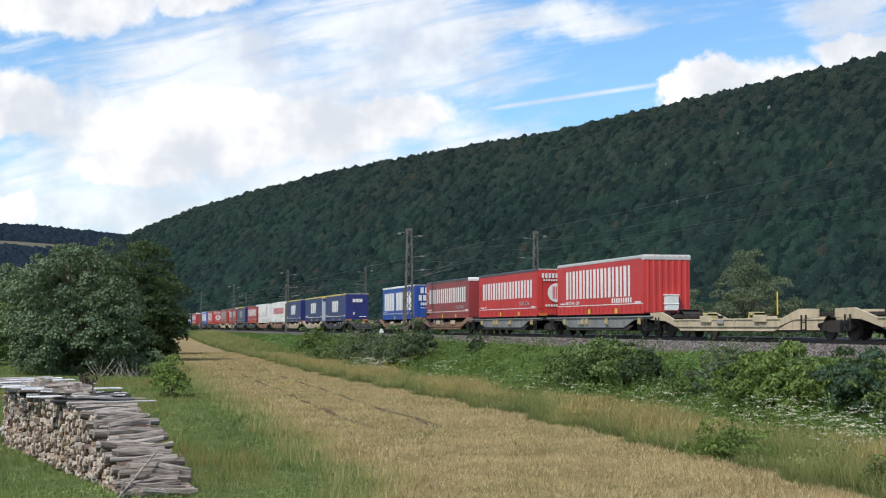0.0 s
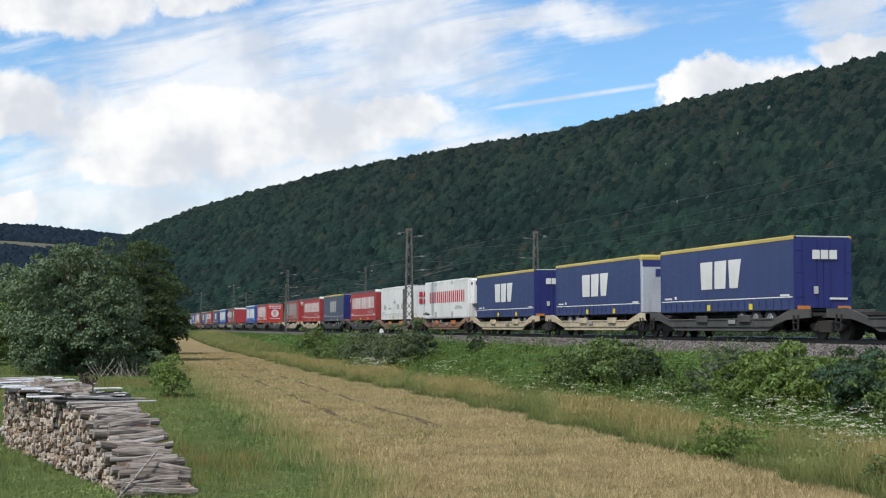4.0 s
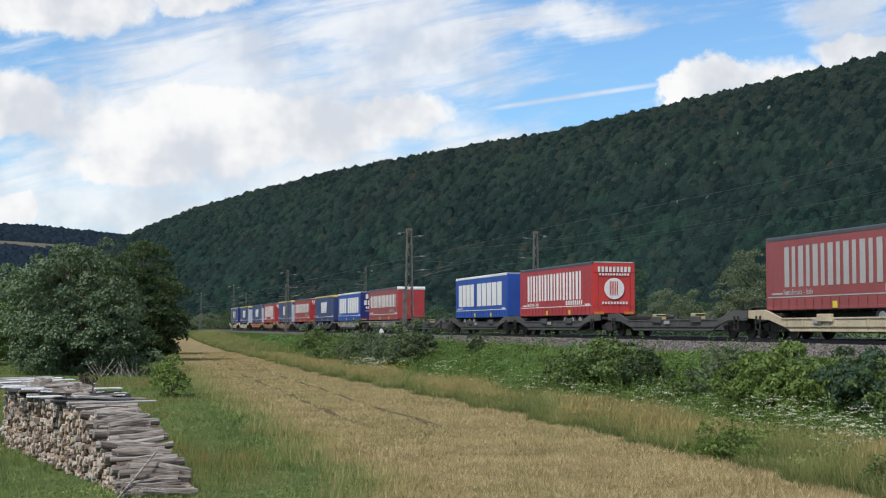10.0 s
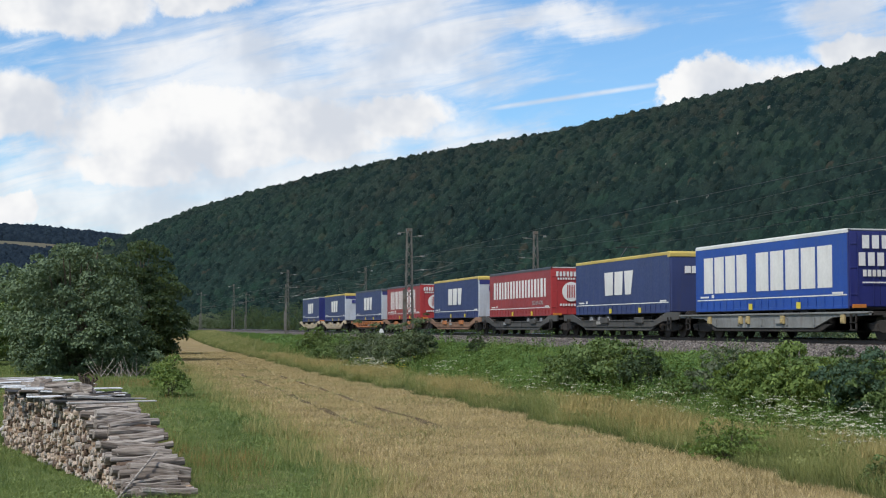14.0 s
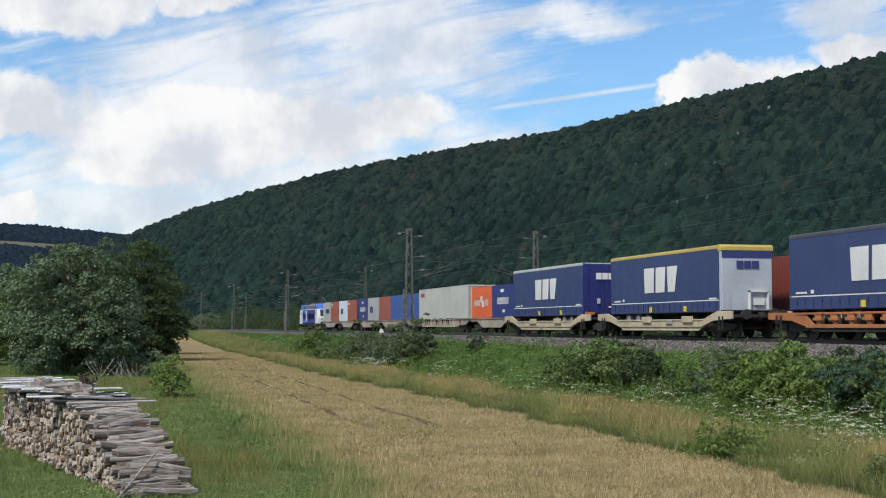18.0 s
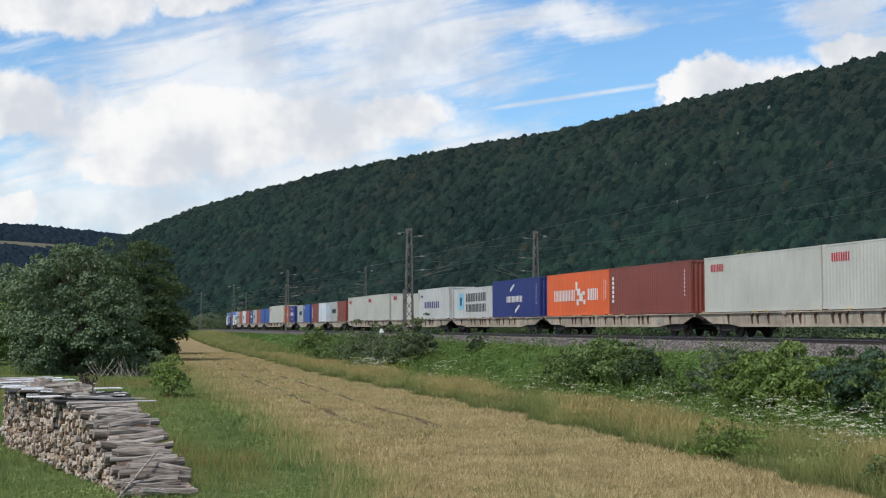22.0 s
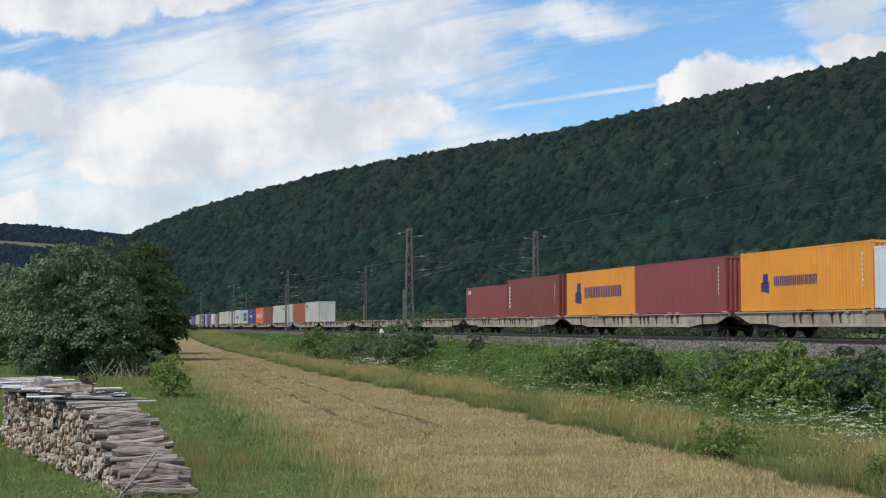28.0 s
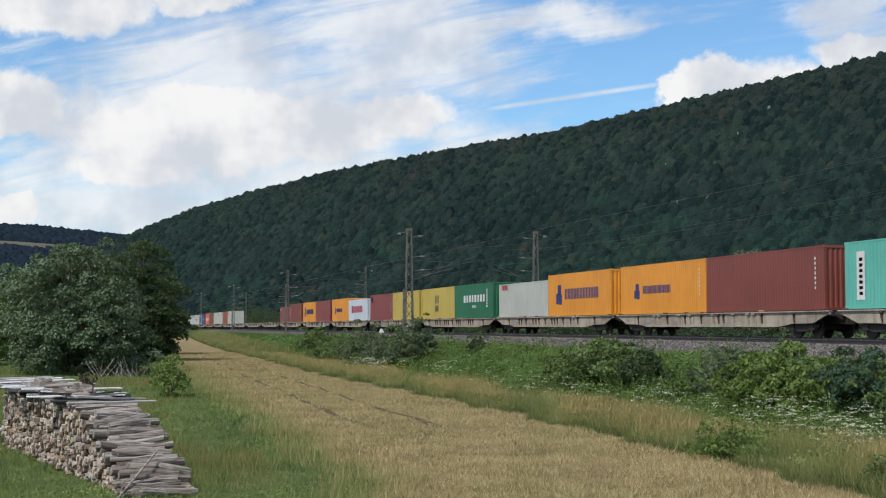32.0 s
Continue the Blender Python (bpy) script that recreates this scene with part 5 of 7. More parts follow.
def box_meshes(length, h):
    hl, hw = length / 2, CW / 2
    out = {}
    fr = Shape()
    for sy in (-1, 1):
        for sx in (-1, 1):
            x0, y0 = sx * hw, sy * hl
            fr.box(min(x0, x0 - sx * 0.13), max(x0, x0 - sx * 0.13), min(y0, y0 - sy * 0.14), max(y0, y0 - sy * 0.14), CB + 0.12, CB + h - 0.12)
            for zz in (CB, CB + h - 0.12):
                fr.box(min(x0 + sx * 0.01, x0 - sx * 0.17), max(x0 + sx * 0.01, x0 - sx * 0.17), min(y0 + sy * 0.01, y0 - sy * 0.19), max(y0 + sy * 0.01, y0 - sy * 0.19), zz, zz + 0.12)
        fr.box(-hw + 0.13, hw - 0.13, min(sy * hl, sy * (hl - 0.1)), max(sy * hl, sy * (hl - 0.1)), CB + h - 0.13, CB + h - 0.01)
        fr.box(-hw + 0.13, hw - 0.13, min(sy * hl, sy * (hl - 0.1)), max(sy * hl, sy * (hl - 0.1)), CB + 0.01, CB + 0.16)
    for sx in (-1, 1):
        x0, x1 = sorted((sx * hw, sx * (hw - 0.07)))
        fr.box(x0, x1, -hl + 0.14, hl - 0.14, CB + h - 0.09, CB + h - 0.01)
        fr.box(x0, x1, -hl + 0.14, hl - 0.14, CB + 0.02, CB + 0.16)
    out["frame"] = fr.mesh("corner_frame", 0.006)
    side = Shape()
    z = zigzag(-hl + 0.14, hl - 0.14, 0.278, 0.0065)
    vs = [(-hw + 0.008 + d, y, zz) for y, d in z for zz in (CB + 0.16, CB + h - 0.09)]
    side.add(vs, [(2 * i, 2 * i + 2, 2 * i + 3, 2 * i + 1) for i in range(len(z) - 1)])
    side.box(-hw + 0.05, -hw + 0.06, -hl + 0.14, hl - 0.14, CB + 0.16, CB + h - 0.09)
    out["side"] = side.mesh("side_wall")
    end = Shape()
    z = zigzag(-hw + 0.13, hw - 0.13, 0.25, 0.045)
    end.add([(x, -hl + 0.02 + d, zz) for x, d in z for zz in (CB + 0.16, CB + h - 0.13)],
            [(2 * i, 2 * i + 2, 2 * i + 3, 2 * i + 1) for i in range(len(z) - 1)])
    end.box(-hw + 0.13, hw - 0.13, -hl + 0.075, -hl + 0.085, CB + 0.16, CB + h - 0.13)
    out["end"] = end.mesh("end_wall")
    out["roof"] = Shape().box(-hw + 0.06, hw - 0.06, -hl + 0.1, hl - 0.1, CB + h - 0.05, CB + h - 0.02).mesh("roof")
    out["floor"] = Shape().box(-hw + 0.07, hw - 0.07, -hl + 0.1, hl - 0.1, CB + 0.05, CB + 0.14).mesh("floor")
    dr = Shape().box(0.01, hw - 0.14, hl - 0.06, hl - 0.015, CB + 0.17, CB + h - 0.14)
    out["door"] = dr.mesh("door", 0.006)
    out["rod"] = Shape().rod((0, hl + 0.005, CB + 0.1), (0, hl + 0.005, CB + h - 0.08), 0.018, 6).mesh("lock_rod")
    return out


_boxes = {}


def container(s, length, high, colour, marks=(), label="", end_col=None):
    """marks: (material, kind, u0, u1, v0, v1, count) on the side that shows."""
    h = 2.896 if high else 2.591
    key = (length, high)
    if key not in _boxes:
        _boxes[key] = box_meshes(length, h)
    b = _boxes[key]
    t = thing("container", label, "container", "containers on the train")
    m = M[colour]
    part("corner_frame", b["frame"], m, t)
    s1 = part("side_wall", b["side"], m, t)
    part("side_wall", b["side"], m, t, at=pose(0, 0, 0, 0, 0, 180))
    part("end_wall", b["end"], M[end_col] if end_col else m, t)
    part("roof", b["roof"], m, t)
    part("floor", b["floor"], M["underframe"], t)
    for a in (1, -1):
        d = part("door", b["door"], m, t, at=Matrix.Diagonal((a, 1, 1, 1)))
        for xx in (0.3, 0.75):
            part("lock_rod", b["rod"], M["rim"], d, at=pose(xx, 0, 0))
    hl = length / 2
    for mk in marks:
        bars = mk[2]
        if max(q[1] - q[0] for q in bars) < 0.14:      # a column of tiny code characters
            tagged(part("code_mark", side_bars(bars, hl, CW / 2 - 0.006, CB), M[mk[1]], s1, "small pale code marks"), kind="stuff")
            continue
        for q in bars:
            part("letter_bar" if mk[0] != "emblem" else "emblem", side_bars([q], hl, CW / 2 - 0.006, CB), M[mk[1]], s1)
    MOVERS.append((t, TRACK_B, s - length / 2, "B"))
    return t


def letters(u0, u1, v0, v1, count, fill=0.66, split=True):
    return stems(u0, u1, v0, v1, count, fill, split)


LONG, SHORT = 12.192, 6.058
red4 = [("mark", "lettering_red", letters(0.75, 2.3, 2.12, 2.50, 4, 0.55))]
codes = ("mark", "lettering_white", [(11.35, 11.45, 0.95 + 0.22 * k, 1.08 + 0.22 * k) for k in range(7)])
swoop = ("emblem", "lettering_white", [(4.9 + 0.22 * k, 5.15 + 0.22 * k, 1.98 + 0.10 * k, 2.22 + 0.075 * k) for k in range(5)] + [(6.2 + 0.22 * k, 6.45 + 0.22 * k, 0.36 + 0.10 * k, 0.6 + 0.08 * k) for k in range(5)])
MARKS = {
    "red4": red4, "code": [codes],
    "five": [("mark", "lettering_blue", letters(2.6, 8.6, 1.05, 1.65, 4, 0.42)), ("mark", "lettering_blue", [(0.4, 0.5, 1.9, 2.5), (1.1, 2.0, 2.1, 2.32)])],
    "star": [("emblem", "sky_blue", [(1.6, 3.3, 0.75, 2.15)]), ("emblem", "lettering_white", [(2.2, 2.7, 1.1, 1.8)]),
             ("mark", "lettering_black", letters(4.1, 10.4, 1.42, 2.12, 6, 0.6) + letters(4.1, 10.4, 0.55, 1.2, 7, 0.52))],
    "swoop": [swoop, ("mark", "lettering_white", letters(3.9, 8.1, 1.15, 1.62, 6, 0.7)), codes],
    "ten": [("mark", "lettering_white", letters(1.5, 5.9, 1.0, 1.75, 7, 0.4) + letters(8.3, 10.3, 1.0, 1.75, 3, 0.45)),
              ("emblem", "lettering_white", [(6.0, 6.35, 1.7, 2.25), (6.3, 6.9, 1.35, 1.8), (6.7, 7.4, 0.95, 1.5), (7.3, 7.75, 1.35, 1.6), (6.2, 6.6, 0.7, 1.1), (7.5, 7.9, 0.75, 1.05)]),
              ("mark", "lettering_white", [(11.3, 11.36, 0.9, 2.3), (11.6, 11.68, 1.0, 2.2)])],
    "upright": [("mark", "lettering_white", [(0.45, 0.75, 0.75 + 0.28 * k, 0.95 + 0.28 * k) for k in range(6)]), codes],
    "kite": [("emblem", "lettering_blue", [(1.7, 2.25, 0.85, 1.55), (2.05, 2.75, 1.45, 2.15), (2.3, 2.9, 0.8, 1.5)]),
             ("mark", "lettering_blue", letters(3.5, 10.1, 1.15, 1.85, 11, 0.62))],
    "kite_small": [("emblem", "lettering_blue", [(2.2, 2.6, 0.95, 1.4), (2.4, 2.9, 1.35, 1.8), (2.6, 3.0, 0.9, 1.4)]),
                   ("mark", "lettering_blue", letters(3.5, 7.6, 1.2, 1.65, 11, 0.58)), codes],
    "eight": [("emblem", "lettering_red", [(2.1, 3.0, 0.95, 1.85)]), ("emblem", "lettering_white", [(2.2, 2.35, 1.05, 1.75), (2.7, 2.85, 1.05, 1.75)]),
             ("mark", "lettering_red", letters(3.2, 9.2, 1.0, 1.8, 8, 0.5))],
    "corner": [("emblem", "lettering_black", [(0.45, 1.6, 2.0, 2.62)]), ("emblem", "lettering_white", [(0.55, 0.72, 2.08, 2.5), (0.8, 1.5, 2.08, 2.2)]), ("emblem", "tag_yellow", [(0.95, 1.5, 2.3, 2.5)]), codes],
    "tower": [("mark", "lettering_black", letters(5.0, 6.5, 1.45, 2.2, 3, 0.6, False) + letters(5.1, 6.4, 0.7, 1.25, 2, 0.6))],
    "four": [("mark", "lettering_white", letters(3.0, 10.0, 1.35, 1.95, 4, 0.32) + letters(5.9, 7.2, 0.88, 1.08, 5, 0.7, False)),
             ("mark", "lettering_white", [(10.3, 10.6, 0.9 + 0.22 * k, 1.08 + 0.22 * k) for k in range(7)])],
    "slab": [("mark", "lettering_white", [(0.95, 1.6, 0.4, 2.45)]), ("mark", "box_teal", [(1.15, 1.42, 0.6 + 0.24 * k, 0.74 + 0.24 * k) for k in range(7)])],
    "small_a": [("mark", "lettering_white", letters(0.6, 1.6, 2.0, 2.3, 3, 0.7))],
    "small_star": [("emblem", "sky_blue", [(1.0, 2.0, 1.0, 1.7)]), ("mark", "lettering_black", letters(2.2, 5.0, 1.1, 1.65, 6, 0.6))],
    "small_swoop": [("emblem", "lettering_white", [(2.4, 3.3, 2.0, 2.25), (2.9, 3.6, 0.4, 0.62)]), ("mark", "lettering_white", letters(1.5, 4.6, 1.05, 1.6, 6, 0.7))],
    "small_ten": [("mark", "lettering_white", letters(0.8, 2.6, 1.0, 1.5, 5, 0.5) + letters(4.0, 5.0, 1.0, 1.5, 3, 0.5)), ("emblem", "lettering_white", [(2.7, 3.3, 1.3, 1.8), (3.1, 3.8, 0.9, 1.4)])],
    "small_up": [("mark", "lettering_white", [(0.4, 0.62, 0.6 + 0.26 * k, 0.8 + 0.26 * k) for k in range(6)])],
    "wide": [("mark", "lettering_blue", [(1.2, 2.9, 0.9, 1.6)])],
    "dark_code": [("mark", "lettering_black", [(1.1, 1.2, 0.75 + 0.2 * k, 0.87 + 0.2 * k) for k in range(8)])],
    None: [],
}
LABELS = {"cream_white": "off-white corrugated steel container on a wagon", "steel_white": "light grey steel container, rust-stained", "box_brown": "brown-red corrugated steel container on a wagon",
          "box_plum": "plum-red corrugated steel container on a wagon", "box_rust": "rust-red corrugated steel container on a wagon", "box_blue": "dark blue corrugated steel container on a wagon",
          "box_mid_blue": "mid-blue corrugated steel container on a wagon", "box_grey": "grey corrugated steel container on a wagon", "box_orange": "orange corrugated steel container on a wagon",
          "box_red_orange": "red-orange corrugated steel container on a wagon", "box_yellow": "mustard-yellow corrugated steel container on a wagon", "box_green": "dark green corrugated steel container on a wagon",
          "box_teal": "turquoise corrugated steel container on a wagon", "box_pale": "pale blue-white corrugated steel container on a wagon"}
PITCH = 26.285
first = -467.6
PAIRS = [("cream_white", 1, "red4", "cream_white", 1, "red4"), ("cream_white", 0, "red4", "steel_white", 1, "five"), ("steel_white", 0, "star", "box_blue", 1, "swoop"),
         ("box_red_orange", 1, "ten", "box_brown", 1, "upright"), ("cream_white", 1, "red4", "cream_white", 1, "red4"), ("box_rust", 1, "code", "cream_white", 1, "red4"),
         None, None, None,
         ("box_plum", 0, "small_a", "box_brown", 1, "upright"), ("box_orange", 1, "kite", "box_plum", 1, "code"), ("box_orange", 1, "kite_small", "box_pale", 0, "eight"),
         ("box_plum", 1, "corner", "box_yellow", 1, "dark_code"), ("box_yellow", 1, "tower", "box_green", 1, "four"), ("cream_white", 0, "red4", "box_orange", 1, "kite"),
         ("box_orange", 1, "kite_small", "box_brown", 1, "code"), ("box_teal", 1, "slab", "box_brown", 1, None)]

# long container wagon: fish-bellied sides, brackets along the top
BL = 12.75
belly = [(-BL, 1.22), (BL, 1.22), (BL, 1.05), (BL - 0.3, 1.02), (BL - 1.5, 0.66), (BL - 3.4, 0.64), (BL - 4.6, 0.52),
         (-BL + 4.6, 0.52), (-BL + 3.4, 0.64), (-BL + 1.5, 0.66), (-BL + 0.3, 1.02), (-BL, 1.05)]
belly_me = Shape().prism(belly, -0.04, 0.04, "x").box(-0.13, 0.10, -BL, BL, 1.165, 1.225).box(-0.10, 0.10, -BL + 4.6, BL - 4.6, 0.50, 0.55).mesh("side_beam", 0.008)
stiff_me = Shape().prism([(-0.07, 0.66), (-0.02, 0.66), (-0.02, 1.17), (-0.16, 1.17)], -0.045, 0.045, "y").box(-0.19, -0.04, -0.11, 0.11, 1.09, 1.17).mesh("bracket")
spigot_me = Shape().box(-0.12, 0.06, -0.17, 0.17, 1.225, 1.30).mesh("spigot", 0.02)
deck_me = Shape()
for k in range(13):
    deck_me.box(-1.2, 1.2, -BL + 0.3 + 2.05 * k, -BL + 0.5 + 2.05 * k, 0.98, 1.18)
deck_me.box(-0.25, 0.25, -BL + 0.2, BL - 0.2, 0.62, 1.0)
deck_me = deck_me.mesh("centre_frame")


def long_wagon(s, colour="wagon_tan", label=""):
    w = thing("container_wagon", label, "railway wagon", "wagons of the container train")
    rr = random.Random(int(s))
    for a in (0, 180):
        sb = part("side_beam", belly_me, M[colour], w, at=pose(0, 0, 0, 0, 0, a) @ pose(-1.22, 0, 0))
        for y in (-9.6, -6.4, -5.6, -5.0, -3.4, -2.2, -1.6, -1.0, 0.5, 1.9, 2.6, 3.3, 5.0, 6.1, 6.7, 9.3):
            part("bracket", stiff_me, M[colour] if rr.random() < 0.25 else M["bracket_rust"], sb, at=pose(0, y, 0))
        for y in (-12.2, -6.3, -5.2, -2.3, -0.3, 0.4, 2.5, 5.3, 6.4, 12.2):
            part("spigot", spigot_me, M["bracket_tan"] if rr.random() < 0.5 else M["bracket_rust"], sb, at=pose(0, y, 0))
        part("data_panel", bar_mesh("wplate", lambda: Shape().box(-0.06, -0.045, -0.3, 0.3, 0.72, 0.92)), M["panel_grey"], sb, at=pose(0, rr.choice((-8.0, 7.9)), 0))
    part("centre_frame", deck_me, M["underframe"], w)
    for y in (-9.95, 9.95):
        bogie(w, y)
    ends(w, BL - 0.12)
    MOVERS.append((w, TRACK_B, s, "B"))


for k, pr in enumerate(PAIRS):
    far = first - PITCH * k
    long_wagon(far - LONG - 0.07, "wagon_tan", "rust-streaked tan container wagon" + (", empty" if pr is None else ""))
    if pr:
        c1, h1, m1, c2, h2, m2 = pr
        container(far, LONG, h1, c1, MARKS[m1], LABELS[c1])
        container(far - LONG - 0.14, LONG, h2, c2, MARKS[m2], LABELS[c2])

# jointed wagons with short containers behind the locomotive
JL = 12.5
arch = [(-6.25, 1.22), (6.25, 1.22), (6.25, 0.95), (4.3, 0.95), (2.6, 0.45), (-2.6, 0.45), (-4.3, 0.95), (-6.25, 0.95)]
arch_me = Shape().prism(arch, -0.04, 0.04, "x").box(-0.12, 0.1, -6.25, 6.25, 1.16, 1.225).mesh("side_beam", 0.008)
jdeck_me = Shape().box(-1.2, 1.2, -6.2, 6.2, 1.0, 1.15).mesh("deck")


def jointed_wagon(far, gap):
    w = thing("container_wagon", "rust-brown jointed container wagon with arched sides", "railway wagon", "wagons of the container train")
    half = (2 * JL + gap) / 2
    for y in (half - JL / 2, -half + JL / 2):
        for a in (0, 180):
            part("side_beam", arch_me, M["wagon_tan"], w, at=pose(0, y, 0, 0, 0, a) @ pose(-1.22, 0, 0))
        part("deck", jdeck_me, M["underframe"], w, at=pose(0, y, 0))
    for y in (half - 1.8, 0.0, -half + 1.8):
        bogie(w, y)
    part("joint", Shape().box(-0.5, 0.5, -gap / 2 - 0.6, gap / 2 + 0.6, 0.75, 1.0).mesh("joint"), M["underframe"], w)
    ends(w, half - 0.1)
    MOVERS.append((w, TRACK_B, far - half, "B"))


for far, gap, loads in ((-330.0, 0.3, (("box_grey", "small_star"), ("box_rust", "small_a"), ("box_pale", "wide"), ("box_rust", "small_a"))),
                        (-356.0, 0.3, (("box_blue", "small_swoop"), ("box_grey", "wide"), ("box_rust", None), ("box_mid_blue", None))),
                        (-408.0, 2.9, (("box_red_orange", "small_ten"), ("box_blue", "small_swoop"), ("box_grey", "small_star"), ("box_mid_blue", "small_a"))),
                        (-438.1, 2.9, (("box_brown", "small_up"), ("box_pale", None), ("box_grey", "small_star"), ("box_brown", "small_up")))):
    jointed_wagon(far + 0.2, gap)
    for i, (c, mk) in enumerate(loads):
        container(far - i * 6.15 - (gap + 0.1 if i > 1 else 0), SHORT, 0, c, MARKS[mk], LABELS[c])
long_wagon(-394.7, "wagon_tan", "rust-streaked tan container wagon")
container(-382.2, SHORT, 0, "box_mid_blue", [], LABELS["box_mid_blue"])
container(-388.35, LONG, 1, "cream_white", MARKS["red4"], LABELS["cream_white"])
container(-400.65, SHORT, 1, "cream_white", [], LABELS["cream_white"])

# ---------- locomotive ----------
def locomotive(s):
    t = thing("locomotive", "blue and white electric locomotive with grey roof", "locomotive")
    hl, hw, sill, eave, top = 8.8, 1.49, 1.08, 3.06, 3.74
    y0, y1, yc = -hl + 2.75, hl - 2.75, 2.0
    part("body", Shape().box(-hw, hw, y0, yc, sill, eave).mesh("body", 0.02), M["loco_navy"], t, "dark violet-blue body side")
    part("body", Shape().box(-hw, hw, yc, y1, sill, eave).mesh("body", 0.02), M["loco_blue"], t, "mid-blue body side")
    roof = part("roof", Shape().prism([(-hw, eave), (hw, eave), (hw - 0.42, top - 0.06), (hw - 0.6, top), (-hw + 0.6, top), (-hw + 0.42, top - 0.06)], y0, y1, "y").mesh("roof", 0.02), M["loco_roof"], t, "grey sloped roof")
    for k, (a, b) in enumerate(((-5.4, -4.0), (-2.6, -0.2), (1.0, 3.0), (4.0, 5.4))):
        part("roof_grille", Shape().prism([(-hw + 0.06, eave + 0.12), (-hw + 0.32, top - 0.18), (-hw + 0.28, top - 0.16), (-hw + 0.02, eave + 0.14)], a, b, "y"), M["lettering_black"], roof)
    for sx in (-hw - 0.006, hw - 0.006):
        part("gutter", Shape().box(sx, sx + 0.012, y0, y1, eave - 0.06, eave), M["white"], roof, "white edge line")
    for sg, a in ((-1, 0), (1, 180)):
        m = pose(0, 0, 0, 0, 0, a)
        c = part("cab", Shape().prism([(-hl, sill - 0.1), (-hl - 0.02, 1.75), (-hl + 0.38, eave), (y0, eave), (y0, sill - 0.1)], -hw, hw, "x").mesh("cab", 0.05), M["white"], t, "white cab end", m)
        part("cab_roof", Shape().prism([(-hl + 0.38, eave + 0.004), (-hl + 0.70, 3.40), (-hl + 1.15, 3.66), (-hl + 1.7, top + 0.04), (y0 + 0.15, top + 0.05), (y0, eave + 0.004)], -hw + 0.02, hw - 0.02, "x").mesh("cab_roof", 0.14), M["loco_blue"], c, "bright blue rounded cab roof")
        part("windscreen", Shape().prism([(-hl + 0.04, 2.02), (-hl + 0.08, 2.02), (-hl + 0.38, 2.96), (-hl + 0.33, 2.96)], -1.15, 1.15, "x"), M["glass"], c)
        for sx in (-1, 1):
            dr = part("cab_door", Shape().box(sx * hw - 0.02, sx * hw + 0.02, -hl + 1.45, -hl + 2.05, sill + 0.12, eave - 0.10).mesh("cab_door", 0.015), M["cap_white"], c)
            part("side_window", Shape().box(sx * (hw + 0.012) - 0.014, sx * (hw + 0.012) + 0.014, -hl + 1.52, -hl + 1.92, 2.15, 2.86).mesh("side_window", 0.06), M["glass"], dr, "narrow dark window")
            for yy in (-hl + 1.36, -hl + 2.14):
                part("handrail", Shape().rod((sx * (hw + 0.05), yy, sill + 0.15), (sx * (hw + 0.05), yy, 2.55), 0.02, 5), M["cap_grey"], c)
            part("head_lamp", Shape().tube((sx * 0.95, 1.62), 0.13, -hl - 0.05, -hl + 0.2, "y", 12), M["rim"], c)
            part("buffer", buffer_me, M["underframe"], t, at=m @ pose(sx * 0.95, -hl + 0.1, 0, 0, 0, 180))
        part("plough", Shape().prism([(-hl, 0.25), (-hl + 0.25, 0.25), (-hl + 0.4, 1.0), (-hl + 0.05, 1.0)], -1.35, 1.35, "x"), M["underframe"], t, at=m)
        part("bogie_skirt", Shape().box(-1.35, 1.35, -hl + 1.2, -hl + 5.2, 0.7, 1.06).mesh("bogie_skirt", 0.03), M["underframe"], t, at=m)
        part("data_panel", plate_me, M["panel_grey"], t, "pale data panel", m @ pose(-1.40, -5.2, 0.74))
    for y in (-5.5, 5.5):
        bogie(t, y)
    part("underframe", Shape().box(-1.42, 1.42, -hl + 0.6, hl - 0.6, 0.80, 1.07).box(-1.3, 1.3, -2.6, 2.6, 0.35, 0.82).mesh("underframe", 0.04), M["underframe"], t)
    # plain blocks where the large lettering stands, dark on the mid-blue, pale on the dark
    for k, (a, b, lo, hi) in enumerate(((3.2, 3.95, 1.60, 2.72), (4.25, 5.0, 1.60, 2.42), (5.2, 5.9, 1.60, 2.42))):
        part("letter_block", side_bars([(a, b, lo, hi)], hl, hw - 0.012, 0), M["loco_navy"], t, "dark block in place of a letter")
    part("letter_block", Shape().prism([(hl - 6.1, 2.86), (hl - 6.6, 2.86), (hl - 7.8, 1.35), (hl - 7.3, 1.35)], -hw - 0.030, -hw - 0.016, "x").prism(
        [(hl - 7.2, 2.86), (hl - 7.7, 2.86), (hl - 6.5, 1.35), (hl - 6.0, 1.35)], -hw - 0.026, -hw - 0.012, "x"), M["lettering_white"], t, "white crossed bars")
    for k, (a, b) in enumerate(((7.95, 8.7), (8.95, 9.4), (9.55, 10.3), (10.5, 11.05), (11.25, 11.8), (12.3, 13.1), (13.4, 14.2))):
        part("letter_block", side_bars([(a, b, 1.30 if k == 0 else 1.60, 2.42)], hl, hw - 0.012, 0), M["lettering_white"], t, "white block in place of a letter")
    part("roof_gear", Shape().box(-0.5, 0.5, -4.2, 4.2, top - 0.02, top + 0.16).mesh("roof_gear", 0.05), M["loco_roof"], t)
    for k in range(6):
        part("roof_insulator", Shape().tube((0.35 if k % 2 else -0.35, -3.6 + 1.4 * k), 0.07, top + 0.14, top + 0.42, "z", 8), M["underframe"], t)
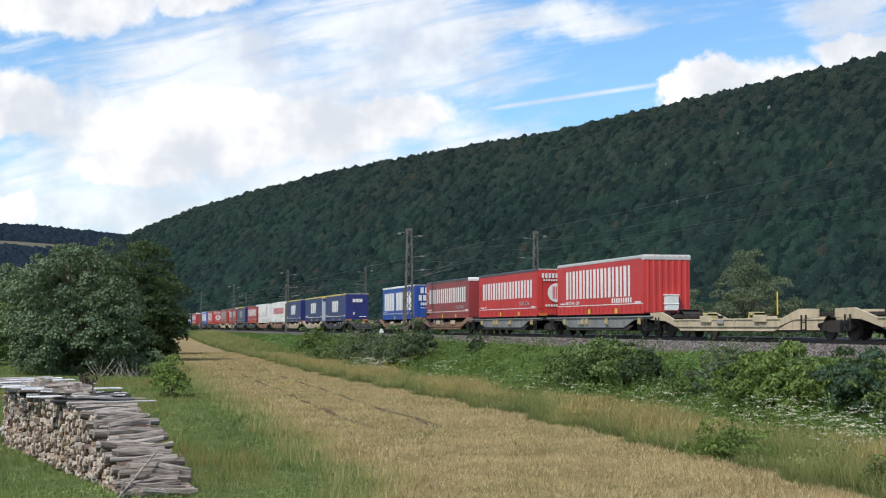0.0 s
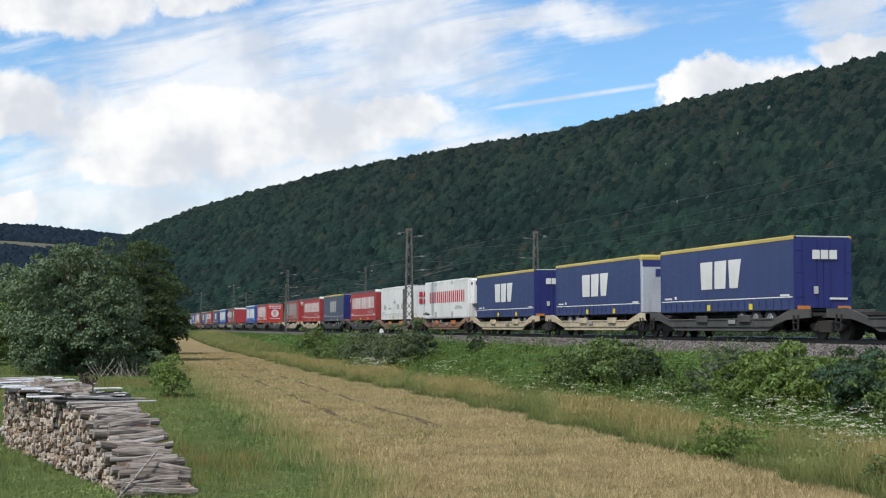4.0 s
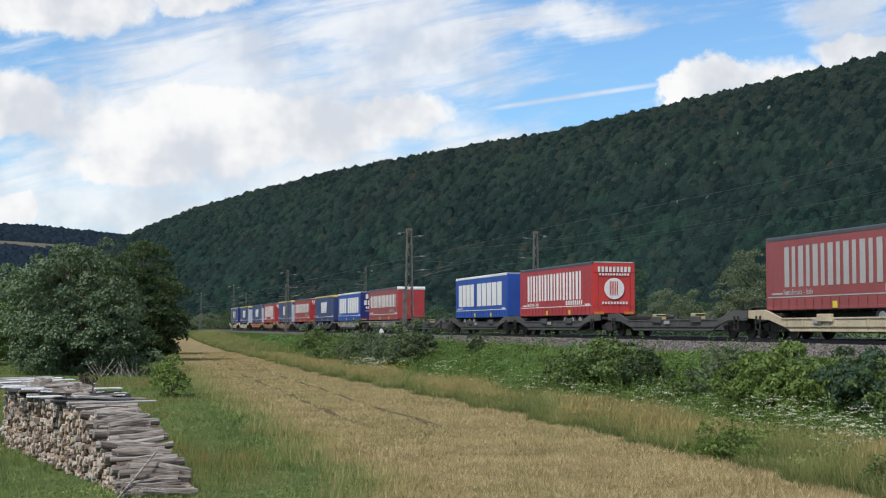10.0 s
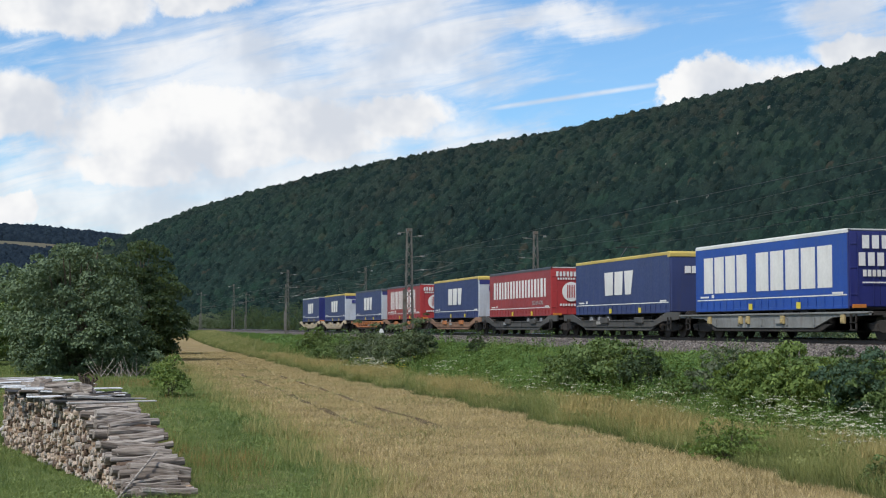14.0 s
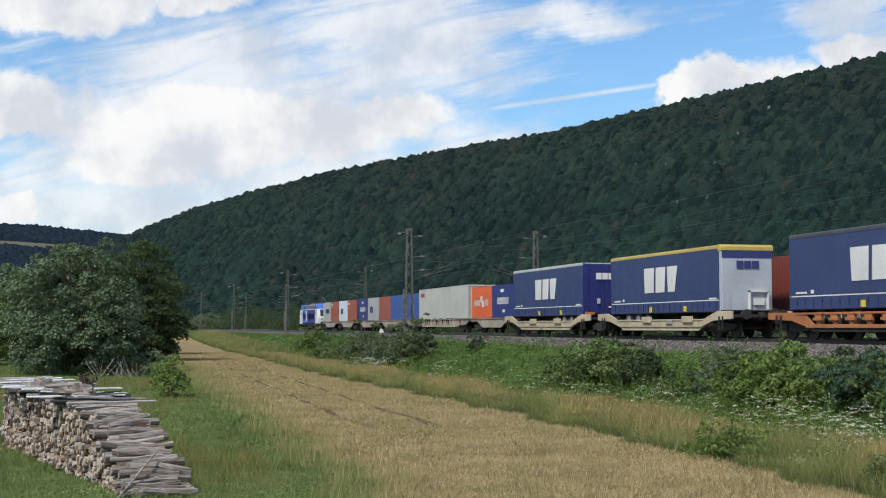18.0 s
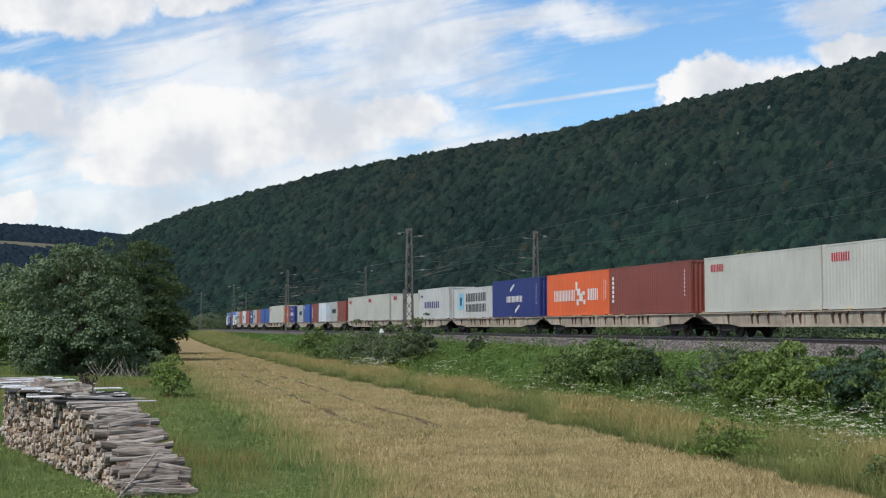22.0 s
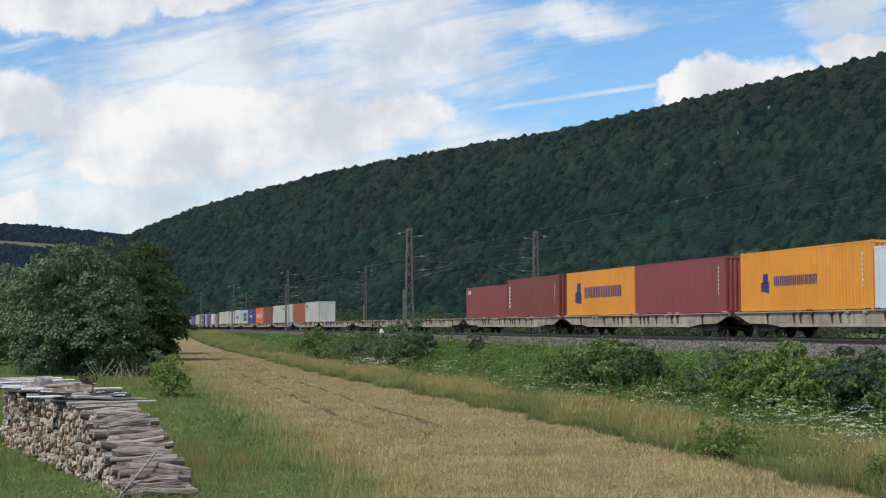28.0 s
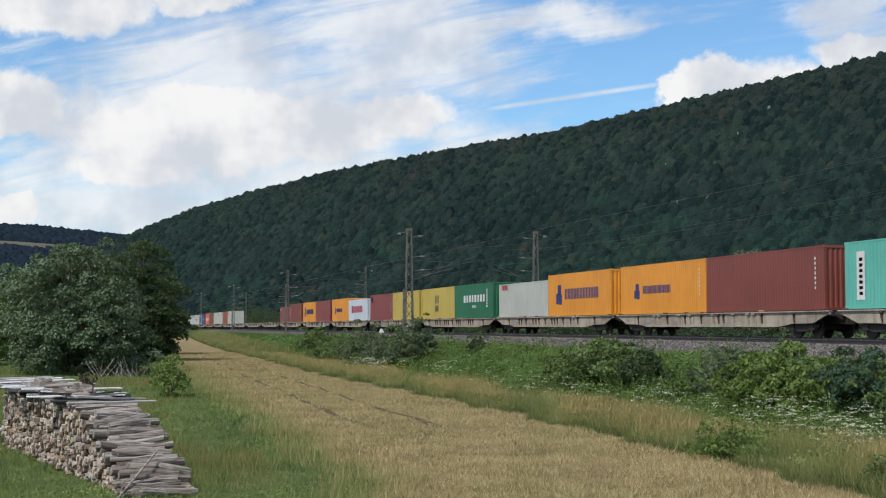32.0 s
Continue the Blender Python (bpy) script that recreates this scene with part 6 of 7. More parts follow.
    for sg in (-1, 1):
        yy = 5.0 * sg
        up = sg < 0
        z2 = 5.48 if up else top + 0.42
        kn = (0, yy - 1.2 * sg, top + 1.05) if up else (0, yy - 1.5 * sg, top + 0.36)
        pg = part("pantograph", Shape().rod((-0.45, yy, top + 0.15), kn, 0.035, 5).rod((0.45, yy, top + 0.15), kn, 0.035, 5).rod(kn, (0, yy + 0.2 * sg, z2), 0.03, 5).box(-0.55, 0.55, yy - 0.5, yy + 0.5, top + 0.04, top + 0.14),
                  M["loco_roof"], t, "raised pantograph" if up else "folded pantograph")
        part("contact_strip", Shape().rod((-0.8, yy + 0.2 * sg, z2 + 0.02), (0.8, yy + 0.2 * sg, z2 + 0.02), 0.03, 5), M["underframe"], pg)
    MOVERS.append((t, TRACK_B, s - hl, "B"))


paint("loco_blue", (0.060, 0.140, 0.52), dirt=(0.07, 0.13, 0.42))
paint("loco_navy", (0.035, 0.032, 0.22), dirt=(0.04, 0.035, 0.17))
paint("loco_roof", (0.15, 0.15, 0.155), 0.7, dirt=(0.09, 0.085, 0.08))
locomotive(-309.45)

# ---------- wooded hill ----------
def canopy(x0, x1, y0, y1, st, gs, mask, radii, relief, height, material, label, twigs=0, twig=1.2):
    """One sheet of overlapping crown domes, with loose twigs on it."""
    nx, ny_ = int((x1 - x0) / st), int((y1 - y0) / st)
    cx, cy = np.meshgrid(x0 + st * np.arange(nx), y0 + st * np.arange(ny_), indexing="ij")
    cx, cy = cx + R.uniform(-0.45, 0.45, cx.shape) * st, cy + R.uniform(-0.45, 0.45, cx.shape) * st
    rad = R.uniform(radii[0], radii[1], cx.shape)
    ch = height + R.normal(0, 0.26, cx.shape) * rad + 0.5 * rad + np.where(R.random(cx.shape) > 0.95, 0.45, 0.0) * rad
    x, y = np.meshgrid(np.arange(x0 + st, x1 - st, gs), np.arange(y0 + st, y1 - st, gs), indexing="ij")
    ok = mask(x, y)
    ix, iy = np.nonzero(ok)
    px, py = x[ix, iy] + R.uniform(-0.3, 0.3, len(ix)) * gs, y[ix, iy] + R.uniform(-0.3, 0.3, len(ix)) * gs
    bi, bj = ((px - x0) / st).astype(int), ((py - y0) / st).astype(int)
    hue = R.random(cx.shape)
    # gaps between crowns keep tone 0: their shade is in the colour
    z, tone = np.full(len(px), height * 0.45), np.zeros(len(px))
    for di in (-1, 0, 1, 2):
        for dj in (-1, 0, 1, 2):
            i, j = np.clip(bi + di, 0, nx - 1), np.clip(bj + dj, 0, ny_ - 1)
            q = ((px - cx[i, j]) ** 2 + (py - cy[i, j]) ** 2) / rad[i, j] ** 2
            dome = ch[i, j] + relief * rad[i, j] * (np.sqrt(np.clip(1.02 - q, 0, 1)) - 1) - np.where(q > 1.02, 9.0, 0.0)
            tone = np.where(dome > z, hue[i, j], tone)
            z = np.maximum(z, dome)
    z = land(px, py) + z + R.normal(0, 0.36, len(px)) * gs
    num = np.full(x.shape, -1)
    num[ix, iy] = np.arange(len(ix))
    quad = np.stack([num[:-1, :-1], num[1:, :-1], num[1:, 1:], num[:-1, 1:]], axis=2).reshape(-1, 4)
    quad = quad[(quad >= 0).all(axis=1)]
    inner = np.zeros(ok.shape, bool)
    inner[1:-1, 1:-1] = ok[1:-1, 1:-1] & ok[:-2, 1:-1] & ok[2:, 1:-1] & ok[1:-1, :-2] & ok[1:-1, 2:]
    z = np.where(inner[ix, iy], z, land(px, py) - 1.0)
    v = np.c_[px, py, z]
    me = raw_mesh("forest", v, quad, True)
    me.attributes.new("crown_tone", "FLOAT", "POINT").data.foreach_set("value", tone.astype(np.float32))
    solid("forest", me, M[material], label, "forest", "stuff")
    if twigs:
        k = R.integers(0, len(v), twigs)
        q = v[k] + R.normal(0, 0.6, (twigs, 3))
        lv, lf = leaves(q, np.tile((-0.35, -0.45, 0.8), (twigs, 1)), twig, 0.55)
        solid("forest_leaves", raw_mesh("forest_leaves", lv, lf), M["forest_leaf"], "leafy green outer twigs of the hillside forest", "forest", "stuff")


def on_hill(x, y):
    d, h, side = off_line(x, y, RIDGE)
    return np.where(side > 0, d < 345, d < 30) & (x < 0.66 * y + 40) & (x > -0.085 * y - 30)


def on_far_ridge(x, y):
    return (land(x, y) > 8) & ~((y > 3096) & (y < 3146) & (x < -48)) & (x < 0.09 * y) & (x > -0.11 * y) & ~on_hill(x, y)


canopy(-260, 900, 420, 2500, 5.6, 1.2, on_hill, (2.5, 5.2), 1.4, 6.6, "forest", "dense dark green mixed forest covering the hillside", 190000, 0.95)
canopy(-420, 420, 2350, 3470, 9.0, 3.0, on_far_ridge, (4.5, 7.5), 0.8, 7.0, "forest_far_haze", "distant wooded ridge, haze put into its blue tint")
hx, hy = np.meshgrid(np.linspace(-420, -52, 12), np.linspace(3101, 3142, 7), indexing="ij")
a0 = (np.arange(11)[:, None] * 7 + np.arange(6)[None]).ravel()
solid("hill_field", raw_mesh("hill_field", np.c_[hx.ravel(), hy.ravel(), land(hx, hy).ravel() + 2.5], np.c_[a0, a0 + 7, a0 + 8, a0 + 1], True),
      M["far_field"], "pale mown field on the distant ridge", "field", "structure")


# ---------- trees and shrubs ----------
def tree(name, x, y, height, lobes, n, leaf, size, label, category="tree", trunk=0.22, limbs=6, group="", stems_=1):
    z = float(land(x, y))
    t = thing(name, label, category, group, pose(x, y, z - 0.05))
    rr = random.Random(int(x * 31 + y * 7))
    tr = Shape()
    lob = np.array(lobes, float)
    low = float((lob[:, 2] - lob[:, 5]).min())
    fork = max(0.25, min(height * 0.3, low + 0.6))
    if stems_ == 1:
        tr.rod((0, 0, -0.2), (0.06, 0.03, fork), trunk, 9, trunk * 0.75)
    part("trunk", tr.mesh("trunk") if tr.v else Shape().rod((0, 0, -0.2), (0, 0, 0.3), trunk, 6).mesh("trunk"), M["bark"], t)
    for k in range(limbs):
        l = lobes[k % len(lobes)]
        q = (l[0] * 0.8 + rr.uniform(-0.3, 0.3) * l[3], l[1] * 0.8 + rr.uniform(-0.3, 0.3) * l[4], l[2] + rr.uniform(-0.2, 0.4) * l[5])
        p = (0.06, 0.03, fork * rr.uniform(0.6, 1.0)) if stems_ == 1 else (rr.uniform(-0.3, 0.3), rr.uniform(-0.3, 0.3), 0.0)
        mid = tuple((p[i] + q[i]) / 2 + rr.uniform(-0.12, 0.12) * height * 0.3 for i in range(3))
        part("limb", Shape().rod(p, mid, trunk * 0.5, 6, trunk * 0.32).rod(mid, q, trunk * 0.32, 6, trunk * 0.08).mesh("limb"), M["bark"], t)
    pts, nr = lobe_points(lobes, n)
    keep = pts[:, 2] > 0.03
    v, f = leaves(pts[keep], nr[keep], size)
    part("crown" if category == "tree" else "foliage", raw_mesh("crown", v, f), M[leaf], t)
    return t


def clumps(w, d, h, low, count, size, seed, squash=0.75, ragged=0.22):
    """A crown of many small leafy clumps over an uneven dome, hollow between them."""
    rr = random.Random(seed)
    zc, out = low + (h - low) * 0.40, []
    for k in range(count):
        q = 1 - 2 * (k + 0.5) / count
        a = k * 2.39996 + rr.uniform(-0.3, 0.3)
        m = math.sqrt(max(0.0, 1 - q * q))
        dx, dy, dz = m * math.cos(a), m * math.sin(a), q
        r = 1 + ragged * noise.noise(Vector((dx * 1.6 + seed, dy * 1.6, dz * 1.6))) + rr.uniform(-0.16, 0.06)
        if rr.random() < 0.18:
            r *= rr.uniform(0.45, 0.8)
        c = size * rr.uniform(0.65, 1.35)
        z = zc + dz * r * ((h - zc) if dz > 0 else (zc - low)) - (c * 0.6 if dz > 0 else 0)
        out.append((dx * r * w / 2 * 0.93, dy * r * d / 2 * 0.93, z, c, c, c * squash))
    out.append((0, 0, zc, w * 0.34, d * 0.34, (h - low) * 0.33))
    return out


def low_ring(r, size, count):
    """Low leafage round the foot."""
    return [(r * math.cos(6.283 * k / count), r * math.sin(6.283 * k / count), size * 0.7, size, size, size * 0.9) for k in range(count)]


def rand_lobes(w, d, h, low, count, seed, fine=1.0):
    rr = random.Random(seed)
    out = [(0, 0, (low + h) / 2, w * 0.30, d * 0.30, (h - low) * 0.42)]
    for k in range(count):
        a = 2 * math.pi * (k + rr.random() * 0.6) / count
        zc = low + (h - low) * rr.uniform(0.22, 0.80)
        q = (zc - low) / (h - low)
        r = rr.uniform(0.27, 0.36) * math.sqrt(max(0.08, 1 - ((q - 0.36) / 0.62) ** 2))
        out.append((math.cos(a) * w * r, math.sin(a) * d * r, zc, w * rr.uniform(0.11, 0.22) * fine, d * rr.uniform(0.11, 0.22) * fine, (h - low) * rr.uniform(0.11, 0.22) * fine))
    out.append((rr.uniform(-0.1, 0.1) * w, 0, h - (h - low) * 0.16, w * 0.17, d * 0.17, (h - low) * 0.16))
    return out


# the apple tree behind the wood pile, and the darker trees beyond it
tree("apple_tree", -1.05, 94.0, 7.6, clumps(10.2, 9.6, 8.1, -0.3, 240, 0.75, 3, 0.9, 0.45), 50000, "leaf_tree", 0.19, "broad green apple tree with a low leafy crown", trunk=0.28, limbs=14)
tree("tree", 4.3, 128.0, 10.6, clumps(8.2, 8.0, 11.0, -0.4, 130, 1.05, 5) + low_ring(2.0, 1.4, 7), 30000, "leaf_dark", 0.24, "dark green tree behind the apple tree", trunk=0.3, limbs=9)
tree("tree", 6.2, 158.0, 8.6, clumps(6.6, 7.0, 9.0, -0.4, 80, 0.95, 6) + low_ring(1.2, 1.2, 6), 15000, "leaf_dark", 0.26, "dark green tree at the meadow's end", trunk=0.25)
tree("tree", -6.4, 131.0, 8.0, clumps(8.0, 7.0, 8.6, 0.2, 80, 1.0, 8), 12000, "leaf_tree", 0.28, "green tree at the meadow's edge")
tree("tree", -8.2, 118.0, 6.5, clumps(7.0, 7.0, 6.6, 0.2, 70, 0.9, 9), 10000, "leaf_bush", 0.25, "low green tree at the meadow's edge")
tree("tree", -2.0, 165.0, 12.5, clumps(14.0, 9.0, 12.0, 0.3, 110, 1.5, 10), 13000, "leaf_dark", 0.42, "dark tree standing in the valley")
tree("sapling", 3.45, 62.0, 1.9, clumps(1.9, 1.7, 2.0, 0.05, 30, 0.30, 12, 0.9, 0.6), 2300, "leaf_fresh", 0.10, "loose yellow-green sapling in the meadow", "sapling", 0.035, 9, stems_=2)

# dead brushwood at the apple tree's foot
rr = random.Random(77)
brush = thing("brushwood", "heap of bare grey-brown twigs under the apple tree", "brushwood", "", pose(1.9, 88.0, float(land(1.9, 88.0))))
for k in range(26):
    q = (rr.uniform(-1.4, 1.4), rr.uniform(-0.6, 0.6), 0.0)
    part("twig", Shape().rod(q, (q[0] + rr.uniform(-0.9, 0.9), q[1] + rr.uniform(-0.5, 0.5), rr.uniform(0.5, 1.5)), 0.03, 5, 0.010), M["wood_grey"], brush)

# behind the line
for i, (x, y, h, w, leaf, n, lab) in enumerate((
        (50.5, 116.0, 7.0, 6.0, "leaf_willow", 9000, "grey-green willow"), (57.5, 148.0, 10.4, 8.6, "leaf_teal", 13000, "round dark green alder"),
        (49.0, 137.0, 6.6, 4.6, "leaf_willow", 6000, "small grey-green willow"), (48.2, 123.5, 4.6, 4.4, "leaf_bush", 5000, "green shrub"),
        (57.0, 128.0, 6.8, 7.0, "leaf_teal", 9000, "dark green tree"), (62.8, 111.5, 5.6, 2.8, "leaf_willow", 3600, "small pale willow"),
        (51.0, 156.0, 7.3, 6.5, "leaf_teal", 7000, "dark green tree"), (46.0, 190.0, 6.0, 11.0, "leaf_teal", 8000, "wide dark shrub"),
        (43.5, 240.0, 6.4, 12.0, "leaf_dark", 7000, "wide dark shrub"), (66.0, 100.0, 6.0, 6.0, "leaf_dark", 6000, "dark green tree"),
        (72.0, 96.0, 5.6, 8.0, "leaf_teal", 7000, "green tree"), (48.0, 320.0, 9.0, 18.0, "leaf_dark", 7000, "dark group of trees"),
        (46.0, 420.0, 10.0, 22.0, "leaf_dark", 7000, "dark group of trees"), (42.0, 525.0, 8.5, 15.0, "leaf_willow", 6000, "domed grey-green willow"))):
    tree("tree", x, y, h, clumps(w, w, h, 0.0, 60, 0.115 * w, 40 + i), int(n * 1.3), leaf, 0.075 + 0.00065 * y, lab + " behind the railway", group="trees behind the railway")
# the tall willow: a loose dome of small clumps with one higher limb
willow_lobes = clumps(9.6, 8.0, 7.4, 0.2, 120, 0.85, 31, 0.8, 0.5) + [(-1.6, 0.0, 7.6, 1.3, 1.2, 0.9), (-0.4, 0.2, 8.2, 1.4, 1.3, 1.0), (0.7, 0.0, 7.9, 1.0, 1.0, 0.9),
                (-0.8, 0.0, 9.2, 1.0, 1.0, 0.8), (0.4, 0.0, 9.5, 0.7, 0.7, 0.6), (-2.6, 0.0, 6.8, 1.0, 1.0, 0.8), (2.6, 0.0, 6.9, 1.3, 1.2, 0.8)]
tree("tree", 57.0, 114.0, 10.2, willow_lobes, 34000, "leaf_willow", 0.165, "loose grey-green willow with one tall limb behind the railway", trunk=0.25, limbs=14, group="trees behind the railway")
tree("shrub", 21.6, 330.0, 3.4, rand_lobes(6.0, 6.0, 3.4, 0, 11, 11), 3000, "leaf_dark", 0.30, "dark green shrub at the field's end", "shrub", 0.06, 4, stems_=2)

# low scrub that closes the far side of the line
rr = random.Random(19)
for k in range(26):
    y = 46 + 15.0 * k + rr.uniform(-3, 3)
    x = 45.5 + rr.uniform(-1.2, 2.4)
    h, w = rr.uniform(3.0, 4.2), rr.uniform(9.0, 13.0)
    tree("shrub", x, y, h, [(u, 0.3 * u2, v, 1.3, 1.3, 0.95) for u, u2, v in [(rr.uniform(-1.2, 1.2), rr.uniform(-8, 8) * 3.3, rr.uniform(0.3, h - 0.9)) for _ in range(44)]],
         4200 if y < 200 else 2600, rr.choice(("scrub", "leaf_dark", "scrub")), 0.13 + 0.0007 * y,
         "dense green scrub along the far side of the railway", "shrub", 0.05, 4, "scrub behind the railway", 2)

# shrubs on the bank
for i, (x, y, h, w, leaf, n, sz) in enumerate((
        (20.7, 56.8, 1.8, 3.4, "leaf_bush", 5200, 0.14), (20.1, 53.4, 1.9, 3.4, "leaf_bush", 5200, 0.14), (20.6, 50.6, 1.6, 2.2, "leaf_dark", 2600, 0.13),
        (21.2, 44.0, 1.6, 2.3, "leaf_willow", 2600, 0.11), (20.9, 42.2, 1.6, 2.0, "leaf_dark", 2400, 0.11), (19.6, 45.0, 1.0, 1.6, "leaf_bush", 1500, 0.11),
        (20.3, 40.0, 1.7, 2.6, "leaf_fresh", 4600, 0.13), (20.0, 37.6, 1.9, 3.0, "leaf_fresh", 5600, 0.13), (21.3, 38.8, 1.7, 2.6, "leaf_bush", 3400, 0.12),
        (20.6, 34.7, 1.8, 2.5, "leaf_teal", 4000, 0.12), (21.4, 36.2, 1.7, 1.9, "leaf_dark", 2200, 0.11), (20.4, 32.2, 1.6, 2.0, "leaf_bush", 2400, 0.11),
        (14.4, 30.2, 0.9, 1.7, "leaf_fresh", 2300, 0.07), (14.9, 31.0, 0.7, 1.4, "leaf_bush", 1500, 0.07), (14.45, 23.0, 0.8, 1.4, "leaf_bush", 2400, 0.07),
        (18.3, 105.5, 2.3, 3.6, "leaf_bush", 4600, 0.15), (19.6, 99.5, 2.8, 4.2, "leaf_sage", 6200, 0.14), (19.7, 86.0, 3.0, 2.9, "leaf_sage", 5600, 0.13), (20.6, 87.2, 2.6, 2.2, "leaf_teal", 3000, 0.13),
        (18.9, 90.0, 2.2, 2.8, "leaf_sage", 3800, 0.13), (19.2, 94.5, 1.9, 2.6, "leaf_willow", 2000, 0.15), (22.9, 82.4, 1.1, 1.5, "leaf_dark", 1000, 0.12), (20.7, 130.6, 2.0, 3.4, "leaf_bush", 2000, 0.22),
        )):
    h = min(h, (2.45 if y < 70 else 3.4) - float(bank(x)))
    tree("shrub", x, y, h, clumps(w, w, h * 1.08, -0.1, 40, 0.125 * w, 80 + i, 0.7, 0.7), int(n * 1.1), leaf, sz, "leafy green shrub on the grassy railway bank", "shrub", 0.035, 6, "shrubs on the bank", 2)


# ---------- grasses ----------
def rut_x(y):
    """Where the left wheel of a tractor ran along the field."""
    return np.interp(y, [36, 45, 55, 66, 90, 130, 170], [7.9, 8.35, 8.6, 8.85, 9.5, 10.9, 12.4]) + 0.12 * np.sin(y * 0.21)


def cover(name, n, y0, y1, pw, inside, h, w, lean, leaf, per, label, far_grow=0.006, patchy=None, lift=0.0):
    y = y0 + (y1 - y0) * R.random(n) ** pw
    x0, x1 = inside(y)
    u = R.random(n)
    x = x0 + (x1 - x0) * u
    if name == "corn_stalks":           # wheel tracks left by the drill
        rut = np.minimum(np.abs(x - rut_x(y)), np.abs(x - rut_x(y) - 2.1)) < 0.17
        keep = ~(rut & (y > 40) & (np.sin(y * 0.45) + np.sin(y * 1.13 + 1) > -0.6))
        x, y, n = x[keep], y[keep], int(keep.sum())
    if patchy is not None:              # only in drifts
        d = np.sin(x * 0.9 + 1.3 * np.sin(y * 0.37)) + np.sin(y * 0.31 + 1.1 * np.sin(x * 0.61) + 2.0) + R.normal(0, 0.35, n)
        keep = d > patchy
        x, y, n = x[keep], y[keep], int(keep.sum())
    swell = 0.5 * np.sin(x * 1.7 + 1.2 * np.sin(y * 0.6)) + 0.5 * np.sin(y * 0.83 + 1.4 * np.sin(x * 0.9))
    grow = 1 + far_grow * (y - y0)
    p = np.c_[x, y, land(x, y) - 0.02 + lift * R.uniform(0.75, 1.15, n)]
    v, f = blades(p, h * (1 + (0.08 if name == "corn_stalks" else 0.3) * swell) * R.uniform(0.6, 1.2, n), w * grow, lean, per)
    return solid(name, raw_mesh(name, v, f), M[leaf], label, "grass", "stuff")


fieldL, fieldR = (lambda y: edge(y, EDGE_L)), (lambda y: edge(y, EDGE_R))
def corn(y):
    return fieldL(y) + 0.1, fieldR(y) - 0.1


# strips along the two ruts; their dark colour is painted shadow
ry = np.arange(41.0, 150.0, 0.8)
for k, dx in enumerate((0.0, 2.1)):
    half = 0.13 + 0.05 * np.sin(ry * 0.9 + k)
    cx = rut_x(ry) + dx
    rv = np.stack([np.c_[cx - half, ry, land(cx, ry) + 0.068], np.c_[cx, ry, land(cx, ry) + 0.058 + 0.006], np.c_[cx + half, ry, land(cx, ry) + 0.068]], axis=1).reshape(-1, 3)
    a0 = np.arange(len(ry) - 1) * 3
    solid("wheel_rut", raw_mesh("wheel_rut", rv, np.concatenate([np.c_[a0, a0 + 1, a0 + 4, a0 + 3], np.c_[a0 + 1, a0 + 2, a0 + 5, a0 + 4]])), M["rut_shade"],
          "wheel rut along the field, shadow put into its brown", "wheel rut", "structure")

cover("corn_stalks", 112000, 19, 170, 1.9, corn, 0.17, 0.019, 0.8, "wheat", 4, "short dry straw-coloured corn stalks", 0.02)
cover("corn_tufts", 30000, 19, 120, 1.7, corn, 0.135, 0.015, 1.1, "straw_pale", 4, "paler standing tufts of ripe corn", 0.016)
cover("corn_weeds", 24000, 19, 110, 1.5, corn, 0.17, 0.012, 0.7, "grass", 3, "sparse green weeds among the corn", 0.02, 0.2)
cover("meadow_grass", 90000, 19, 140, 2.0, lambda y: (-0.06 * y - 3.5, fieldL(y) + 0.15), 0.16, 0.010, 1.0, "grass", 4, "uneven green meadow grass", 0.02)
cover("tall_meadow_grass", 22000, 19, 110, 1.8, lambda y: (-0.06 * y - 3.5, fieldL(y) + 0.3), 0.34, 0.009, 0.45, "grass", 4, "taller tufts of meadow grass", 0.02, 0.3)
cover("dry_meadow_grass", 24000, 19, 120, 1.7, lambda y: (-0.06 * y - 3.5, fieldL(y) + 0.5), 0.26, 0.006, 0.5, "dry_grass", 2, "dry seed-bearing grass stalks", 0.02, 0.0)
cover("edge_grass", 5500, 19, 110, 1.7, lambda y: (fieldL(y) - 0.9, fieldL(y) + 0.9), 0.36, 0.010, 0.4, "dry_grass", 3, "tufts of dry grass where meadow meets corn", 0.02)
cover("sorrel", 22000, 19, 90, 1.6, lambda y: (-0.06 * y - 3.0, fieldL(y) + 0.6), 0.30, 0.010, 0.3, "sorrel", 3, "red-brown sorrel stalks in drifts", 0.02, 0.75)
# the margin: a dark green foot, tall green grass, golden seed heads in drifts
margin = (lambda y: (fieldR(y) + 0.0, fieldR(y) + 3.7))
cover("margin_foot", 30000, 19, 300, 2.2, lambda y: (fieldR(y) - 0.15, fieldR(y) + 1.3), 0.30, 0.014, 0.7, "margin_dark", 4, "dark green grass at the field's very edge", 0.02)
cover("margin_green", 42000, 19, 330, 2.3, margin, 0.58, 0.011, 0.55, "margin_grass", 4, "yellow-green grass along the field's margin", 0.02)
cover("field_margin_grass", 26000, 19, 300, 2.3, margin, 0.78, 0.007, 0.4, "dry_grass", 3, "tall dry grass along the field's margin", 0.02, -0.3)
cover("rust_grass", 20000, 19, 140, 1.6, lambda y: (fieldR(y) + 0.3, fieldR(y) + 3.0), 0.80, 0.007, 0.35, "rust_grass", 3, "golden seeding grass along the field's margin", 0.02, 0.45)
cover("seed_heads", 20000, 19, 140, 1.7, lambda y: (fieldR(y) + 0.3, fieldR(y) + 3.0), 0.17, 0.018, 0.5, "rust_grass", 3, "golden drooping seed heads over the margin grass", 0.014, 0.4, 0.58)
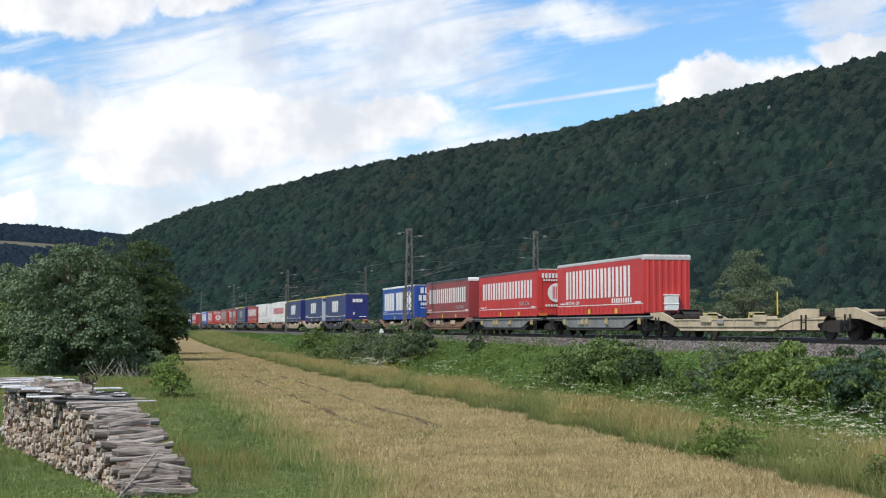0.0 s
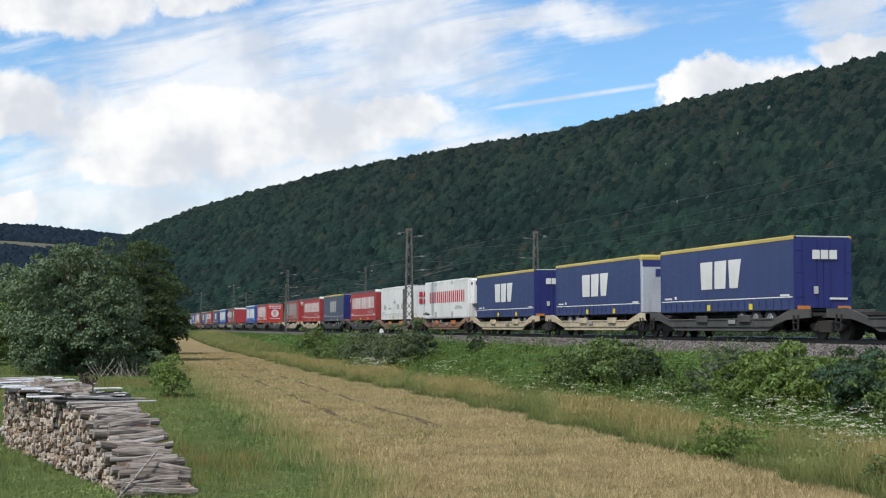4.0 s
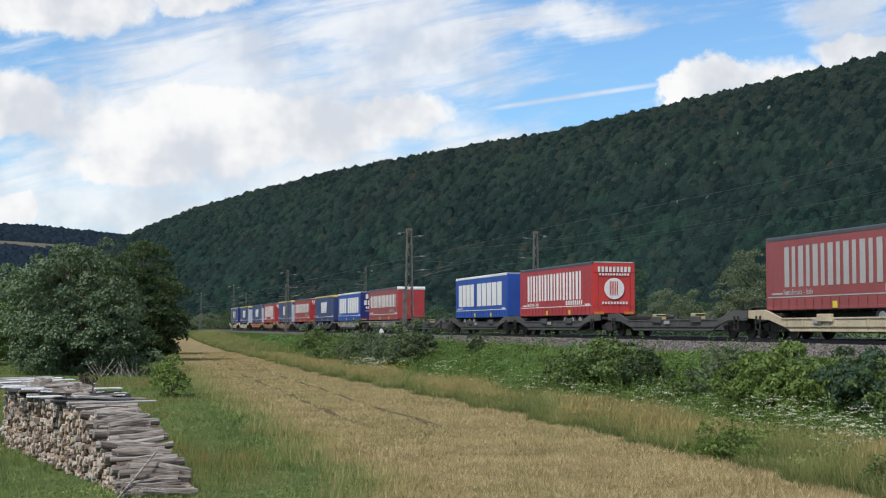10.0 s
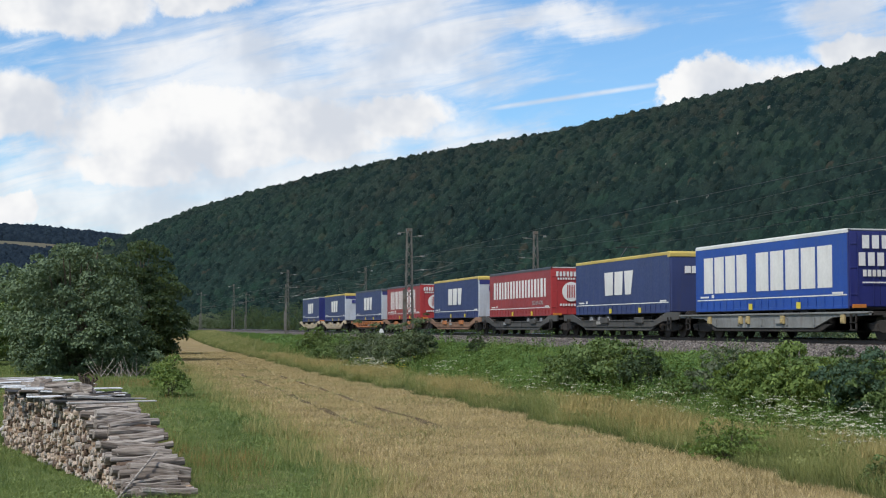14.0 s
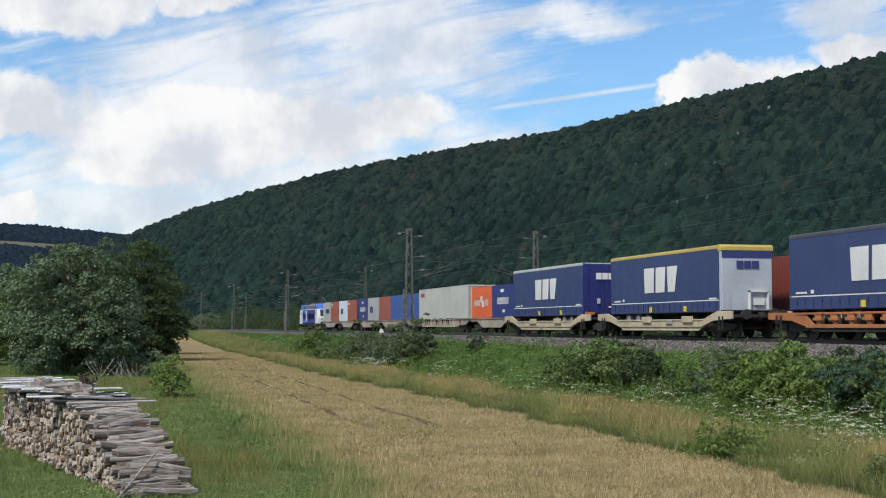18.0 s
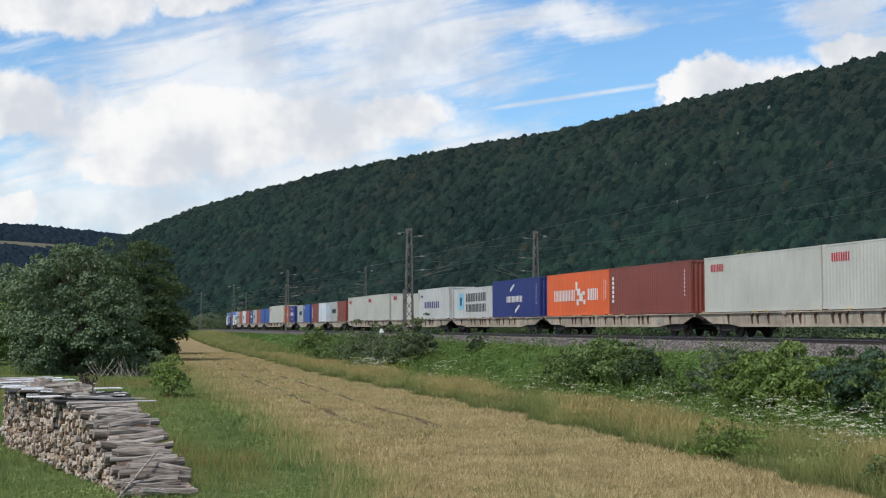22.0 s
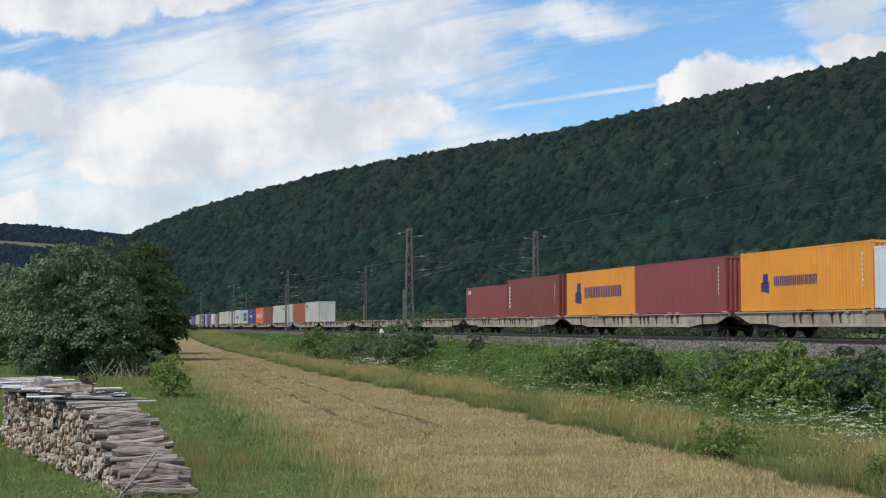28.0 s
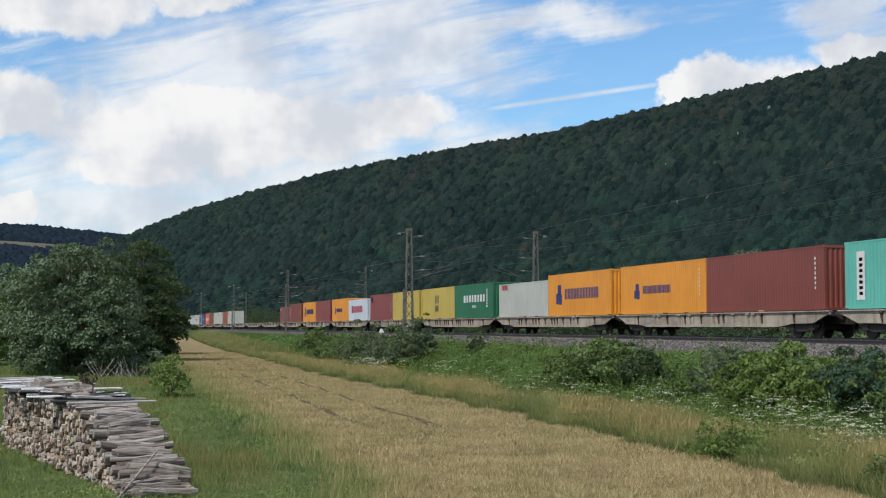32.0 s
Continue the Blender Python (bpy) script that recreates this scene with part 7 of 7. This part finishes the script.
cover("bank_grass", 110000, 24, 260, 1.9, lambda y: (np.maximum(fieldR(y) + 2.2, 17.0), np.full(y.shape, 24.5)), 0.24, 0.014, 0.9, "bank_grass", 4, "lush green grass on the railway bank", 0.02)
cover("verge_grass", 9000, 26, 260, 1.7, lambda y: (np.full(y.shape, 24.3), np.full(y.shape, 25.1)), 0.16, 0.012, 0.5, "bank_grass", 3, "short grass beside the track bed", 0.02)
cover("crest_grass", 9000, 110, 420, 1.4, lambda y: (np.full(y.shape, 23.6), np.full(y.shape, 25.2)), 0.42, 0.03, 0.4, "bank_grass", 3, "tall grass along the crest of the bank", 0.006)
cover("margin_herbs", 6000, 19, 120, 1.6, margin, 0.40, 0.035, 0.7, "leaf_fresh", 3, "leafy green weeds along the field's margin", 0.012, 0.2)
cover("bank_herbs", 22000, 24, 160, 1.7, lambda y: (np.full(y.shape, 17.2), np.full(y.shape, 24.2)), 0.46, 0.03, 0.7, "leaf_fresh", 3, "bright green leafy herbs on the bank", 0.012, -0.2)


def tall_herbs(name, n, y0, y1, x0, x1, h, size, leaf, label, patchy):
    """Upright stems with leaves in whorls, in drifts."""
    y = y0 + (y1 - y0) * R.random(n) ** 1.6
    x = R.uniform(x0, x1, n)
    d = np.sin(x * 1.1 + 1.5 * np.sin(y * 0.43)) + np.sin(y * 0.53 + 1.1 * np.sin(x * 0.8) + 1.0)
    keep = d + R.normal(0, 0.3, n) > patchy
    x, y = x[keep], y[keep]
    hh = h * R.uniform(0.55, 1.15, len(x)) * (1 + 0.25 * np.sin(x * 2.1 + y))
    z0 = land(x, y)
    lx, ly = R.normal(0, 0.10, len(x)), R.normal(0, 0.10, len(x))
    m = 14
    q = np.tile(np.linspace(0.18, 1.0, m), len(x))
    rp = (lambda v: np.repeat(v, m))
    a = R.uniform(0, 2 * np.pi, len(q))
    r = size * 0.7 * (1.15 - q * 0.75)
    p = np.c_[rp(x) + rp(lx) * q + r * np.cos(a), rp(y) + rp(ly) * q + r * np.sin(a), rp(z0) + rp(hh) * q]
    v, f = leaves(p, np.c_[0.5 * np.cos(a), 0.5 * np.sin(a), np.full(len(a), 0.8)], size * (1.2 - 0.55 * q) * (1 + 0.006 * (rp(y) - y0)), 0.35)
    solid(name, raw_mesh(name, v, f), M[leaf], label, "herbs", "stuff")


tall_herbs("nettles", 3800, 26, 150, 17.6, 24.2, 0.85, 0.10, "bank_leaf", "tall dark green nettles in drifts on the bank", 0.0)
tall_herbs("willowherb", 2600, 24, 110, 16.4, 21.5, 1.05, 0.085, "leaf_fresh", "tall bright green leafy stems on the bank's foot", 0.35)
tall_herbs("margin_weeds", 1500, 20, 90, 14.6, 18.0, 0.8, 0.07, "margin_grass", "loose yellow-green weeds in the margin", 0.2)


def leafage(name, n, y0, y1, pw, inside, low, high, size, leaf, label, patchy):
    """Broad leaves of herbs in drifts."""
    y = y0 + (y1 - y0) * R.random(n) ** pw
    x0, x1 = inside(y)
    x = x0 + (x1 - x0) * R.random(n)
    d = np.sin(x * 1.5 + 1.3 * np.sin(y * 0.57)) + np.sin(y * 0.71 + 1.1 * np.sin(x * 0.91) + 2.0)
    keep = d + R.normal(0, 0.4, n) > patchy
    x, y, d = x[keep], y[keep], d[keep]
    z = land(x, y) + low + (high - low) * R.random(len(x)) * np.clip(0.5 + 0.35 * d, 0.2, 1.2)
    v, f = leaves(np.c_[x, y, z], np.tile((-0.3, -0.5, 0.7), (len(x), 1)), size * (1 + 0.008 * (y - y0)), 0.7)
    solid(name, raw_mesh(name, v, f), M[leaf], label, "herbs", "stuff")


leafage("bank_leafage", 90000, 26, 190, 1.8, lambda y: (np.maximum(fieldR(y) + 2.4, 17.0), np.full(y.shape, 24.3)), 0.05, 0.42, 0.085, "bank_leaf", "leafy green herbs covering the bank", -0.2)
leafage("margin_leafage", 26000, 20, 120, 1.6, lambda y: (fieldR(y) + 0.2, fieldR(y) + 3.6), 0.05, 0.50, 0.06, "margin_grass", "leafy weeds along the field's margin", 0.2)
leafage("meadow_leafage", 40000, 19, 90, 1.7, lambda y: (-0.06 * y - 3.0, fieldL(y) + 0.1), 0.02, 0.14, 0.05, "grass", "low broad-leaved weeds in the meadow", 0.1)


def umbels(n, y0, y1, x0, x1, size, leaf, label):
    """Flat flower heads on thin stalks."""
    c = max(6, n // 30)
    cx, cy = R.uniform(x0, x1, c), y0 + (y1 - y0) * R.random(c) ** 1.5
    k = R.integers(0, c, n)
    x, y = cx[k] + R.normal(0, 0.55, n), cy[k] + R.normal(0, 0.9, n)
    z = land(x, y) + R.uniform(0.6, 1.15, n)
    m = 13
    p = np.repeat(np.c_[x, y, z], m, axis=0) + R.normal(0, size * 1.25, (n * m, 3)) * np.array([1, 1, 0.22])
    v, f = leaves(p, np.tile((0.0, 0.0, 1.0), (n * m, 1)), size, 0.35)
    solid("wild_flowers", raw_mesh("wild_flowers", v, f), M[leaf], label, "wild flowers", "stuff")
    v, f = blades(np.c_[x, y, land(x, y)], z - land(x, y), 0.012, 0.05, 1)
    solid("flower_stalks", raw_mesh("flower_stalks", v, f), M["bank_grass"], "thin green flower stalks", "wild flowers", "stuff")


umbels(520, 26, 44, 15.8, 18.2, 0.034, "umbel", "white flat-headed wild flowers on the bank")
umbels(95, 46, 76, 16.0, 18.6, 0.046, "umbel", "white flat-headed wild flowers on the bank")
umbels(90, 76, 94, 16.6, 18.4, 0.06, "umbel", "white flat-headed wild flowers on the bank")
umbels(22, 80, 90, 17.0, 18.2, 0.05, "leaf_yellow", "yellow wild flowers by the field")

# ---------- wood pile ----------
def log_mesh(seed, r, ln, split):
    rr = random.Random(seed)
    n = 5 if split else 8
    if split:
        a0 = rr.random() * 6.28
        prof = [(r * 1.15 * math.cos(a0 + t) * rr.uniform(0.75, 1.1), r * 1.15 * math.sin(a0 + t) * rr.uniform(0.75, 1.1)) for t in (0, 1.1, 2.3, 3.6, 4.9)]
    else:
        prof = [(r * math.cos(2 * math.pi * i / n) * rr.uniform(0.84, 1.10), r * math.sin(2 * math.pi * i / n) * rr.uniform(0.84, 1.10)) for i in range(n)]
    s = Shape()
    dx, dz = rr.uniform(-0.05, 0.05), rr.uniform(-0.045, 0.045)
    mid = [(u * 1.02 + dx, v * 1.02 + dz) for u, v in prof]
    end = [(u * 0.94, v * 0.94) for u, v in prof]
    vs = [(-ln / 2, u, v) for u, v in prof] + [(0, u, v) for u, v in mid] + [(ln / 2, u, v) for u, v in end]
    fs = [tuple(range(n - 1, -1, -1)), tuple(range(2 * n, 3 * n))]
    for q in range(2):
        fs += [(n * q + i, n * q + (i + 1) % n, n * q + n + (i + 1) % n, n * q + n + i) for i in range(n)]
    s.add(vs, fs)
    return s.mesh("log", 0.004)


# the stack runs from its open end away along the meadow; its face turns to the path
P0, P1 = Vector((0.76, 25.97, 0)), Vector((-3.1, 43.0, 0))     # foot of the face: open end, far end
along = (P1 - P0).normalized()
inward = Vector((along.y, -along.x, 0))      # from the face into the stack
pile = thing("wood_pile", "stacked split firewood logs, greyed, under boards", "wood pile")
log_round = [log_mesh(k, 0.070, 1.08, False) for k in range(6)]
log_split = [log_mesh(20 + k, (0.066, 0.052, 0.060, 0.043)[k % 4], 1.05, True) for k in range(12)]
log_thick = [log_mesh(40 + k, 0.088, 1.12, False) for k in range(4)]
rr = random.Random(5)
face_m = Matrix((( inward.x, along.x, 0, 0), (inward.y, along.y, 0, 0), (0, 0, 1, 0), (0, 0, 0, 1)))
count = 0
rest_v, rest_f, rest_n = [], [], 0
ROWS, STEP = 15, 0.090
for row in range(ROWS):
    z = 0.07 + row * STEP
    u = 0.05 + 0.25 * row + rr.uniform(-0.06, 0.06)       # the end slopes back as it rises
    start = u
    while u < 16.4 and count < 2400:
        if 12.8 < u < 13.8:         # a gap, then a second stack set back
            u = 13.8
        p = P0 + along * u + inward * ((0.52 if u < 13 else 1.15) + rr.uniform(-0.10, 0.08))
        head = u < start + 0.3 and row % 2 == 0
        if u < start + 0.3 and not head:
            p = p + inward * 0.12
        if head or rr.random() < 0.07:
            me, mt = rr.choice(log_thick if head else log_round), M["wood_grey"]
        else:
            me, mt = rr.choice(log_split), M["wood_cut"]
        tilt = rr.uniform(-12, 12) if head else rr.uniform(-3, 3)
        m = Matrix.Translation((p.x, p.y, z + rr.uniform(-0.012, 0.012))) @ face_m @ pose(0, 0, 0, 0, rr.uniform(-4, 4), tilt) @ pose(0, 0, 0, rr.uniform(0, 360))
        if u < 0.25 * row + 1.5:
            part("log", me, mt, pile, at=m)
        else:
            rest_v += [tuple(m @ q.co) for q in me.vertices]
            rest_f += [tuple(rest_n + i for i in q.vertices) for q in me.polygons]
            rest_n = len(rest_v)
        u += rr.uniform(0.085, 0.118)
        count += 1
me = bpy.data.meshes.new("stacked_wood")
me.from_pydata(rest_v, [], rest_f)
tagged(part("stacked_wood", me, M["wood_cut_stack"], pile), kind="stuff")
# slipped logs on the sloping end and at its foot
thin = [log_mesh(60 + k, 0.045, 1.0, False) for k in range(4)]
for k in range(26):
    q = k / 26
    p = P0 + along * (0.0 + 3.55 * q + rr.uniform(-0.09, 0.03)) + inward * (0.60 + rr.uniform(-0.16, 0.2))
    part("log", rr.choice(log_thick if rr.random() < 0.4 else log_round if rr.random() < 0.6 else thin), M["wood_grey"], pile, at=Matrix.Translation((p.x, p.y, 0.12 + 1.28 * q + rr.uniform(-0.02, 0.03))) @ face_m @ pose(0, 0, 0, 0, rr.uniform(-7, 7), rr.uniform(-18, 18)) @ pose(0, 0, 0, rr.uniform(0, 360)))
for k in range(9):
    p = P0 + along * rr.uniform(-0.1, 0.25) + inward * rr.uniform(0.35, 0.75)
    part("log", rr.choice(log_round), M["wood_grey"], pile, at=Matrix.Translation((p.x, p.y, rr.uniform(0.05, 0.14))) @ face_m @ pose(0, 0, 0, 0, rr.uniform(-4, 4), rr.uniform(-30, 30)))
# leaning pole
p = P0 + along * 0.1 + inward * 0.1
part("pole", Shape().rod((p.x - 0.35, p.y - 0.5, 0.02), (p.x + 0.42, p.y + 0.75, 0.78), 0.022, 6), M["wood_grey"], pile)
# split logs, then boards, tin and tarred sheet across the top
top = 0.07 + ROWS * STEP
for k in range(70):
    p = P0 + along * (3.7 + 9.0 * (k + rr.random()) / 70) + inward * (0.50 + rr.uniform(-0.15, 0.2))
    part("log", rr.choice(log_round + log_split), M["wood_grey"], pile, at=Matrix.Translation((p.x, p.y, top + rr.uniform(0.0, 0.03))) @ face_m @ pose(0, 0, 0, 0, rr.uniform(-5, 5), rr.uniform(-22, 22)) @ pose(0, 0, 0, rr.uniform(0, 360)))
for k in range(60):
    u = 5.0 + 10.8 * ((k % 30) + rr.random()) / 30
    layer = k // 30
    ln, wd = rr.uniform(0.8, 1.9), rr.uniform(0.12, 0.42)
    p = P0 + along * u + inward * (0.58 + rr.uniform(-0.2, 0.25))
    # besides tarred cover, the black sheets stand in for shaded gaps between boards
    mt = ("board", "tar_board", "wood_grey", "sheet", "wood_grey", "tar_board", "board")[rr.randrange(7)]
    thick = 0.008 if mt == "sheet" else rr.choice((0.012, 0.022, 0.04))
    b = Shape().box(-ln / 2, ln / 2, -wd / 2, wd / 2, -thick, thick).mesh("cover_board", 0.004)
    part("cover_board", b, M[mt], pile, "weathered cover board", Matrix.Translation((p.x, p.y, top + 0.10 + 0.07 * layer + rr.uniform(0, 0.03))) @ face_m @ pose(0, 0, 0, rr.uniform(-9, 9), rr.uniform(-5, 5), rr.uniform(-16, 16)))
for u, off, ln, wd, mt, yaw, dz in ((3.0, 0.75, 1.9, 0.20, "board", 4, 0.10), (3.9, 0.85, 1.7, 0.16, "board", -3, 0.14), (4.6, 0.35, 2.1, 0.34, "sheet", 3, 0.17), (5.6, 0.75, 1.9, 0.26, "sheet", -4, 0.20),
                                    (6.6, 0.70, 2.3, 0.30, "sheet", 2, 0.24), (7.5, 0.20, 1.9, 0.30, "sheet", 5, 0.24), (8.4, 0.55, 2.2, 0.34, "sheet", -2, 0.26), (9.6, 0.40, 2.3, 0.30, "board", 2, 0.25),
                                    (10.8, 0.55, 2.2, 0.34, "sheet", 3, 0.27), (12.2, 0.45, 2.3, 0.34, "sheet", -3, 0.27), (13.4, 0.5, 2.2, 0.34, "board", 1, 0.27)):
    p = P0 + along * (u + 1.5) + inward * off
    part("cover_board", Shape().box(-ln / 2, ln / 2, -wd / 2, wd / 2, -0.013, 0.013).mesh("cover_board", 0.004), M[mt], pile, "pale cover board",
         Matrix.Translation((p.x, p.y, top + dz)) @ face_m @ pose(0, 0, 0, 0, rr.uniform(-3, 3), yaw))
# sawn chunks and thick rounds lying on the cover, and a dry root
chunk = [log_mesh(90 + k, r, ln, k % 2 == 0) for k, (r, ln) in enumerate(((0.10, 0.36), (0.075, 0.6), (0.11, 0.28), (0.06, 0.9)))]
for k in range(18):
    p = P0 + along * rr.uniform(5.5, 13) + inward * rr.uniform(0.1, 0.95)
    part("chunk", rr.choice(chunk), M["wood_grey"], pile, "greyed sawn chunk", Matrix.Translation((p.x, p.y, top + rr.uniform(0.20, 0.30))) @ face_m @ pose(0, 0, 0, rr.uniform(-20, 20), rr.uniform(-10, 10), rr.uniform(-40, 40)))
p = P0 + along * 7.4 + inward * 0.9
root = Shape()
for k in range(13):
    a = rr.uniform(0, 6.28)
    q = (p.x + 0.22 * math.cos(a), p.y + 0.2 * math.sin(a), top + 0.30 + rr.uniform(0.0, 0.30))
    e = (q[0] + rr.uniform(-0.16, 0.16), q[1] + rr.uniform(-0.1, 0.1), q[2] + rr.uniform(-0.12, 0.14))
    root.rod((p.x + rr.uniform(-0.08, 0.08), p.y, top + 0.30), q, 0.05, 6, 0.026).rod(q, e, 0.026, 5, 0.010)
part("root", root.mesh("root"), M["bark"], pile, "dry twisted root lying on the boards")
# end post, and planks leaning where the first stack stops
p = P0 + along * 12.95 + inward * 0.05
part("post", Shape().rod((p.x, p.y, -0.1), (p.x, p.y, top + 0.12), 0.06, 7), M["wood_grey"], pile)
for k in range(4):
    p = P0 + along * (13.2 + 0.22 * k) + inward * (-0.25 + 0.12 * k)
    part("plank", Shape().box(-0.5, 0.5, -0.10, 0.10, -0.015, 0.015).mesh("plank", 0.004), M["board"], pile, "pale leaning plank", Matrix.Translation((p.x, p.y, 0.28 + 0.04 * k)) @ face_m @ pose(0, 0, 0, 0, -28 - 5 * k, 12 * k - 20))


# pale rocks showing through the hillside forest
def rock(x, y, z, size, seed):
    rr = random.Random(seed)
    s = Shape()
    n = 7
    for k in range(3):
        r = size * (1 - 0.3 * k)
        s.add([], [])
        ring = [(r * rr.uniform(0.7, 1.2) * math.cos(2 * math.pi * i / n) + k * 0.4, r * 0.8 * rr.uniform(0.7, 1.2) * math.sin(2 * math.pi * i / n)) for i in range(n)]
        s.prism(ring, -6.0 + k * size * 0.35, size * (0.35 + 0.42 * k), "z")
    solid("rock_outcrop", s.mesh("rock_outcrop", size * 0.06), M["rock"], "pale bare rock outcrop in the forest", "rock", group="rocks on the hillside", at=pose(x, y, z, 0, 0, rr.uniform(0, 360)))


ROCKS = [(430.3, 923.2, 120.0, 3.2), (436.5, 911.0, 117.5, 2.4), (488.1, 943.8, 166.0, 3.4), (479.1, 941.7, 156.0, 3.0), (496.3, 912.9, 159.5, 2.6), (431.7, 878.7, 103.0, 2.0),
         (360.0, 1030.4, 104.5, 2.2), (302.7, 1046.0, 72.0, 2.2)]
rr = random.Random(8)
for k in range(16):
    q = rr.choice(ROCKS[:7])
    x, y = q[0] + rr.uniform(-95, 60), q[1] + rr.uniform(-70, 110)
    ROCKS.append((x, y, float(land(x, y)) + 6.2 + rr.uniform(0.2, 1.0), rr.uniform(1.0, 1.8)))
for i, (x, y, z, size) in enumerate(ROCKS + [(q[0] + 2.4 - 1.9 * (k % 3), q[1] - 1.5, q[2] + 1.1 - 1.2 * (k % 2), q[3] * 0.7) for k, q in enumerate(ROCKS)]):
    rock(x, y, z - 0.9, size * 0.36, i)


# ---------- what moves: the two trains ----------
def motions():
    for ob, x, s, train in MOVERS:
        rows = []
        for k in range(17):
            t = 2.0 * k
            rows.append((t, pose(x, s - run_a(t) if train == "A" else s + run_b(t), RAIL)))
        walk(ob, rows)


motions()
